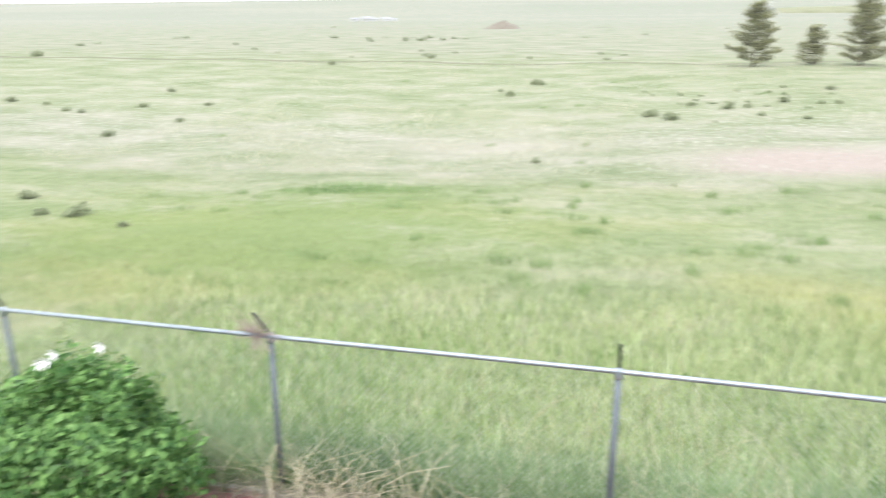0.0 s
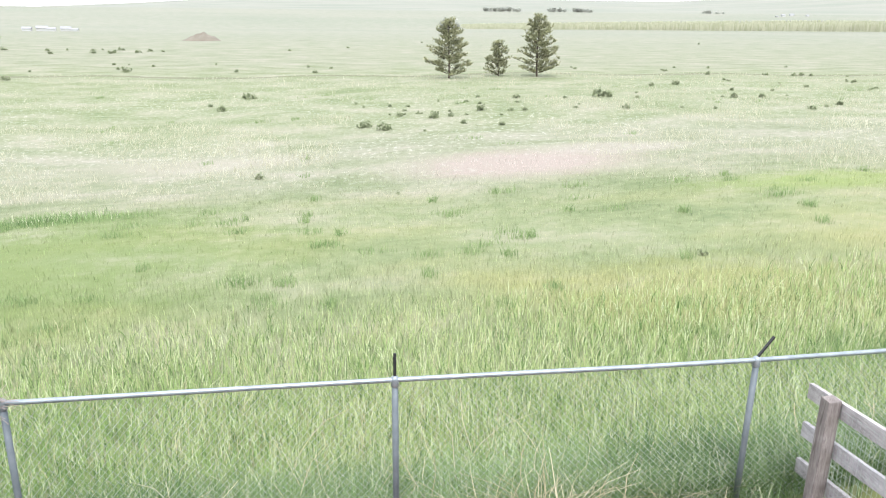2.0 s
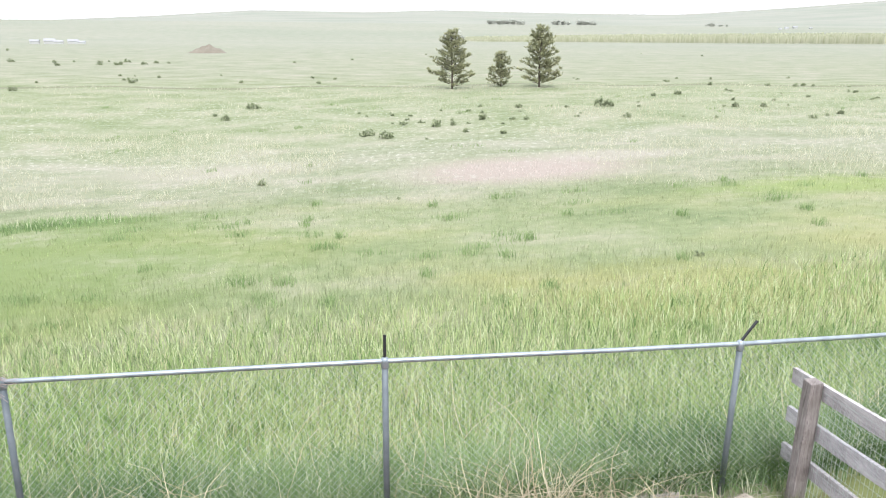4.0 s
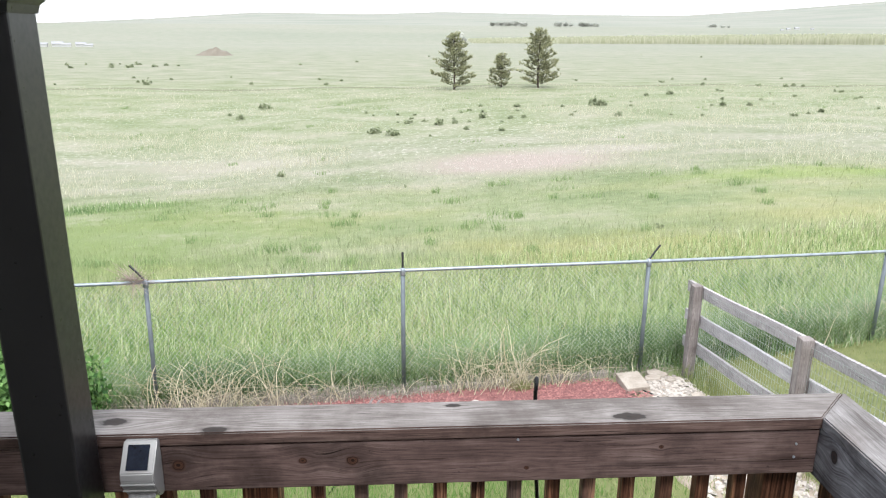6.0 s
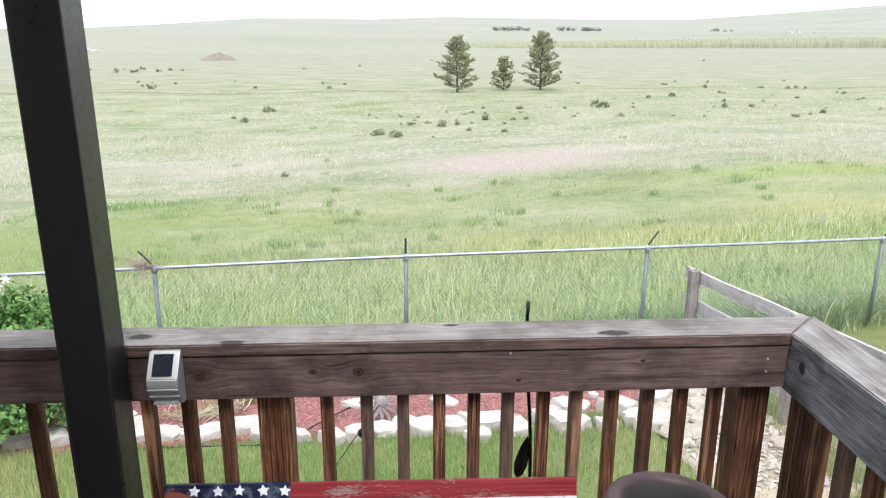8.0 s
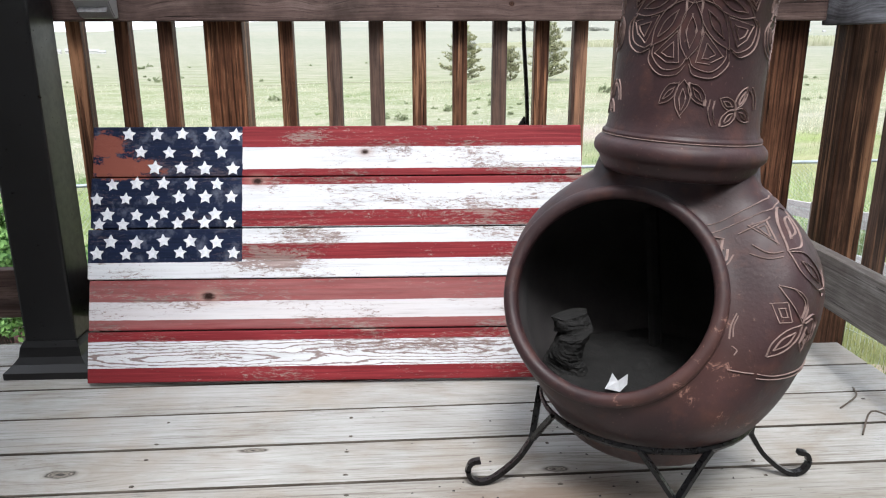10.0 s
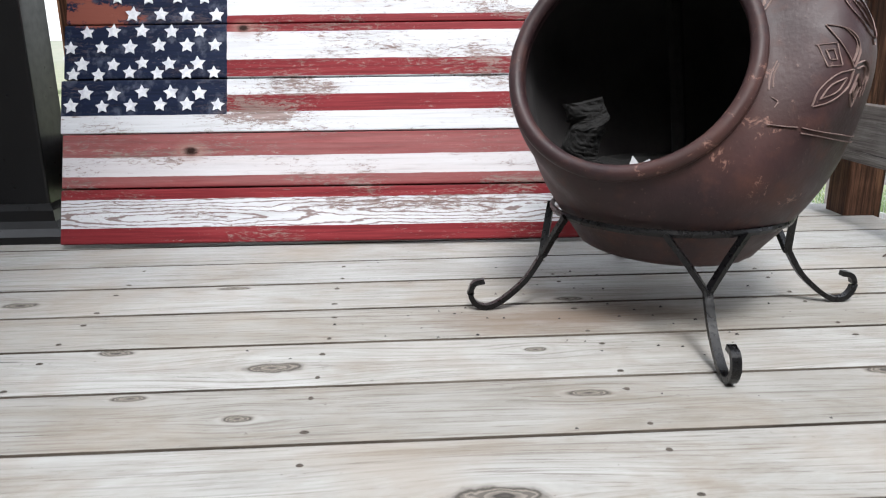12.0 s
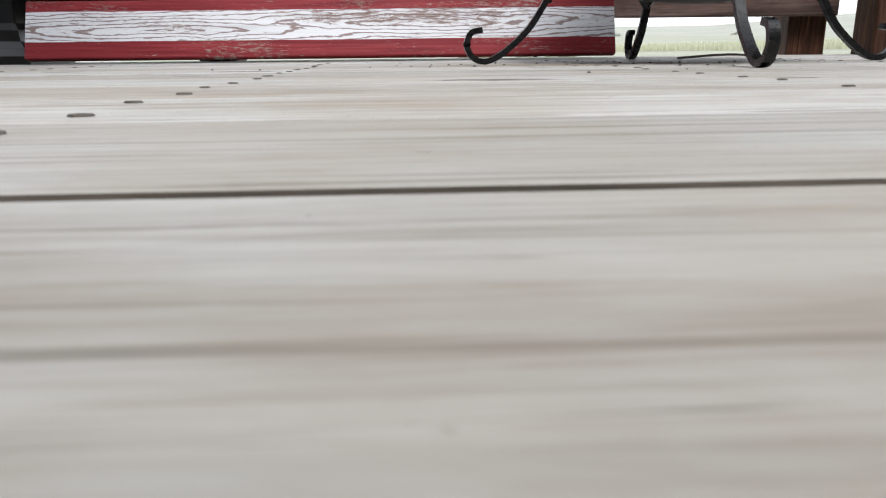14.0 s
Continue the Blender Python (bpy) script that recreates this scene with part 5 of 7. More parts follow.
part("panel", box(bmesh.new(), -0.028, 0.028, -0.033, 0.033, 0.0, 0.002, 0.0, pose((sx0 + sx1) / 2, yb - 0.0485, 1.0275, ang)), SOLAR_GLASS, solar, "dark blue solar cell")
for z, y in ((0.962, 0.0735), (0.936, 0.0615)):
    part("rib", box(bmesh.new(), sx0 - 0.001, sx1 + 0.001, -0.0015, 0.0015, -0.0022, 0.0022, 0.001, pose(0, yb - y, z, -25)), SOLAR_SILVER, solar, "raised silver rib")
part("lens", box(bmesh.new(), sx0 + 0.008, sx1 - 0.008, -0.001, 0.0012, -0.014, 0.014, 0.0, pose(0, yb - 0.0485, 0.918, -39)), LENS_M, solar, "glossy light window")

# ---- string lights on the pergola ----
lights = thing("string_lights", "black cable with clear bulbs tied along the pergola beam", "string lights")
bx = -0.5585
cable = spline([(bx + 0.012, -0.02, 2.335), (bx + 0.016, -0.22, 2.300), (bx + 0.018, -0.42, 2.288), (bx + 0.012, -0.75, 2.245), (bx + 0.015, -1.3, 2.20), (bx + 0.012, -2.2, 2.21), (bx + 0.012, -3.6, 2.22)], 8)
part("cable", sweep(bmesh.new(), cable, 0.0055, n=7), BLACK_CABLE, lights)
cable2 = spline([(bx - 0.01, 0.04, 2.345), (bx + 0.022, -0.10, 2.322), (bx + 0.012, -0.35, 2.285), (bx + 0.016, -0.56, 2.262), (bx + 0.012, -1.1, 2.23), (bx + 0.012, -3.6, 2.25)], 8)
part("cable", sweep(bmesh.new(), cable2, 0.0055, n=7), BLACK_CABLE, lights)


def bulb(x, y, z, tilt):
    """A lamp holder on a short drop with a clear glass bulb."""
    m = pose(x, y, z, tilt, 0, 0)
    bm = sweep(bmesh.new(), [(0, 0, 0.0), (0.002, 0, -0.03), (0, 0, -0.06)], 0.0045, n=7)
    bmesh.ops.transform(bm, matrix=m, verts=bm.verts)
    part("drop", bm, BLACK_CABLE, lights)
    bm = box(bmesh.new(), -0.012, 0.012, -0.028, 0.028, -0.012, 0.012, 0.003)
    bmesh.ops.transform(bm, matrix=m, verts=bm.verts)
    part("clip", bm, BLACK_CABLE, lights)
    bm = lathe(bmesh.new(), [(0.001, -0.052), (0.009, -0.053), (0.012, -0.058), (0.019, -0.068), (0.021, -0.082), (0.0225, -0.084), (0.0225, -0.09), (0.021, -0.093), (0.021, -0.104), (0.023, -0.106), (0.023, -0.111), (0.016, -0.112)], 20)
    bmesh.ops.transform(bm, matrix=m, verts=bm.verts)
    part("socket", bm, BLACK_CABLE, lights, "black ribbed socket", True)
    bm = lathe(bmesh.new(), [(0.0145, -0.108), (0.017, -0.118), (0.0225, -0.13), (0.0245, -0.142), (0.0235, -0.153), (0.018, -0.163), (0.009, -0.169), (0.0005, -0.171)], 22)
    bmesh.ops.transform(bm, matrix=m, verts=bm.verts)
    g = part("bulb", bm, GLASS_M, lights, "clear glass bulb", True)
    g.visible_shadow = False
    bm = sweep(bmesh.new(), [(0.004, 0, -0.11), (0.006, 0, -0.135), (0, 0.004, -0.148), (-0.006, 0, -0.135), (-0.004, 0, -0.11)], 0.0008, n=4)
    bmesh.ops.transform(bm, matrix=m, verts=bm.verts)
    part("filament", bm, FILAMENT, lights)


bulb(bx + 0.003, -0.42, 2.308, 0)
bulb(bx + 0.001, -0.545, 2.282, 4)
bulb(bx + 0.02, -1.0, 2.225, 0)
tie = thing("cable_tie", "black cable tie tail standing up from the beam end", "cable tie")
part("tail", sweep(bmesh.new(), spline([(bx - 0.02, -0.03, 2.405), (bx - 0.018, -0.03, 2.45), (bx - 0.012, -0.028, 2.52)], 5), 0.0022, 0.0012, n=5, taper=lambda t: 1 - 0.6 * t), BLACK_CABLE, tie)
part("loop", sweep(bmesh.new(), [(bx - 0.02, -0.03, 2.412), (bx + 0.004, -0.03, 2.412), (bx + 0.006, -0.03, 2.36), (bx + 0.016, -0.03, 2.33)], 0.003, n=6), BLACK_CABLE, tie)
part("tail", sweep(bmesh.new(), spline([(bx - 0.03, -0.25, 2.408), (bx - 0.07, -0.28, 2.42), (bx - 0.12, -0.30, 2.45)], 5), 0.0015, n=5), BLACK_CABLE, tie)

# ---- shepherd hook behind the railing ----
hook = thing("shepherd_hook", "black metal shepherd hook with a small dark hanger", "garden hook")
hx, hy = 0.672, 0.135
part("pole", sweep(bmesh.new(), spline([(hx + 0.03, hy, gz(hx, hy)), (hx + 0.03, hy, 0.2), (hx + 0.026, hy, 0.6), (hx + 0.008, hy, 0.86), (hx, hy, 1.05), (hx, hy - 0.004, 1.088), (hx + 0.004, hy + 0.012, 1.110), (hx + 0.004, hy + 0.03, 1.09)], 6), 0.0062, n=8), IRON, hook)
bm = lathe(bmesh.new(), [(0.002, 0.0), (0.014, -0.03), (0.022, -0.075), (0.024, -0.11), (0.016, -0.145), (0.002, -0.165)], 14)
bmesh.ops.transform(bm, matrix=pose(hx + 0.018, hy + 0.01, 0.625, 0, 11) @ Matrix.Diagonal((1, 0.5, 1, 1)), verts=bm.verts)
part("hanger", bm, IRON, hook, "slim dark leaf-shaped hanger")

# ---- chain link fence ----
chain = thing("chain_link_fence", "galvanised chain link fence with black barb arms on its posts", "fence")
POSTS = [(-12.0, 6.3, -1.05), (-8.9, 6.4, -0.96), (-5.8, 6.52, -0.86), (-2.747, 6.596, -0.775), (0.302, 6.66, -0.685), (3.395, 6.80, -0.65), (6.84, 7.28, -0.70), (9.8, 7.85, -0.74), (13.0, 8.5, -0.72)]
ARMS = [(-0.1, 0.18), (-0.12, 0.18), (-0.1, 0.2), (-0.17, 0.19), (0.0, 0.21), (0.13, 0.19), (0.18, 0.18), (0.18, 0.18), (0.1, 0.2)]
part("top_rail", sweep(bmesh.new(), spline([(x, y, z + 0.01) for x, y, z in POSTS], 3), 0.021, n=10), GALV, chain, "bright top rail", True)
for (x, y, z), (ax, az) in zip(POSTS, ARMS):
    b0 = gz(x, y) - 0.1
    lean = -0.02 if x < -2 else 0.0
    p = part("post", sweep(bmesh.new(), [(x + lean * 1.5, y, b0), (x, y, z)], 0.027, n=12), POST_STEEL, chain, "", True)
    bm = bmesh.new()
    lathe(bm, [(0.029, z - 0.05), (0.034, z - 0.045), (0.034, z + 0.01), (0.03, z + 0.035), (0.012, z + 0.045), (0.001, z + 0.046)], 12, (x, y))
    part("post_cap", bm, GALV, p, "", True)
    part("barb_arm", sweep(bmesh.new(), [(x, y, z + 0.03), (x + ax * 0.5, y, z + 0.03 + az * 0.55), (x + ax, y + 0.01, z + 0.03 + az)], 0.013, 0.006, n=4, square=True), ARM_BLACK, p, "black slotted barb arm")
bm = bmesh.new()
_tw = random.Random(14)
for _ in range(170):
    c = Vector((-2.87, 6.56, -0.735))
    a, e = _tw.uniform(0, 6.28), _tw.uniform(-1.2, 1.2)
    d0 = Vector((math.cos(a) * math.cos(e), 0.6 * math.sin(a) * math.cos(e), 0.7 * math.sin(e))) * 0.17
    d1 = Vector((_tw.gauss(0, 0.09), _tw.gauss(0, 0.06), _tw.gauss(0, 0.07)))
    sweep(bm, [c + d0 * 0.2, c + d0 * 0.6 + d1 * 0.4, c + d0 + d1], 0.0018, n=3)
tumbleweed = tagged(part("tumbleweed", bm, STRAW_PINK), "pinkish dry tumbleweed caught on a fence post", "tumbleweed")
kerb = tagged(part("fence_kerb", sweep(bmesh.new(), [(x, y - 0.02, gz(x, y) + 0.035) for x, y in [(-11 + 0.5 * k, float(np.interp(-11 + 0.5 * k, [p[0] for p in POSTS], [p[1] for p in POSTS]))) for k in range(29)]], 0.035, 0.03, n=4, square=True), STONE), "thin pale concrete strip under the fence", "kerb", kind="structure")
# woven wire: two sets of slanted wires
xs_p, ys_p, zs_p = (np.array(c) for c in zip(*POSTS))
V, F = [], []
LOW, STEP = 1.5, 0.062


def fence_pt(s, h):
    """s metres along the fence in x, h from 0 at the rail to 1 at the ground."""
    y, z = float(np.interp(s, xs_p, ys_p)), float(np.interp(s, xs_p, zs_p))
    g = gz(s, y) + 0.02
    return np.array((s, y + 0.032, z + (g - z) * h))


for way in (1, -1):
    s = -11.0
    while s < 12.5:
        seg = []
        for k in range(9):
            h = k / 8
            q = s + way * h * 1.5
            seg.append(fence_pt(min(13.0, max(-12.0, q)), h) + (0, 0.003 * way, 0))
        for a, c in zip(seg, seg[1:]):
            i = len(V)
            r = 0.0016
            for e in (a, c):
                V += [e + (r, 0, r), e + (-r, 0, r), e + (0, r, -r)]
            F += [(i, i + 1, i + 4, i + 3), (i + 1, i + 2, i + 5, i + 4), (i + 2, i, i + 3, i + 5)]
        s += STEP
mesh_ob = quads("wire_mesh", V, F, WIRE, chain)
mesh_ob["kind"] = "stuff"

# ---- wooden rail fence with welded wire ----
wfence = thing("wooden_fence", "silver grey three-rail wooden fence with wire mesh behind", "fence")
WPOSTS = [(3.91, 6.48, -0.85), (3.955, 4.14, -0.545), (4.0, 1.8, -0.26), (4.05, -0.55, 0.05)]
for i, (x, y, z) in enumerate(WPOSTS):
    bm = box(bmesh.new(), -0.058, 0.058, -0.058, 0.058, gz(x, y) - z - 0.3, 0.0, 0.01, pose(x, y, z, 0, 0, 3 * (-1) ** i))
    for v in bm.verts:
        v.co += Vector(noise.noise_vector(v.co * 9)) * 0.006
    part("post", bm, FENCE_POST_WOOD, wfence, "grey brown square post")
for (x0, y0, z0), (x1, y1, z1) in zip(WPOSTS, WPOSTS[1:]):
    for k, drop in enumerate((0.10, 0.475, 0.85)):
        e = 0.42 if y0 > 6 else 0.0
        sl = (z1 - z0) / (y1 - y0)
        a, c = Vector((x0 + 0.079, y0 + e, z0 - drop + sl * e)), Vector((x1 + 0.079, y1 + 0.004, z1 - drop))
        bm = bmesh.new()
        n = 10
        rows = []
        for j in range(n + 1):
            p = a.lerp(c, j / n)
            w = noise.noise(p * 1.3 + Vector((k, 0, 0))) * 0.012
            rows.append([bm.verts.new((p.x + dx, p.y, p.z + dz + w)) for dx, dz in ((-0.019, -0.072), (0.019, -0.072), (0.019, 0.072), (-0.019, 0.072))])
        for r0, r1 in zip(rows, rows[1:]):
            for j in range(4):
                bm.faces.new((r0[j], r0[(j + 1) % 4], r1[(j + 1) % 4], r1[j]))
        bm.faces.new(rows[0][::-1])
        bm.faces.new(rows[-1])
        bmesh.ops.recalc_face_normals(bm, faces=bm.faces)
        part("rail", bm, FENCE_WOOD, wfence, "silver grey weathered rail board")
V, F = [], []


def wire_line(a, c, r=0.0013):
    i = len(V)
    for e in (np.array(a), np.array(c)):
        V.extend([e + (0, r, r), e + (r, -r, 0), e + (-r, 0, -r)])
    F.extend([(i, i + 1, i + 4, i + 3), (i + 1, i + 2, i + 5, i + 4), (i + 2, i, i + 3, i + 5)])


wy, wz = [p[1] for p in WPOSTS][::-1], [p[2] for p in WPOSTS][::-1]
for y in np.arange(-0.5, 6.7, 0.052):
    z = float(np.interp(y, wy, wz))
    wire_line((4.004 - 0.02 * (y - 1.8) / 2.35, y, z - 0.07), (4.004 - 0.02 * (y - 1.8) / 2.35, y, gz(4.0, y)))
for d in np.arange(0.08, 1.1, 0.104):
    for y in np.arange(-0.5, 6.6, 0.3):
        wire_line((4.004 - 0.02 * (y - 1.8) / 2.35, y, float(np.interp(y, wy, wz)) - d), (4.004 - 0.02 * (y - 1.5) / 2.35, y + 0.3, float(np.interp(y + 0.3, wy, wz)) - d))
wm = quads("wire_mesh", V, F, WIRE, wfence)
wm["kind"] = "stuff"

# ---- edging stones, stepping stones ----
def rock(sx, sy, sz, seed):
    """A rough flat stone: an uneven many-sided slab with steep broken sides and an almost flat top."""
    rng = random.Random(seed)
    bm = bmesh.new()
    n = rng.randint(5, 7)
    ang = [2 * math.pi * (j + rng.uniform(-0.3, 0.3)) / n for j in range(n)]
    rad = [rng.uniform(0.74, 1.24) for _ in range(n)]
    tilt = [sz * rng.uniform(-0.22, 0.22) for _ in range(n)]
    rings = []
    for lev, k in ((-1.0, 0.96), (0.3, 1.04), (0.86, 1.0), (1.0, 0.95), (1.0, 0.5)):
        ring = []
        for j in range(n):
            for h in (0, 1):
                a = ang[j] if h == 0 else (ang[j] + ang[(j + 1) % n] + (2 * math.pi if j == n - 1 else 0)) / 2
                r = (rad[j] if h == 0 else 0.435 * (rad[j] + rad[(j + 1) % n])) * k * rng.uniform(0.95, 1.05)
                ring.append(bm.verts.new((sx * r * math.cos(a), sy * r * math.sin(a), sz * (lev + rng.uniform(-0.06, 0.06)) + (tilt[j] if lev > 0 else 0))))
        rings.append(ring)
    for a, c in zip(rings, rings[1:]):
        for j in range(len(a)):
            bm.faces.new((a[j], a[(j + 1) % len(a)], c[(j + 1) % len(a)], c[j]))
    bm.faces.new(rings[0][::-1])
    top = bm.verts.new((0, 0, sz * rng.uniform(0.97, 1.03)))
    for j in range(len(rings[-1])):
        bm.faces.new((rings[-1][j], rings[-1][(j + 1) % len(rings[-1])], top))
    bmesh.ops.recalc_face_normals(bm, faces=bm.faces)
    return bm


_k = random.Random(11)
# edging: x, y, half width
EDGE = [(-3.54, 6.02, 0.13), (-3.53, 5.78, 0.2), (-3.78, 5.06, 0.19), (-3.42, 5.05, 0.21), (-2.98, 5.02, 0.20), (-2.56, 4.99, 0.20), (-2.24, 4.98, 0.17), (-2.03, 4.93, 0.09), (-1.78, 4.93, 0.19), (-1.44, 5.04, 0.22), (-1.22, 4.84, 0.14), (-1.03, 4.74, 0.17), (-0.83, 4.70, 0.13), (-0.46, 4.58, 0.16), (-0.2, 4.61, 0.14), (0.07, 4.70, 0.17),
        (0.27, 4.78, 0.13), (0.50, 4.60, 0.20), (0.80, 4.62, 0.16), (1.12, 4.66, 0.27), (1.36, 4.40, 0.17), (1.70, 4.74, 0.17), (2.05, 4.90, 0.23), (1.88, 4.47, 0.20), (2.49, 4.80, 0.19),
        (2.60, 4.45, 0.15), (2.76, 4.34, 0.22), (2.94, 4.98, 0.17), (2.29, 4.38, 0.13), (0.98, 4.32, 0.14)]
for i, (x, y, w) in enumerate(EDGE):
    st = part("edging_stone", rock(w * 1.05, w * _k.uniform(0.62, 0.85), min(0.13, 0.055 + 0.28 * w) * _k.uniform(0.8, 1.1), i + 1), STONE, smooth=False)
    st.matrix_basis = pose(x, y, gz(x, y) + 0.05, _k.uniform(-6, 4), _k.uniform(-5, 5), _k.uniform(-25, 25))
    tagged(st, "pale sandstone rock edging the mulch bed", "stone", "stones edging the bed")
for i, (x, y, sx, sy, sz) in enumerate([(1.21, 5.77, 0.20, 0.12, 0.05), (0.71, 5.41, 0.19, 0.10, 0.05), (-0.24, 5.58, 0.22, 0.12, 0.05), (2.39, 5.28, 0.07, 0.05, 0.04), (-3.02, 5.78, 0.20, 0.14, 0.06), (-2.75, 5.34, 0.24, 0.17, 0.06), (-2.28, 6.30, 0.09, 0.06, 0.05), (3.16, 5.5, 0.09, 0.06, 0.04)]):
    st = part("stepping_stone", rock(sx, sy, sz, i + 40), STONE)
    st.matrix_basis = pose(x, y, gz(x, y) + 0.055, 0, 0, _k.uniform(-10, 10))
    tagged(st, "flat pale stone lying in the red mulch", "stone", "stones in the mulch")
for i, (x, y, s) in enumerate([(3.18, 4.87, 0.14), (3.44, 5.17, 0.16), (3.41, 4.70, 0.17), (3.52, 4.43, 0.13), (3.03, 4.58, 0.2), (3.16, 4.07, 0.17), (3.54, 4.12, 0.15), (3.72, 4.62, 0.12), (3.74, 4.19, 0.12), (2.89, 4.09, 0.18), (3.38, 3.92, 0.14), (3.26, 4.33, 0.14), (3.62, 5.0, 0.08), (3.68, 5.62, 0.09), (3.52, 6.5, 0.12), (3.42, 6.36, 0.08), (3.6, 6.25, 0.07), (3.75, 3.7, 0.13)]):
    st = part("path_stone", rock(s * 1.18, s * 0.95, 0.03, i + 60), TAN_STONE)
    st.matrix_basis = pose(x, y, gz(x, y) + 0.06, 0, 0, _k.uniform(-40, 40))
    tagged(st, "flat sandstone piece in the stony strip", "stone", "stones beside the wooden fence")
slab = tagged(part("paving_slab", box(bmesh.new(), -0.145, 0.145, -0.20, 0.20, -0.05, 0.05, 0.012), TAN_STONE), "square-cut pale stone slab at the bed's corner", "paving slab")
slab.matrix_basis = pose(3.11, 6.2, gz(3.11, 6.2) + 0.085, 2, -3, 4)

bm = bmesh.new()
edge_line = spline([(3.10, 6.15, 0), (3.26, 5.75, 0), (3.27, 5.2, 0), (3.24, 4.6, 0), (3.32, 4.15, 0), (3.45, 3.6, 0)], 8)
sweep(bm, [(p.x, p.y, gz(p.x, p.y) + 0.03) for p in edge_line], 0.007, 0.030, n=4, square=True)
tagged(part("garden_edging", bm, BLACK_CABLE), "thin black edging strip between mulch and stones", "garden edging")

bm = bmesh.new()
hose_line = spline([(-3.3, 4.84, 0.03), (-2.5, 4.80, 0.03), (-1.9, 4.72, 0.03), (-1.2, 4.62, 0.03), (-0.94, 4.60, 0.05), (-0.68, 4.83, 0.12), (-0.5, 5.2, 0.10), (-0.3, 5.6, 0.06), (-0.2, 5.8, 0.055)], 6)
sweep(bm, [(p.x, p.y, gz(p.x, p.y) + p.z) for p in hose_line], 0.008, n=6)
tagged(part("drip_hose", bm, BLACK_CABLE), "thin black drip hose lying along the edging stones", "hose")

# scattered mulch chips and gravel
def scatter_chips(name, n, place, lo, hi, flat, mat, label, category, seed):
    rng = np.random.default_rng(seed)
    V, F = [], []
    base = np.array([(-1, -1, 0), (1, -0.8, 0), (0.9, 1, 0), (-1.1, 0.7, 0), (0, 0, 1)], float)
    for _ in range(n):
        x, y = place(rng)
        s = rng.uniform(lo, hi)
        t = rng.uniform(0, math.pi)
        c, d = math.cos(t), math.sin(t)
        p = base * (s, s * flat, s * 0.4) * rng.uniform(0.7, 1.3, (5, 3))
        tilt = rng.uniform(-0.5, 0.5)
        q = np.stack([p[:, 0] * c - p[:, 1] * d + x, p[:, 0] * d + p[:, 1] * c + y, p[:, 2] + p[:, 0] * tilt], 1)
        q[:, 2] += gz(x, y) + 0.055
        i = len(V)
        V.extend(q)
        F.extend([(i, i + 1, i + 4), (i + 1, i + 2, i + 4), (i + 2, i + 3, i + 4), (i + 3, i, i + 4)])
    return tagged(quads(name, V, F, mat), label, category, kind="stuff")


def in_mulch(rng):
    y = rng.uniform(4.78, 6.55)
    return rng.uniform(-4.4, np.interp(y, [4.4, 4.8, 5.2, 5.9, 6.3, 6.55], [2.6, 3.1, 3.24, 3.25, 3.0, 2.9])), y


def in_gravel(rng):
    y = rng.uniform(3.0, 6.4)
    return rng.uniform(np.interp(y, [3, 4.3, 5.2, 6.4], [2.9, 2.8, 3.24, 3.24]), 3.8), y


scatter_chips("mulch_chips", 19000, in_mulch, 0.007, 0.022, 0.38, CHIP_M, "loose red bark chips on the bed", "mulch", 1)
scatter_chips("pebbles", 1800, in_gravel, 0.012, 0.04, 0.8, GRAVEL_M, "loose pale pebbles and grit", "gravel", 2)

# ---- metal sun ornament and stake light in the bed ----
orn = thing("sun_ornament", "pale grey metal sun ornament with curled rays on a stake", "garden ornament")
ox, oy = 0.02, 5.05
oz = gz(ox, oy)
face = pose(ox, oy, oz + 0.27, 62, 0, 10)
bm = bmesh.new()
bmesh.ops.create_uvsphere(bm, u_segments=20, v_segments=10, radius=0.075)
bmesh.ops.transform(bm, matrix=face @ Matrix.Diagonal((1, 1, 0.35, 1)), verts=bm.verts)
ORN = plain("weathered_pale_metal", (0.13, 0.11, 0.11), (0.27, 0.235, 0.23), 30, 0.6, 0.2)
part("disc", bm, ORN, orn, "", True)
for k in range(14):
    a = 2 * math.pi * k / 14
    pts = [face @ Vector((r * math.cos(a + w), r * math.sin(a + w), 0.0)) for r, w in ((0.06, 0), (0.11, 0.10), (0.16, 0.16), (0.21, 0.08), (0.245, -0.12))]
    part("ray", sweep(bmesh.new(), spline(pts, 3), 0.026, 0.006, n=6, taper=lambda t: 1.0 - 0.7 * t * t), ORN, orn)
part("stake", sweep(bmesh.new(), [(ox, oy + 0.02, oz), (ox, oy + 0.01, oz + 0.26)], 0.006, n=6), IRON, orn)
stake = thing("stake_light", "small black garden light on a slanting stake", "garden light")
part("rod", sweep(bmesh.new(), [(-0.42, 3.9, gz(-0.42, 3.9)), (-0.16, 4.25, gz(-0.1, 4.2) + 0.24), (0.02, 4.5, gz(0, 4.5) + 0.42)], 0.005, n=6), IRON, stake)
bm = bmesh.new()
bmesh.ops.create_cone(bm, cap_ends=True, segments=14, radius1=0.05, radius2=0.035, depth=0.03, matrix=pose(-0.14, 4.27, gz(-0.1, 4.2) + 0.2, 70, 20))
part("head", bm, IRON, stake)

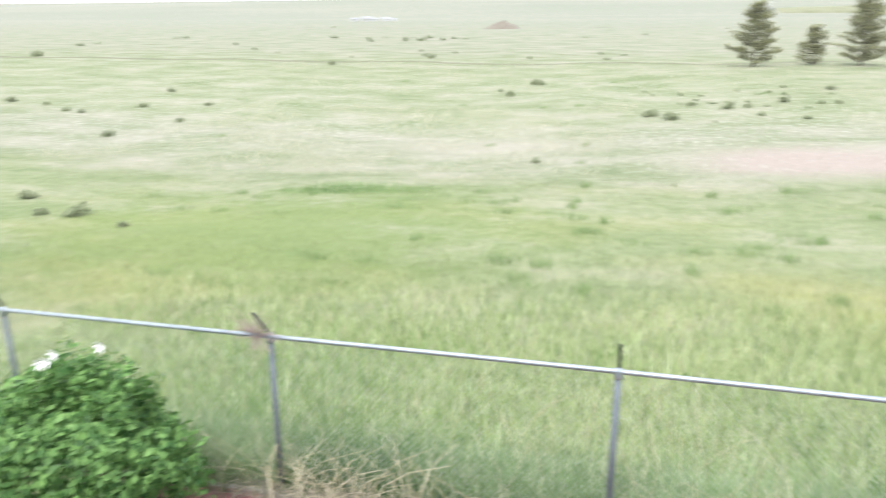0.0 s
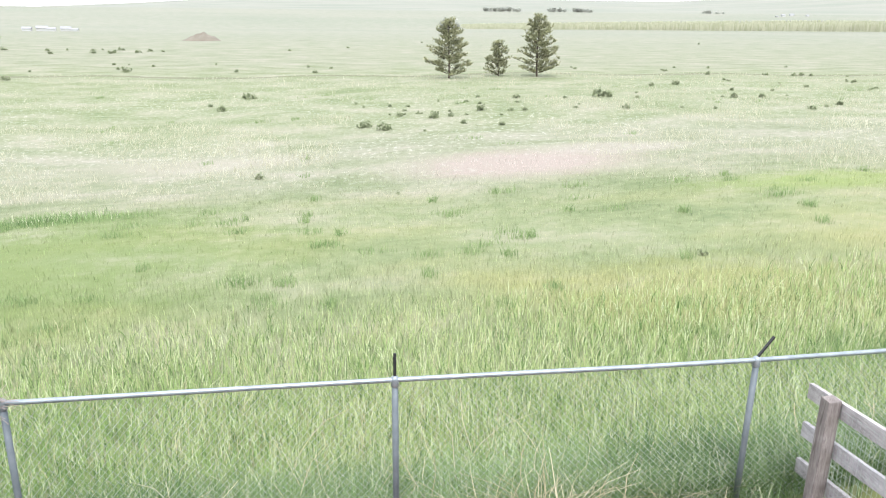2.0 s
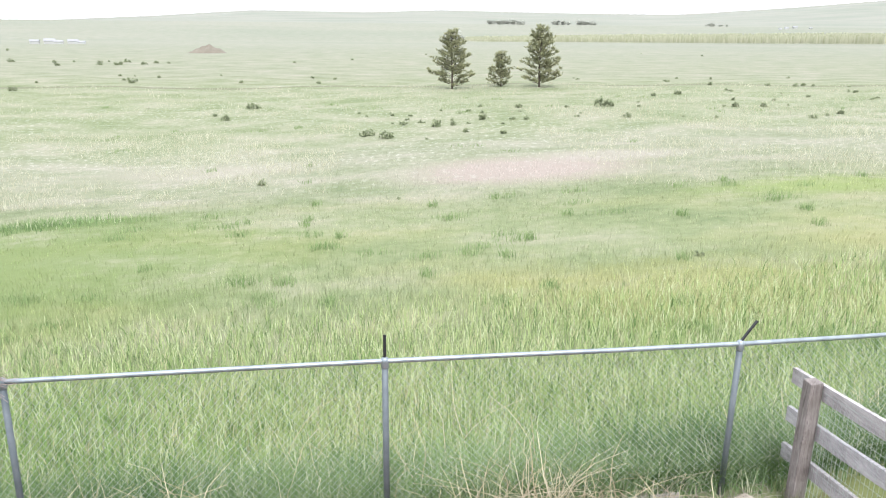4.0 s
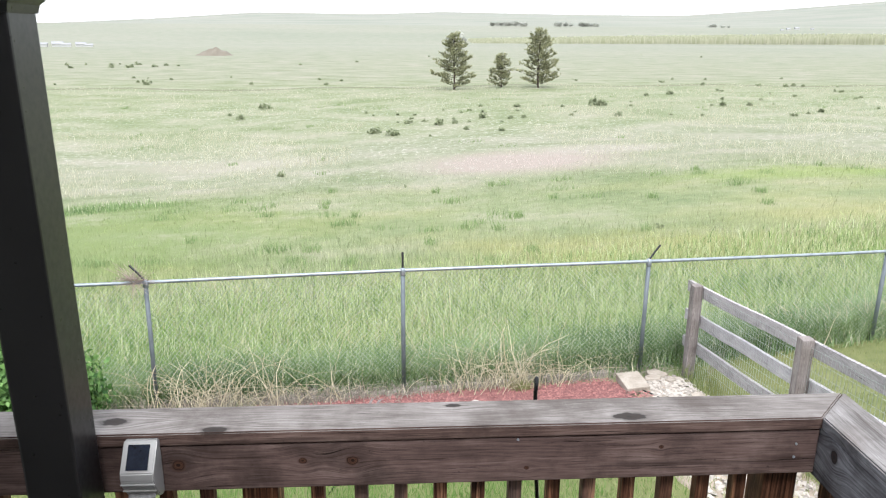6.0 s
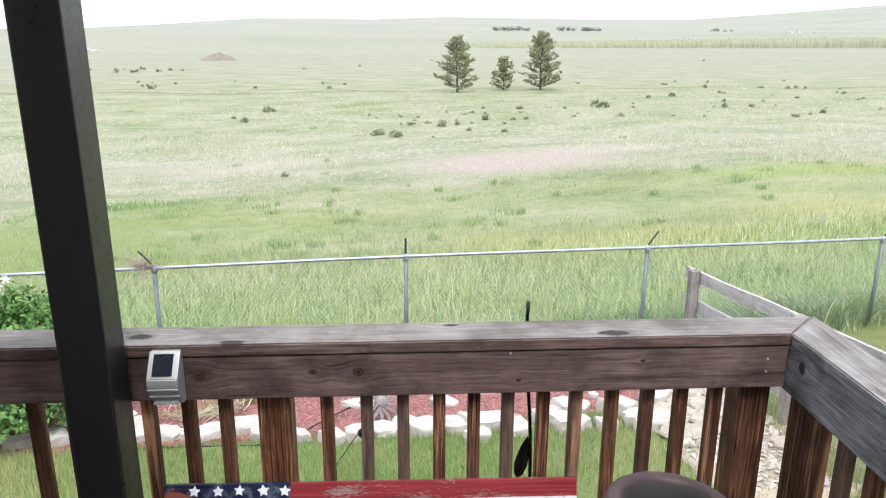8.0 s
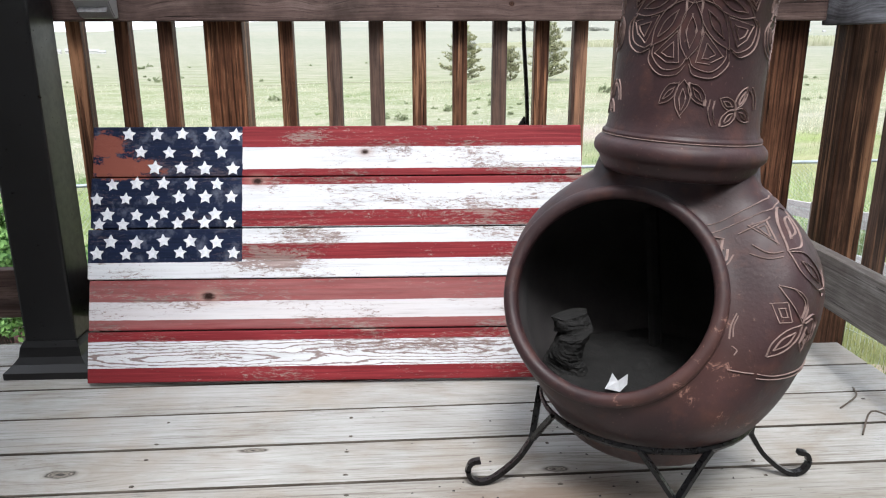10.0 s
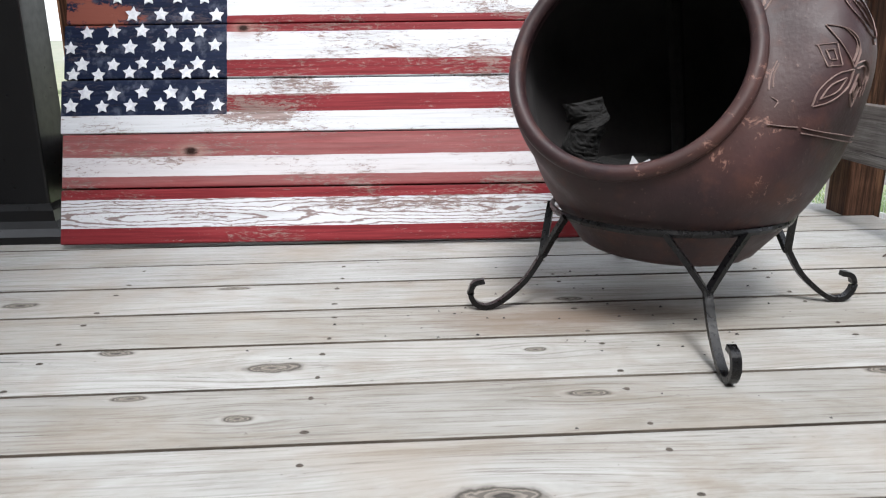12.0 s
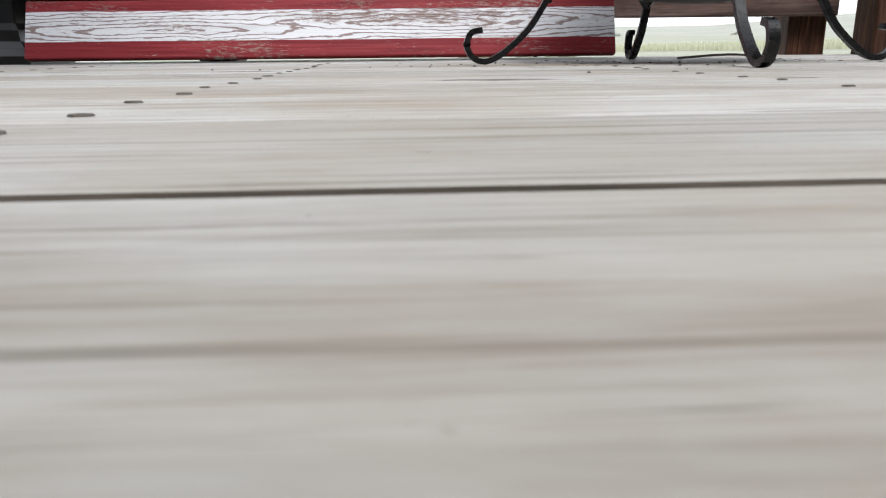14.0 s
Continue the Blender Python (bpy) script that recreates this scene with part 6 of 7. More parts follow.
# ---- plants ----
def blades(n, place, height, width, lean, seed, segs=2, tint=None):
    """Grass blades as bent tapering strips. place(rng, n) gives x, y; height and width: (low, high)."""
    rng = np.random.default_rng(seed)
    x, y = place(rng, n)
    n = len(x)
    z = ground_z(x, y)
    h = rng.uniform(*height, n) if not callable(height) else height(rng, x, y)
    w = rng.uniform(*width, n)
    t, l = rng.uniform(0, 2 * np.pi, n), rng.uniform(*lean, n)
    dx, dy = np.cos(t), np.sin(t)
    f = rng.uniform(-0.9, 0.9, n)
    px, py = np.cos(f), np.sin(f)
    rows = []
    for k in range(segs + 1):
        s = k / segs
        wk = w * (1 - s) ** 0.7 if k < segs else w * 0.08
        cx, cy, cz = x + dx * l * h * s * s, y + dy * l * h * s * s, z + h * s * (1 - 0.25 * l * s) - 0.02 * (k == 0)
        rows.append(np.stack([cx - px * wk, cy - py * wk, cz], -1))
        rows.append(np.stack([cx + px * wk, cy + py * wk, cz], -1))
    V = np.stack(rows, 1).reshape(-1, 3)
    m = 2 * (segs + 1)
    base = (np.arange(n) * m)[:, None]
    F = np.concatenate([np.stack([base[:, 0] + 2 * k, base[:, 0] + 2 * k + 1, base[:, 0] + 2 * k + 3, base[:, 0] + 2 * k + 2], -1) for k in range(segs)])
    T = None
    if tint is not None:
        c = tint(rng, x, y)
        T = np.repeat(c, m, 0)
    return V, F, T


def box_place(x0, x1, y0, y1, power=1.0):
    def go(rng, n):
        return rng.uniform(x0, x1, n), y0 + (y1 - y0) * rng.uniform(0, 1, n) ** power
    return go


def value_noise(x, y, s, seed=0):
    """Smooth patches between 0 and 1 on the plan."""
    return 0.5 + 0.25 * (np.sin(x / s * 1.7 + seed) * np.cos(y / s * 1.3 + 2 * seed) + np.sin((x + y) / s * 0.9 + seed * 3) + np.sin((x - 0.6 * y) / s * 2.3 + seed) * 0.5) / 1.25


def field_tint(rng, x, y):
    a = value_noise(x, y, 2.4, 1.0) * 0.6 + value_noise(x, y, 0.8, 4.0) * 0.4 + rng.uniform(-0.35, 0.35, len(x))
    a = np.clip(a + np.interp(y, [7, 9, 12, 15], [-0.25, -0.10, 0.15, 0.3]), 0, 1)[:, None]
    fresh, pale = np.array([0.20, 0.32, 0.095]), np.array([0.50, 0.55, 0.28])
    c = fresh * (1 - a) + pale * a
    lot = rng.uniform(0, 1, len(x))[:, None]
    c = np.where(lot < 0.06, np.array([0.58, 0.52, 0.34]), c)
    c = np.where((lot > 0.06) & (lot < 0.26), np.array([0.075, 0.15, 0.045]), c)
    c = np.where(lot > 0.86, np.array([0.66, 0.70, 0.46]), c)
    return np.concatenate([c, np.full((len(x), 1), 0.8)], 1)


def tall_tint(rng, x, y):
    a = np.clip(value_noise(x, y, 0.9, 2.0) + rng.uniform(-0.3, 0.3, len(x)), 0, 1)[:, None]
    a = a**1.3
    c = np.array([0.045, 0.105, 0.036]) * (1 - a) + np.array([0.33, 0.44, 0.21]) * a
    c = np.where(rng.uniform(0, 1, len(x))[:, None] < 0.10, np.array([0.62, 0.62, 0.45]), c)
    return np.concatenate([c, np.full((len(x), 1), 0.8)], 1)


def along_fence(x0, x1, d0, d1):
    def go(rng, n):
        x = rng.uniform(x0, x1, n)
        return x, np.interp(x, xs_p, ys_p) + d0 + (d1 - d0) * rng.uniform(0, 1, n) ** 1.4
    return go


def fading_from_fence(x0, x1, d0, d1):
    """Dense at the fence, thinning out over the prairie."""
    def go(rng, n):
        x, d = rng.uniform(x0, x1, n), rng.uniform(d0, d1, n)
        keep = rng.uniform(0, 1, n) < np.clip((d1 - d) / (0.8 * d1), 0, 1) ** 1.3
        return x[keep], np.interp(x[keep], xs_p, ys_p) + d[keep]
    return go


def field_place(y0, y1, fade=0.0):
    """Even cover of the part of the prairie in front of the deck."""
    def go(rng, n):
        y = np.sqrt(rng.uniform(y0**2, y1**2, n))
        if fade:
            y = y[rng.uniform(0, 1, n) < np.clip(np.minimum(y - y0, y1 - y) / fade, 0, 1)]
            n = len(y)
        return rng.uniform(-1, 1, n) * (0.95 * y + 3.0) + 0.1 * y, y
    return go


def grass_object(name, packs, mat, label, category="grass"):
    V, F, T, o = [], [], [], 0
    for v, f, t in packs:
        V.append(v)
        F.append(f + o)
        T.append(t if t is not None else np.zeros((len(v), 4)))
        o += len(v)
    return tagged(quads(name, np.concatenate(V), np.concatenate(F), mat, tint=np.concatenate(T)), label, category, kind="stuff")


grass_object("fence_grass", [blades(40000, along_fence(-6.5, 9.5, 0.05, 0.70), (0.18, 0.58), (0.004, 0.009), (0.1, 0.9), 10, 3, tall_tint),
                             blades(9000, along_fence(-11, 12.5, 0.08, 1.2), (0.25, 0.60), (0.003, 0.007), (0.1, 0.7), 18, 3, tall_tint),
                             blades(2600, along_fence(-11, 12.5, -0.14, 0.05), (0.12, 0.42), (0.003, 0.006), (0.2, 0.8), 11, 3, tall_tint)], TALL, "tall green grass growing along the chain link fence", "tall grass")
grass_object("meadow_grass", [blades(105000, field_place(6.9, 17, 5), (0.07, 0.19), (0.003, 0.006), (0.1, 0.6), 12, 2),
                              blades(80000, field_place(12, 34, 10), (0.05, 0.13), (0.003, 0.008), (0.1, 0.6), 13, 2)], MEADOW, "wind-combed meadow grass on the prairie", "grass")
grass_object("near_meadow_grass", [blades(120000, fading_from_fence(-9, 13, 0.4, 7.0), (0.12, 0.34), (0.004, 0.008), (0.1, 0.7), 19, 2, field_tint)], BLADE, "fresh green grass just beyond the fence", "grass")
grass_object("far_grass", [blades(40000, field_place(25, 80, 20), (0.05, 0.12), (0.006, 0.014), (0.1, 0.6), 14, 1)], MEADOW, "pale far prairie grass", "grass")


def clumps(count, spread, y0, y1, seed):
    """Places gathered into small clumps over the near prairie."""
    def go(rng, n):
        r2 = np.random.default_rng(seed)
        cy = np.sqrt(r2.uniform(y0**2, y1**2, count))
        cx = r2.uniform(-1, 1, count) * (0.8 * cy + 2.0) + 0.1 * cy
        k = rng.integers(0, count, n)
        return cx[k] + rng.normal(0, spread, n) * (0.5 + k % 3 * 0.5), cy[k] + rng.normal(0, spread * 0.7, n)
    return go


def seed_heads(x0, x1, y0, y1):
    """Places in loose drifts."""
    def go(rng, n):
        x, y = rng.uniform(x0, x1, n), rng.uniform(y0, y1, n)
        keep = value_noise(x, y, 2.2, 7.0) + value_noise(x, y, 0.7, 3.0) * 0.5 + rng.uniform(-0.25, 0.25, n) > 0.78
        return x[keep], y[keep]
    return go


def straw_tint(rng, x, y):
    a = rng.uniform(0, 1, len(x))[:, None]
    c = np.array([0.40, 0.39, 0.27]) * (1 - a) + np.array([0.62, 0.59, 0.47]) * a
    return np.concatenate([c, np.full((len(x), 1), 0.95)], 1)


def tuft_tint(rng, x, y):
    a = rng.uniform(0, 1, len(x))[:, None]
    c = np.array([0.12, 0.20, 0.075]) * (1 - a) + np.array([0.28, 0.36, 0.16]) * a
    return np.concatenate([c, np.full((len(x), 1), 0.9)], 1)


grass_object("tussocks", [blades(5200, clumps(90, 0.17, 8.6, 24, 3), (0.12, 0.26), (0.004, 0.008), (0.1, 0.7), 20, 2, tuft_tint),
                          blades(1600, clumps(46, 0.3, 24, 60, 4), (0.10, 0.22), (0.008, 0.016), (0.1, 0.7), 21, 1, tuft_tint)], BLADE, "darker green tussocks dotted over the prairie", "grass")
grass_object("dry_seed_grass", [blades(15000, seed_heads(-27, -2, 26, 46), (0.16, 0.36), (0.006, 0.012), (0.1, 0.7), 22, 1, straw_tint),
                                blades(15000, seed_heads(8, 36, 23, 52), (0.16, 0.36), (0.006, 0.012), (0.1, 0.7), 23, 1, straw_tint),
                                blades(9000, seed_heads(-40, 50, 52, 76), (0.15, 0.32), (0.010, 0.018), (0.1, 0.7), 24, 1, straw_tint)], BLADE, "drifts of pale dry seed heads on the prairie", "grass")


def lawn_tint(rng, x, y):
    a = np.clip(value_noise(x, y, 0.6, 5.0) + rng.uniform(-0.3, 0.3, len(x)), 0, 1)[:, None]
    c = np.array([0.11, 0.155, 0.045]) * (1 - a) + np.array([0.36, 0.33, 0.16]) * a
    return np.concatenate([c, np.full((len(x), 1), 0.85)], 1)


def clumpy_place(x0, x1, y0, y1):
    def go(rng, n):
        x, y = rng.uniform(x0, x1, n * 2), rng.uniform(y0, y1, n * 2)
        keep = value_noise(x, y, 2.2, 9.0) + 0.6 * value_noise(x, y, 6.0, 2.0) > rng.uniform(0.1, 1.1, n * 2)
        return x[keep], y[keep]
    return go


def yard_height(rng, x, y):
    return rng.uniform(0.04, 0.12, len(x)) + 0.16 * np.clip(value_noise(x, y, 2.2, 9.0) - 0.35, 0, 1)


def yard_tint(rng, x, y):
    a = np.clip(0.25 + 0.9 * (value_noise(x, y, 1.7, 5.0) - 0.4) + rng.uniform(-0.35, 0.45, len(x)), 0, 1)[:, None]
    c = np.array([0.075, 0.19, 0.028]) * (1 - a) + np.array([0.46, 0.43, 0.22]) * a
    return np.concatenate([c, np.full((len(x), 1), 0.85)], 1)


grass_object("lawn_blades", [blades(46000, box_place(4.02, 11, 1.5, 7.5), (0.03, 0.10), (0.003, 0.006), (0.1, 0.8), 15, 1, lawn_tint),
                             blades(70000, clumpy_place(-5, 3.9, 0.15, 4.8), yard_height, (0.003, 0.0065), (0.1, 0.8), 16, 1, yard_tint),
                             blades(1500, box_place(3.75, 4.12, 1.0, 6.6), (0.1, 0.35), (0.003, 0.005), (0.1, 0.8), 17, 2, lawn_tint)], BLADE, "short yellow-green lawn grass", "grass")


def weeds(name, cx, cy, rx, ry, n, hmax, seed, label, long=False, mat=STRAW, thick=(0.003, 0.007)):
    """A tangle of dry bent stalks."""
    rng = random.Random(seed)
    bm = bmesh.new()
    for _ in range(n):
        x, y = cx + rng.gauss(0, rx), min(cy + rng.gauss(0, ry), 8.4)
        z = gz(x, y) + 0.03
        h, a, l = rng.uniform(0.25, 1.0) * hmax, rng.uniform(0, 6.28), rng.uniform(0.2, 1.5 if not long else 0.8)
        pts = [Vector((x + math.cos(a) * l * h * s * s + 0.05 * h * math.sin(5 * s + a), y + math.sin(a) * 0.5 * l * h * s * s, z + h * (s - 0.35 * l * s * s))) for s in (0, 0.25, 0.5, 0.75, 1.0)]
        sweep_fast(bm, pts, rng.uniform(*thick))
    return tagged(part(name, bm, mat), label, "dry weeds")


def sweep_fast(bm, pts, r):
    rings = []
    for i, p in enumerate(pts):
        k = r * (1 - 0.6 * i / (len(pts) - 1))
        rings.append([bm.verts.new(p + Vector((k * math.cos(t), k * 0.5, k * math.sin(t)))) for t in (0.5, 2.6, 4.7)])
    for a, c in zip(rings, rings[1:]):
        for j in range(3):
            bm.faces.new((a[j], a[(j + 1) % 3], c[(j + 1) % 3], c[j]))


def weed_ring():
    """Long dry stalks blown into a loose ring over the mulch."""
    rng = random.Random(52)
    bm = bmesh.new()
    for _ in range(60):
        cx, cy, r = -2.05 + rng.gauss(0, 0.06), 5.72 + rng.gauss(0, 0.05), rng.uniform(0.28, 0.46)
        a0, span = rng.uniform(2.2, 6.2), rng.uniform(0.8, 2.0)
        pts = []
        for k in range(6):
            a = a0 + span * k / 5
            px, py = cx + r * 1.15 * math.cos(a), cy + r * 0.72 * math.sin(a)
            pts.append(Vector((px, py, gz(px, py) + 0.06 + 0.03 * rng.random() + 0.10 * math.sin(math.pi * k / 5))))
        sweep_fast(bm, pts, rng.uniform(0.004, 0.008))
    return tagged(part("dry_weeds", bm, STRAW), "loose ring of blown straw stalks on the mulch", "dry weeds")


weeds("dry_weeds", -1.95, 6.36, 0.55, 0.13, 150, 1.05, 31, "tangle of bent straw-coloured weed stalks at the fence")
weeds("dry_weeds", -0.9, 6.50, 0.5, 0.1, 70, 0.5, 32, "low mat of dry weeds under the fence")
weeds("dry_weeds", 1.55, 6.46, 0.36, 0.1, 130, 1.0, 33, "dry leaning straw stalks at the fence")
weeds("dry_weeds", 2.3, 6.65, 0.5, 0.1, 45, 0.6, 34, "dry curled weeds by the fence")
weeds("dry_weeds", -3.6, 6.5, 0.7, 0.15, 60, 0.8, 35, "tangle of dry weeds beside the bush")
weeds("weed_litter", -1.6, 6.52, 1.1, 0.13, 2000, 0.27, 41, "grey-tan mat of fallen weed stalks under the fence", False, LITTER, (0.003, 0.007))
weeds("weed_litter", 1.9, 6.62, 0.9, 0.10, 800, 0.22, 42, "grey-tan mat of fallen weed stalks under the fence", False, LITTER, (0.003, 0.007))
weed_ring()
weeds("dry_weeds", 0.6, 7.2, 1.0, 0.3, 40, 1.15, 36, "tall thin dry stalks behind the fence", True)
weeds("dry_weeds", 7.6, 7.62, 1.6, 0.16, 700, 0.6, 37, "pale feathery dry grass beyond the fence", True, STRAW, (0.005, 0.010))
for i, (x, y) in enumerate([(-2.0, 5.67), (-1.6, 6.02), (1.76, 6.36)]):
    rngp = np.random.default_rng(50 + i)
    v, f, t = blades(140, lambda rng, n, x=x, y=y: (x + rng.normal(0, 0.07, n), y + rng.normal(0, 0.05, n)), (0.12, 0.3), (0.002, 0.005), (0.3, 1.2), 60 + i, 3, lawn_tint)
    tagged(quads("grass_tuft", v, f, BLADE, tint=t), "small green grass tuft in the mulch", "grass tuft", "tufts in the mulch")


def leaf_bush(name, c, radii, n, size, mat, label, seed, category="bush"):
    """A shrub: stems and many single folded leaves gathered in clumps over an uneven mound."""
    rng = np.random.default_rng(seed)
    bush = thing(name, label, category)
    bm = bmesh.new()
    for _ in range(22):
        a, e = rng.uniform(0, 6.28), rng.uniform(0.3, 1.0)
        tip = Vector((c[0] + radii[0] * 0.8 * math.cos(a) * e, c[1] + radii[1] * 0.8 * math.sin(a) * e, c[2] + radii[2] * rng.uniform(0.9, 1.7)))
        b0 = Vector((c[0] + rng.normal(0, 0.1), c[1] + rng.normal(0, 0.1), c[2]))
        sweep_fast(bm, [b0, b0.lerp(tip, 0.5) + Vector((0, 0, 0.1)), tip], 0.012)
    part("stems", bm, TRUNK, bush)
    V, F = [], []
    o = Vector((seed, 2.0, 0))
    while len(F) < n * 2:
        d = Vector(rng.normal(size=3)).normalized()
        if d.z < -0.35:
            continue
        lump = 1 + 0.32 * noise.noise(d * 2.2 + o) + 0.2 * noise.noise(d * 5.5 + o)
        k = lump * (rng.uniform(0.72, 1.0) if rng.random() < 0.85 else rng.uniform(0.4, 0.8))
        p = Vector((c[0] + d.x * radii[0] * k, c[1] + d.y * radii[1] * k, c[2] + radii[2] * (0.75 + d.z * k)))
        out = (d + Vector(rng.normal(size=3)) * 0.55 + Vector((0, 0, 0.2))).normalized()
        along = out.cross(Vector(rng.normal(size=3))).normalized()
        along = (along + Vector((0, 0, -0.5))).normalized()
        side_l = along.cross(out).normalized()
        s = size * rng.uniform(0.6, 1.25)
        i = len(V)
        V += [p - along * s * 0.5, p - side_l * s * 0.3 + out * s * 0.1, p + along * s * 0.55, p + side_l * s * 0.3 + out * s * 0.1]
        F += [(i, i + 1, i + 2), (i, i + 2, i + 3)]
    quads("foliage", [tuple(v) for v in V], F, mat, bush)
    return bush


leaf_bush("leafy_bush", (-4.02, 5.45, gz(-4.02, 5.45)), (1.02, 0.85, 0.94), 14000, 0.075, HERB, "dense green leafy bush with a few white blossoms", 3)
WHITE = plain("white_petal", (0.7, 0.7, 0.68), (0.85, 0.85, 0.84), 60, 0.7)
for x, y, z in ((-3.90, 5.2, -0.53), (-3.83, 5.2, -0.50), (-3.74, 5.2, -0.42), (-3.28, 5.2, -0.29)):
    bm = bmesh.new()
    for k in range(6):
        a = k * math.pi / 3
        sweep_fast(bm, [Vector((x, y, z)), Vector((x + 0.03 * math.cos(a), y - 0.01, z + 0.03 * math.sin(a))), Vector((x + 0.05 * math.cos(a), y - 0.02, z + 0.05 * math.sin(a)))], 0.018)
    tagged(part("blossom", bm, WHITE), "white blossom on the leafy bush", "flower", "blossoms on the bush")


def pine(name, x, y, h, w, seed):
    """A dense young pine: trunk, whorls of rising limbs down to the ground, each ending in needle tufts."""
    rng = random.Random(seed)
    z0 = gz(x, y)
    tree = thing(name, "olive green young pine tree standing alone on the prairie", "pine tree", group="pines on the prairie")
    bm = bmesh.new()
    trunk = [Vector((x + 0.04 * h * 0.2 * math.sin(s * 5 + seed), y, z0 + h * s)) for s in (0, 0.2, 0.4, 0.6, 0.8, 0.96)]
    sweep(bm, trunk, 0.018 * h, n=8, taper=lambda t: 1 - 0.85 * t)
    V, F = [], []
    levels = int(2.2 * h + 4)
    for li in range(levels):
        s = 0.06 + 0.90 * li / (levels - 1)
        env = w * 0.52 * min(1.0, (s + 0.42) / 0.6) * (1.05 - s) ** 0.50
        for b in range(8):
            a = 2.4 * (8 * li + b) + rng.uniform(-0.4, 0.4)
            if rng.random() < 0.14:
                continue
            ln = env * rng.uniform(0.5, 1.2)
            base = Vector((x, y, z0 + h * s + rng.uniform(-0.15, 0.1)))
            tip = base + Vector((math.cos(a) * ln, math.sin(a) * ln, ln * rng.uniform(0.12, 0.5)))
            sweep_fast(bm, [base, base.lerp(tip, 0.5) - Vector((0, 0, 0.06 * ln)), tip], 0.02)
            for t in range(int(4 + ln * 5)):
                f = 1.02 - 0.75 * rng.random() ** 1.5
                c = base.lerp(tip, f) + Vector((rng.gauss(0, 0.10), rng.gauss(0, 0.10), rng.gauss(0.02, 0.06)))
                for q in range(9):
                    d = (Vector((rng.gauss(0, 1), rng.gauss(0, 1), rng.gauss(0.8, 0.7))).normalized() + Vector((math.cos(a) * 0.4, math.sin(a) * 0.4, 0.35))) * rng.uniform(0.13, 0.28) * (0.5 + 0.09 * h)
                    sd = d.cross(Vector((rng.gauss(0, 1), rng.gauss(0, 1), rng.gauss(0, 1)))).normalized() * 0.034
                    i = len(V)
                    V += [tuple(c - sd), tuple(c + sd), tuple(c + d)]
                    F += [(i, i + 1, i + 2)]
    part("trunk", bm, TRUNK, tree)
    quads("crown", V, F, NEEDLE, tree)
    return tree


pine("pine_tree", 5.6, 70.0, 5.1, 3.9, 1)
pine("pine_tree", 10.3, 71.0, 3.1, 2.5, 2)
pine("pine_tree", 13.65, 69.5, 5.3, 3.8, 3)


def shrub_field(name, spots, label, seed):
    rng = np.random.default_rng(seed)
    V, F = [], []
    for x, y, s in spots:
        z = gz(x, y)
        lobes = [(x + s * rng.normal(0, 0.34), y + s * rng.normal(0, 0.34), s * rng.uniform(0.4, 0.75)) for _ in range(4)]
        for _ in range(130):
            lx, ly, lr = lobes[rng.integers(0, 4)]
            d = rng.normal(size=3)
            d /= np.linalg.norm(d)
            d[2] = abs(d[2])
            p = np.array((lx, ly, z)) + d * lr * (1.0, 1.0, 1.5) * rng.uniform(0.4, 1.0)
            e = rng.normal(size=(2, 3)) * s * 0.10
            i = len(V)
            V += [p - e[0], p + e[1], p + e[0] + (0, 0, s * 0.12), p - e[1] + (0, 0, s * 0.06)]
            F += [(i, i + 1, i + 2, i + 3)]
    return tagged(quads(name, V, F, SAGE), label, "shrubs", kind="stuff")


_s = np.random.default_rng(77)
# x, y, half width
spots = [(-1.2, 41.7, 0.45), (0.1, 40.4, 0.49), (0.8, 45.9, 0.31), (2.7, 44.5, 0.48), (3.8, 44.9, 0.24), (4.2, 41.3, 0.25), (5.9, 46.9, 0.43), (6.1, 40.0, 0.28), (7.5, 45.7, 0.21), (8.3, 45.5, 0.25), (6.4, 53.6, 0.21), (8.9, 52.1, 0.36), (11.9, 50.3, 0.2),
         (14.0, 43.9, 0.28), (14.3, 50.2, 0.64), (24.0, 51.7, 0.35), (26.2, 51.6, 0.31), (23.3, 60.3, 0.39), (20.9, 59.4, 0.34), (-10.7, 50.9, 0.44), (-12.1, 53.6, 0.25), (-10.4, 57.7, 0.54), (-4.6, 28.7, 0.22), (0.5, 24.3, 0.09), (6.6, 15.1, 0.13), (28.7, 46.6, 0.33)]
spots += [(-37.7, 49.9, 0.39), (-34.2, 42.4, 0.38), (-28.0, 38.2, 0.29), (-28.1, 32.4, 0.36), (-45.3, 42.5, 0.43), (-37.8, 39.6, 0.3), (-36.3, 39.4, 0.29), (-41.7, 41.8, 0.27), (-29.8, 43.6, 0.28), (-19.5, 19.3, 0.32), (-17.3, 17.6, 0.25), (-16.2, 17.9, 0.37), (-13.9, 17.0, 0.19), (-78.7, 77.3, 0.94)]
spots += [(40.3, 73.4, 0.38), (31.5, 73.3, 0.31), (-34.2, 71.3, 0.43), (-15.9, 81.9, 0.32), (-26.7, 80.5, 0.52)]
spots += [(float(_s.normal(5.0, 4.0)), float(_s.normal(47, 5)), float(_s.uniform(0.10, 0.2))) for _ in range(22)]
spots += [(float(_s.uniform(16, 42)), float(_s.uniform(44, 70)), float(_s.uniform(0.12, 0.26))) for _ in range(22)]
spots += [(float(_s.uniform(-60, 70)), float(_s.uniform(72, 95)), float(_s.uniform(0.15, 0.34))) for _ in range(24)]
spots += [(float(_s.normal(-46, 6)), float(_s.uniform(118, 135)), float(_s.uniform(0.3, 0.6))) for _ in range(14)]
spots += [(float(_s.uniform(-120, 150)), float(_s.uniform(95, 230)), float(_s.uniform(0.25, 0.55))) for _ in range(12)]
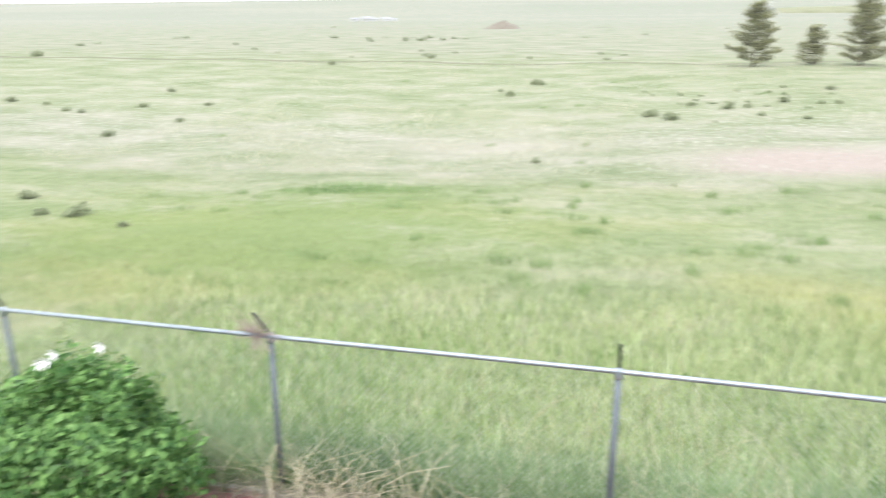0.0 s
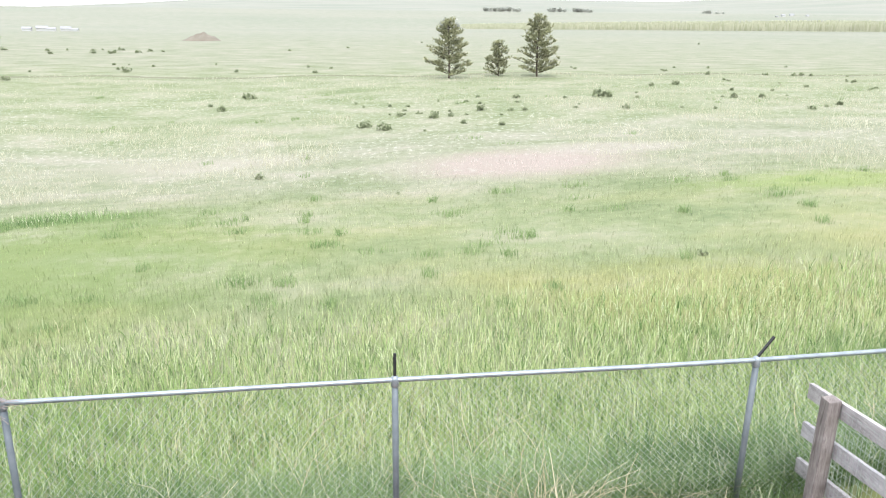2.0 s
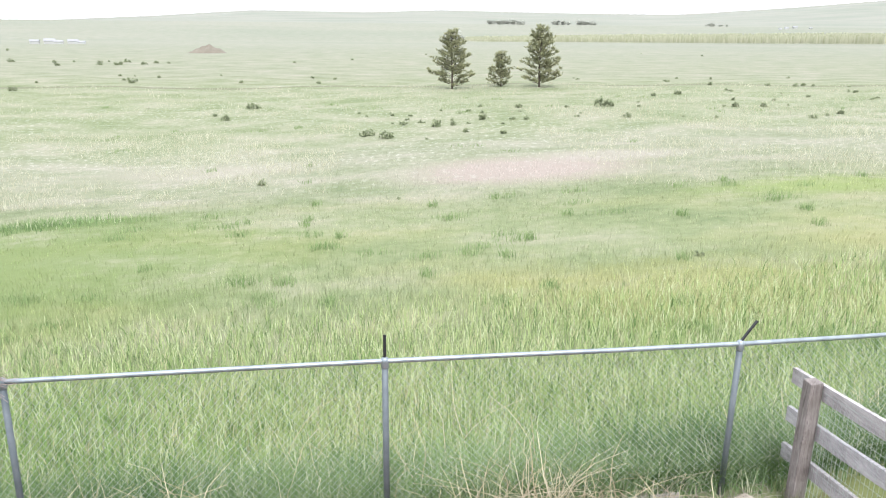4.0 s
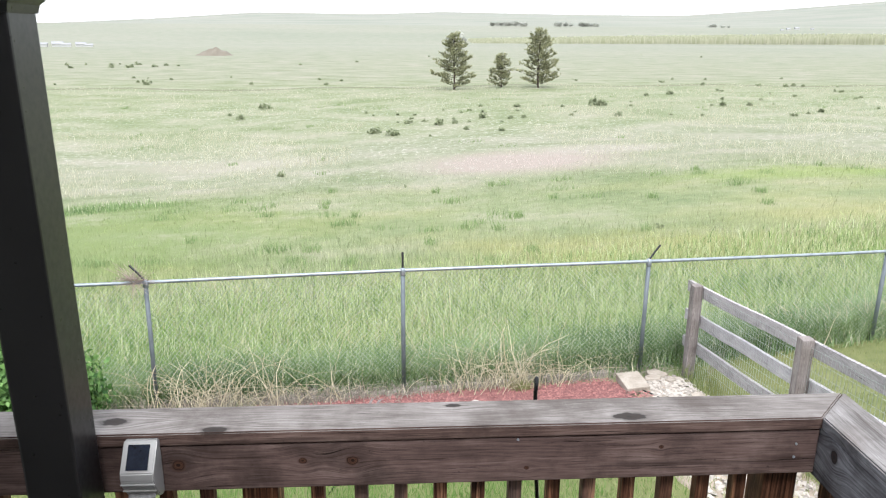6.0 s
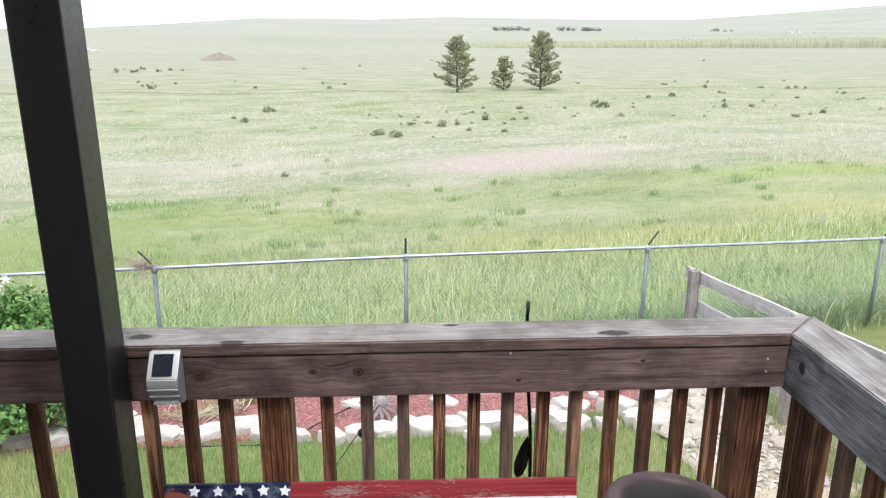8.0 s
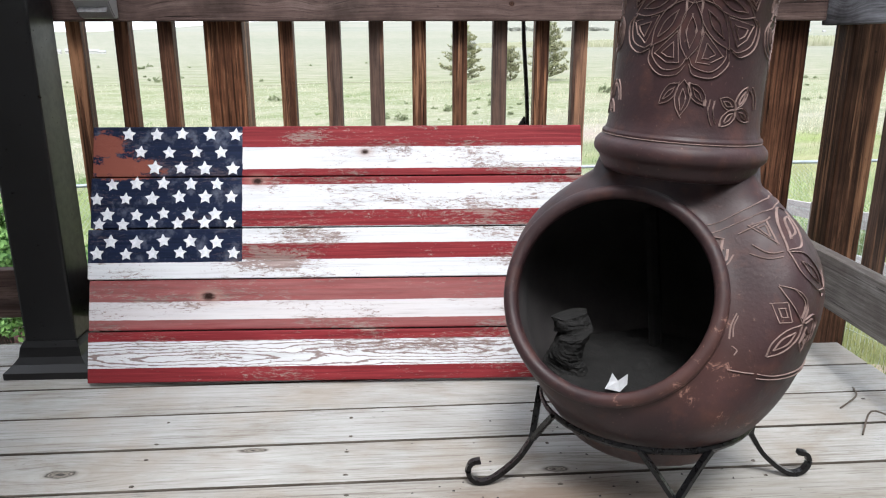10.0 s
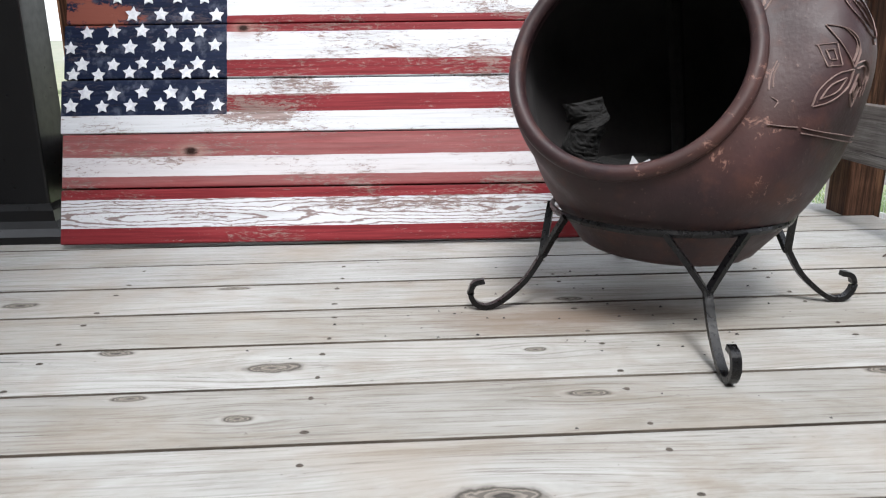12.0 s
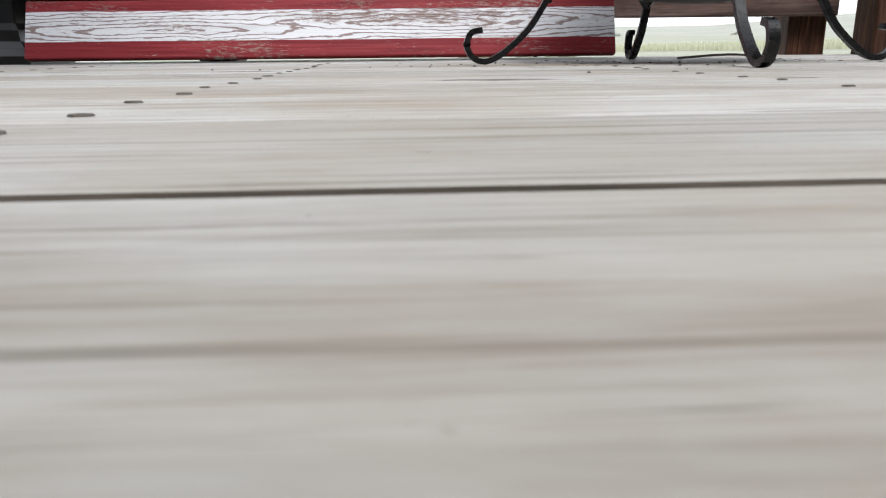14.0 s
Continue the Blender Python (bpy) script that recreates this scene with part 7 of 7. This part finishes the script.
shrub_field("sage_shrubs", spots, "scattered grey-green sage shrubs on the prairie", 5)

# darker lush grass patches
grass_object("lush_grass", [blades(650, lambda rng, n: (rng.normal(-9.6, 0.9, n), rng.normal(22.6, 0.4, n)), (0.12, 0.3), (0.006, 0.012), (0.1, 0.6), 91, 2, tall_tint),
                            blades(260, lambda rng, n: (rng.normal(6.6, 0.6, n), rng.normal(9.8, 0.35, n)), (0.2, 0.4), (0.005, 0.01), (0.1, 0.6), 92, 2, tall_tint)], BLADE, "patches of lush dark green grass on the prairie", "grass")

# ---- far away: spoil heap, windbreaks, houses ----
# tree-row leaves painted much paler than foliage, standing in for haze
HAZED_GREEN = leaf_mat("hazed_tree_green", (0.40, 0.41, 0.36), (0.56, 0.57, 0.50), 0.8, lift=3.0, through_light=0.5)
MOUND = plain("brown_earth", (0.13, 0.115, 0.09), (0.21, 0.185, 0.15), 0.6, 0.95)
bm = bmesh.new()
heap_rows = [[bm.verts.new((5.4 * u, 3.0 * v, 2.1 * max(0.0, (1 - u * u) * (1 - v * v)) ** 1.3 * (1.0 + 0.5 * noise.noise(Vector((3.6 * u, 1.6 * v, 3.1)))) - 0.3)) for u in np.linspace(-1, 1, 25)] for v in np.linspace(-1, 1, 11)]
for r0, r1 in zip(heap_rows, heap_rows[1:]):
    for k in range(24):
        bm.faces.new((r0[k], r0[k + 1], r1[k + 1], r1[k]))
heap = tagged(part("earth_mound", bm, MOUND), "low brown heap of earth far out on the prairie", "earth heap")
heap.matrix_basis = pose(-47, 197, gz(-47, 197) + 0.1)


def windbreak(x0, x1, y, h, n, seed):
    rng = np.random.default_rng(seed)
    V, F = [], []
    for _ in range(n):
        cx, cy = rng.uniform(x0, x1), y + rng.normal(0, 3)
        s = h * rng.uniform(0.6, 1.1)
        for _ in range(60):
            d = rng.normal(size=3)
            d /= np.linalg.norm(d)
            p = np.array((cx, cy, gz(cx, cy) + s * 0.5)) + d * (s * 0.55, s * 0.5, s * 0.5) * rng.uniform(0.5, 1)
            e = rng.normal(size=(3, 3)) * s * 0.16
            i = len(V)
            V += list(p + e)
            F += [(i, i + 1, i + 2)]
    return tagged(quads("tree_row", V, F, HAZED_GREEN), "far row of trees on the plain, paled by painted haze", "tree row", kind="stuff")


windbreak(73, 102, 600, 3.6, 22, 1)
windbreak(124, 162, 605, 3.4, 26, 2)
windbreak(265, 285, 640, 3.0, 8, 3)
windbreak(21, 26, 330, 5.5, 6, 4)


def crop_strip():
    """A tall pale-green crop strip far out, as many upright leaves."""
    rng = np.random.default_rng(6)
    n = 9000
    x = rng.uniform(40, 330, n)
    y = 405 + 0.03 * x + rng.uniform(0, 26, n)
    z = ground_z(x, y)
    h, w = rng.uniform(2.4, 5.0, n) * np.interp(x, [40, 120, 250], [0.25, 0.6, 1.0]), rng.uniform(0.3, 0.9, n)
    V = np.stack([np.stack([x - w, y, z], -1), np.stack([x + w, y, z], -1), np.stack([x + w * 0.5, y, z + h], -1), np.stack([x - w * 0.5, y, z + h], -1)], 1).reshape(-1, 3)
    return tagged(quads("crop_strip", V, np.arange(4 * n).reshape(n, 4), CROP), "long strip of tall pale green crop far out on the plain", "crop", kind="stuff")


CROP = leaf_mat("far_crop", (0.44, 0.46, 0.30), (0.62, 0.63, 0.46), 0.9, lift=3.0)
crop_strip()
WHITE_WALL = plain("white_far_wall", (0.38, 0.38, 0.37), (0.50, 0.50, 0.49), 0.3, 0.8)
ROOF = plain("grey_far_roof", (0.25, 0.25, 0.26), (0.36, 0.36, 0.37), 0.3, 0.8)


def far_house(x, y, s):
    h = thing("far_house", "small pale farmhouse far off on the slope", "house", pose(x, y, gz(x, y), 0, 0, 12), group="far houses")
    block("wall", WHITE_WALL, h, -s, s, -s * 0.5, s * 0.5, -1.0, s * 0.55, 0.0)
    bm = bmesh.new()
    v = [bm.verts.new(p) for p in ((-s * 1.1, -s * 0.62, s * 0.55), (s * 1.1, -s * 0.62, s * 0.55), (s * 1.1, s * 0.62, s * 0.55), (-s * 1.1, s * 0.62, s * 0.55), (-s * 1.1, 0, s), (s * 1.1, 0, s))]
    for f in ((0, 1, 5, 4), (2, 3, 4, 5), (0, 4, 3), (1, 2, 5), (3, 2, 1, 0)):
        bm.faces.new([v[i] for i in f])
    part("roof", bm, ROOF, h)


for x, y, s in ((300, 570, 1.6), (312, 580, 1.8), (322, 575, 1.3), (290, 560, 1.2), (-130, 286, 1.5), (-126, 289, 1.8), (-121.5, 286, 1.4), (-118, 290, 1.7), (-113, 285, 1.2)):
    far_house(x, y, s)
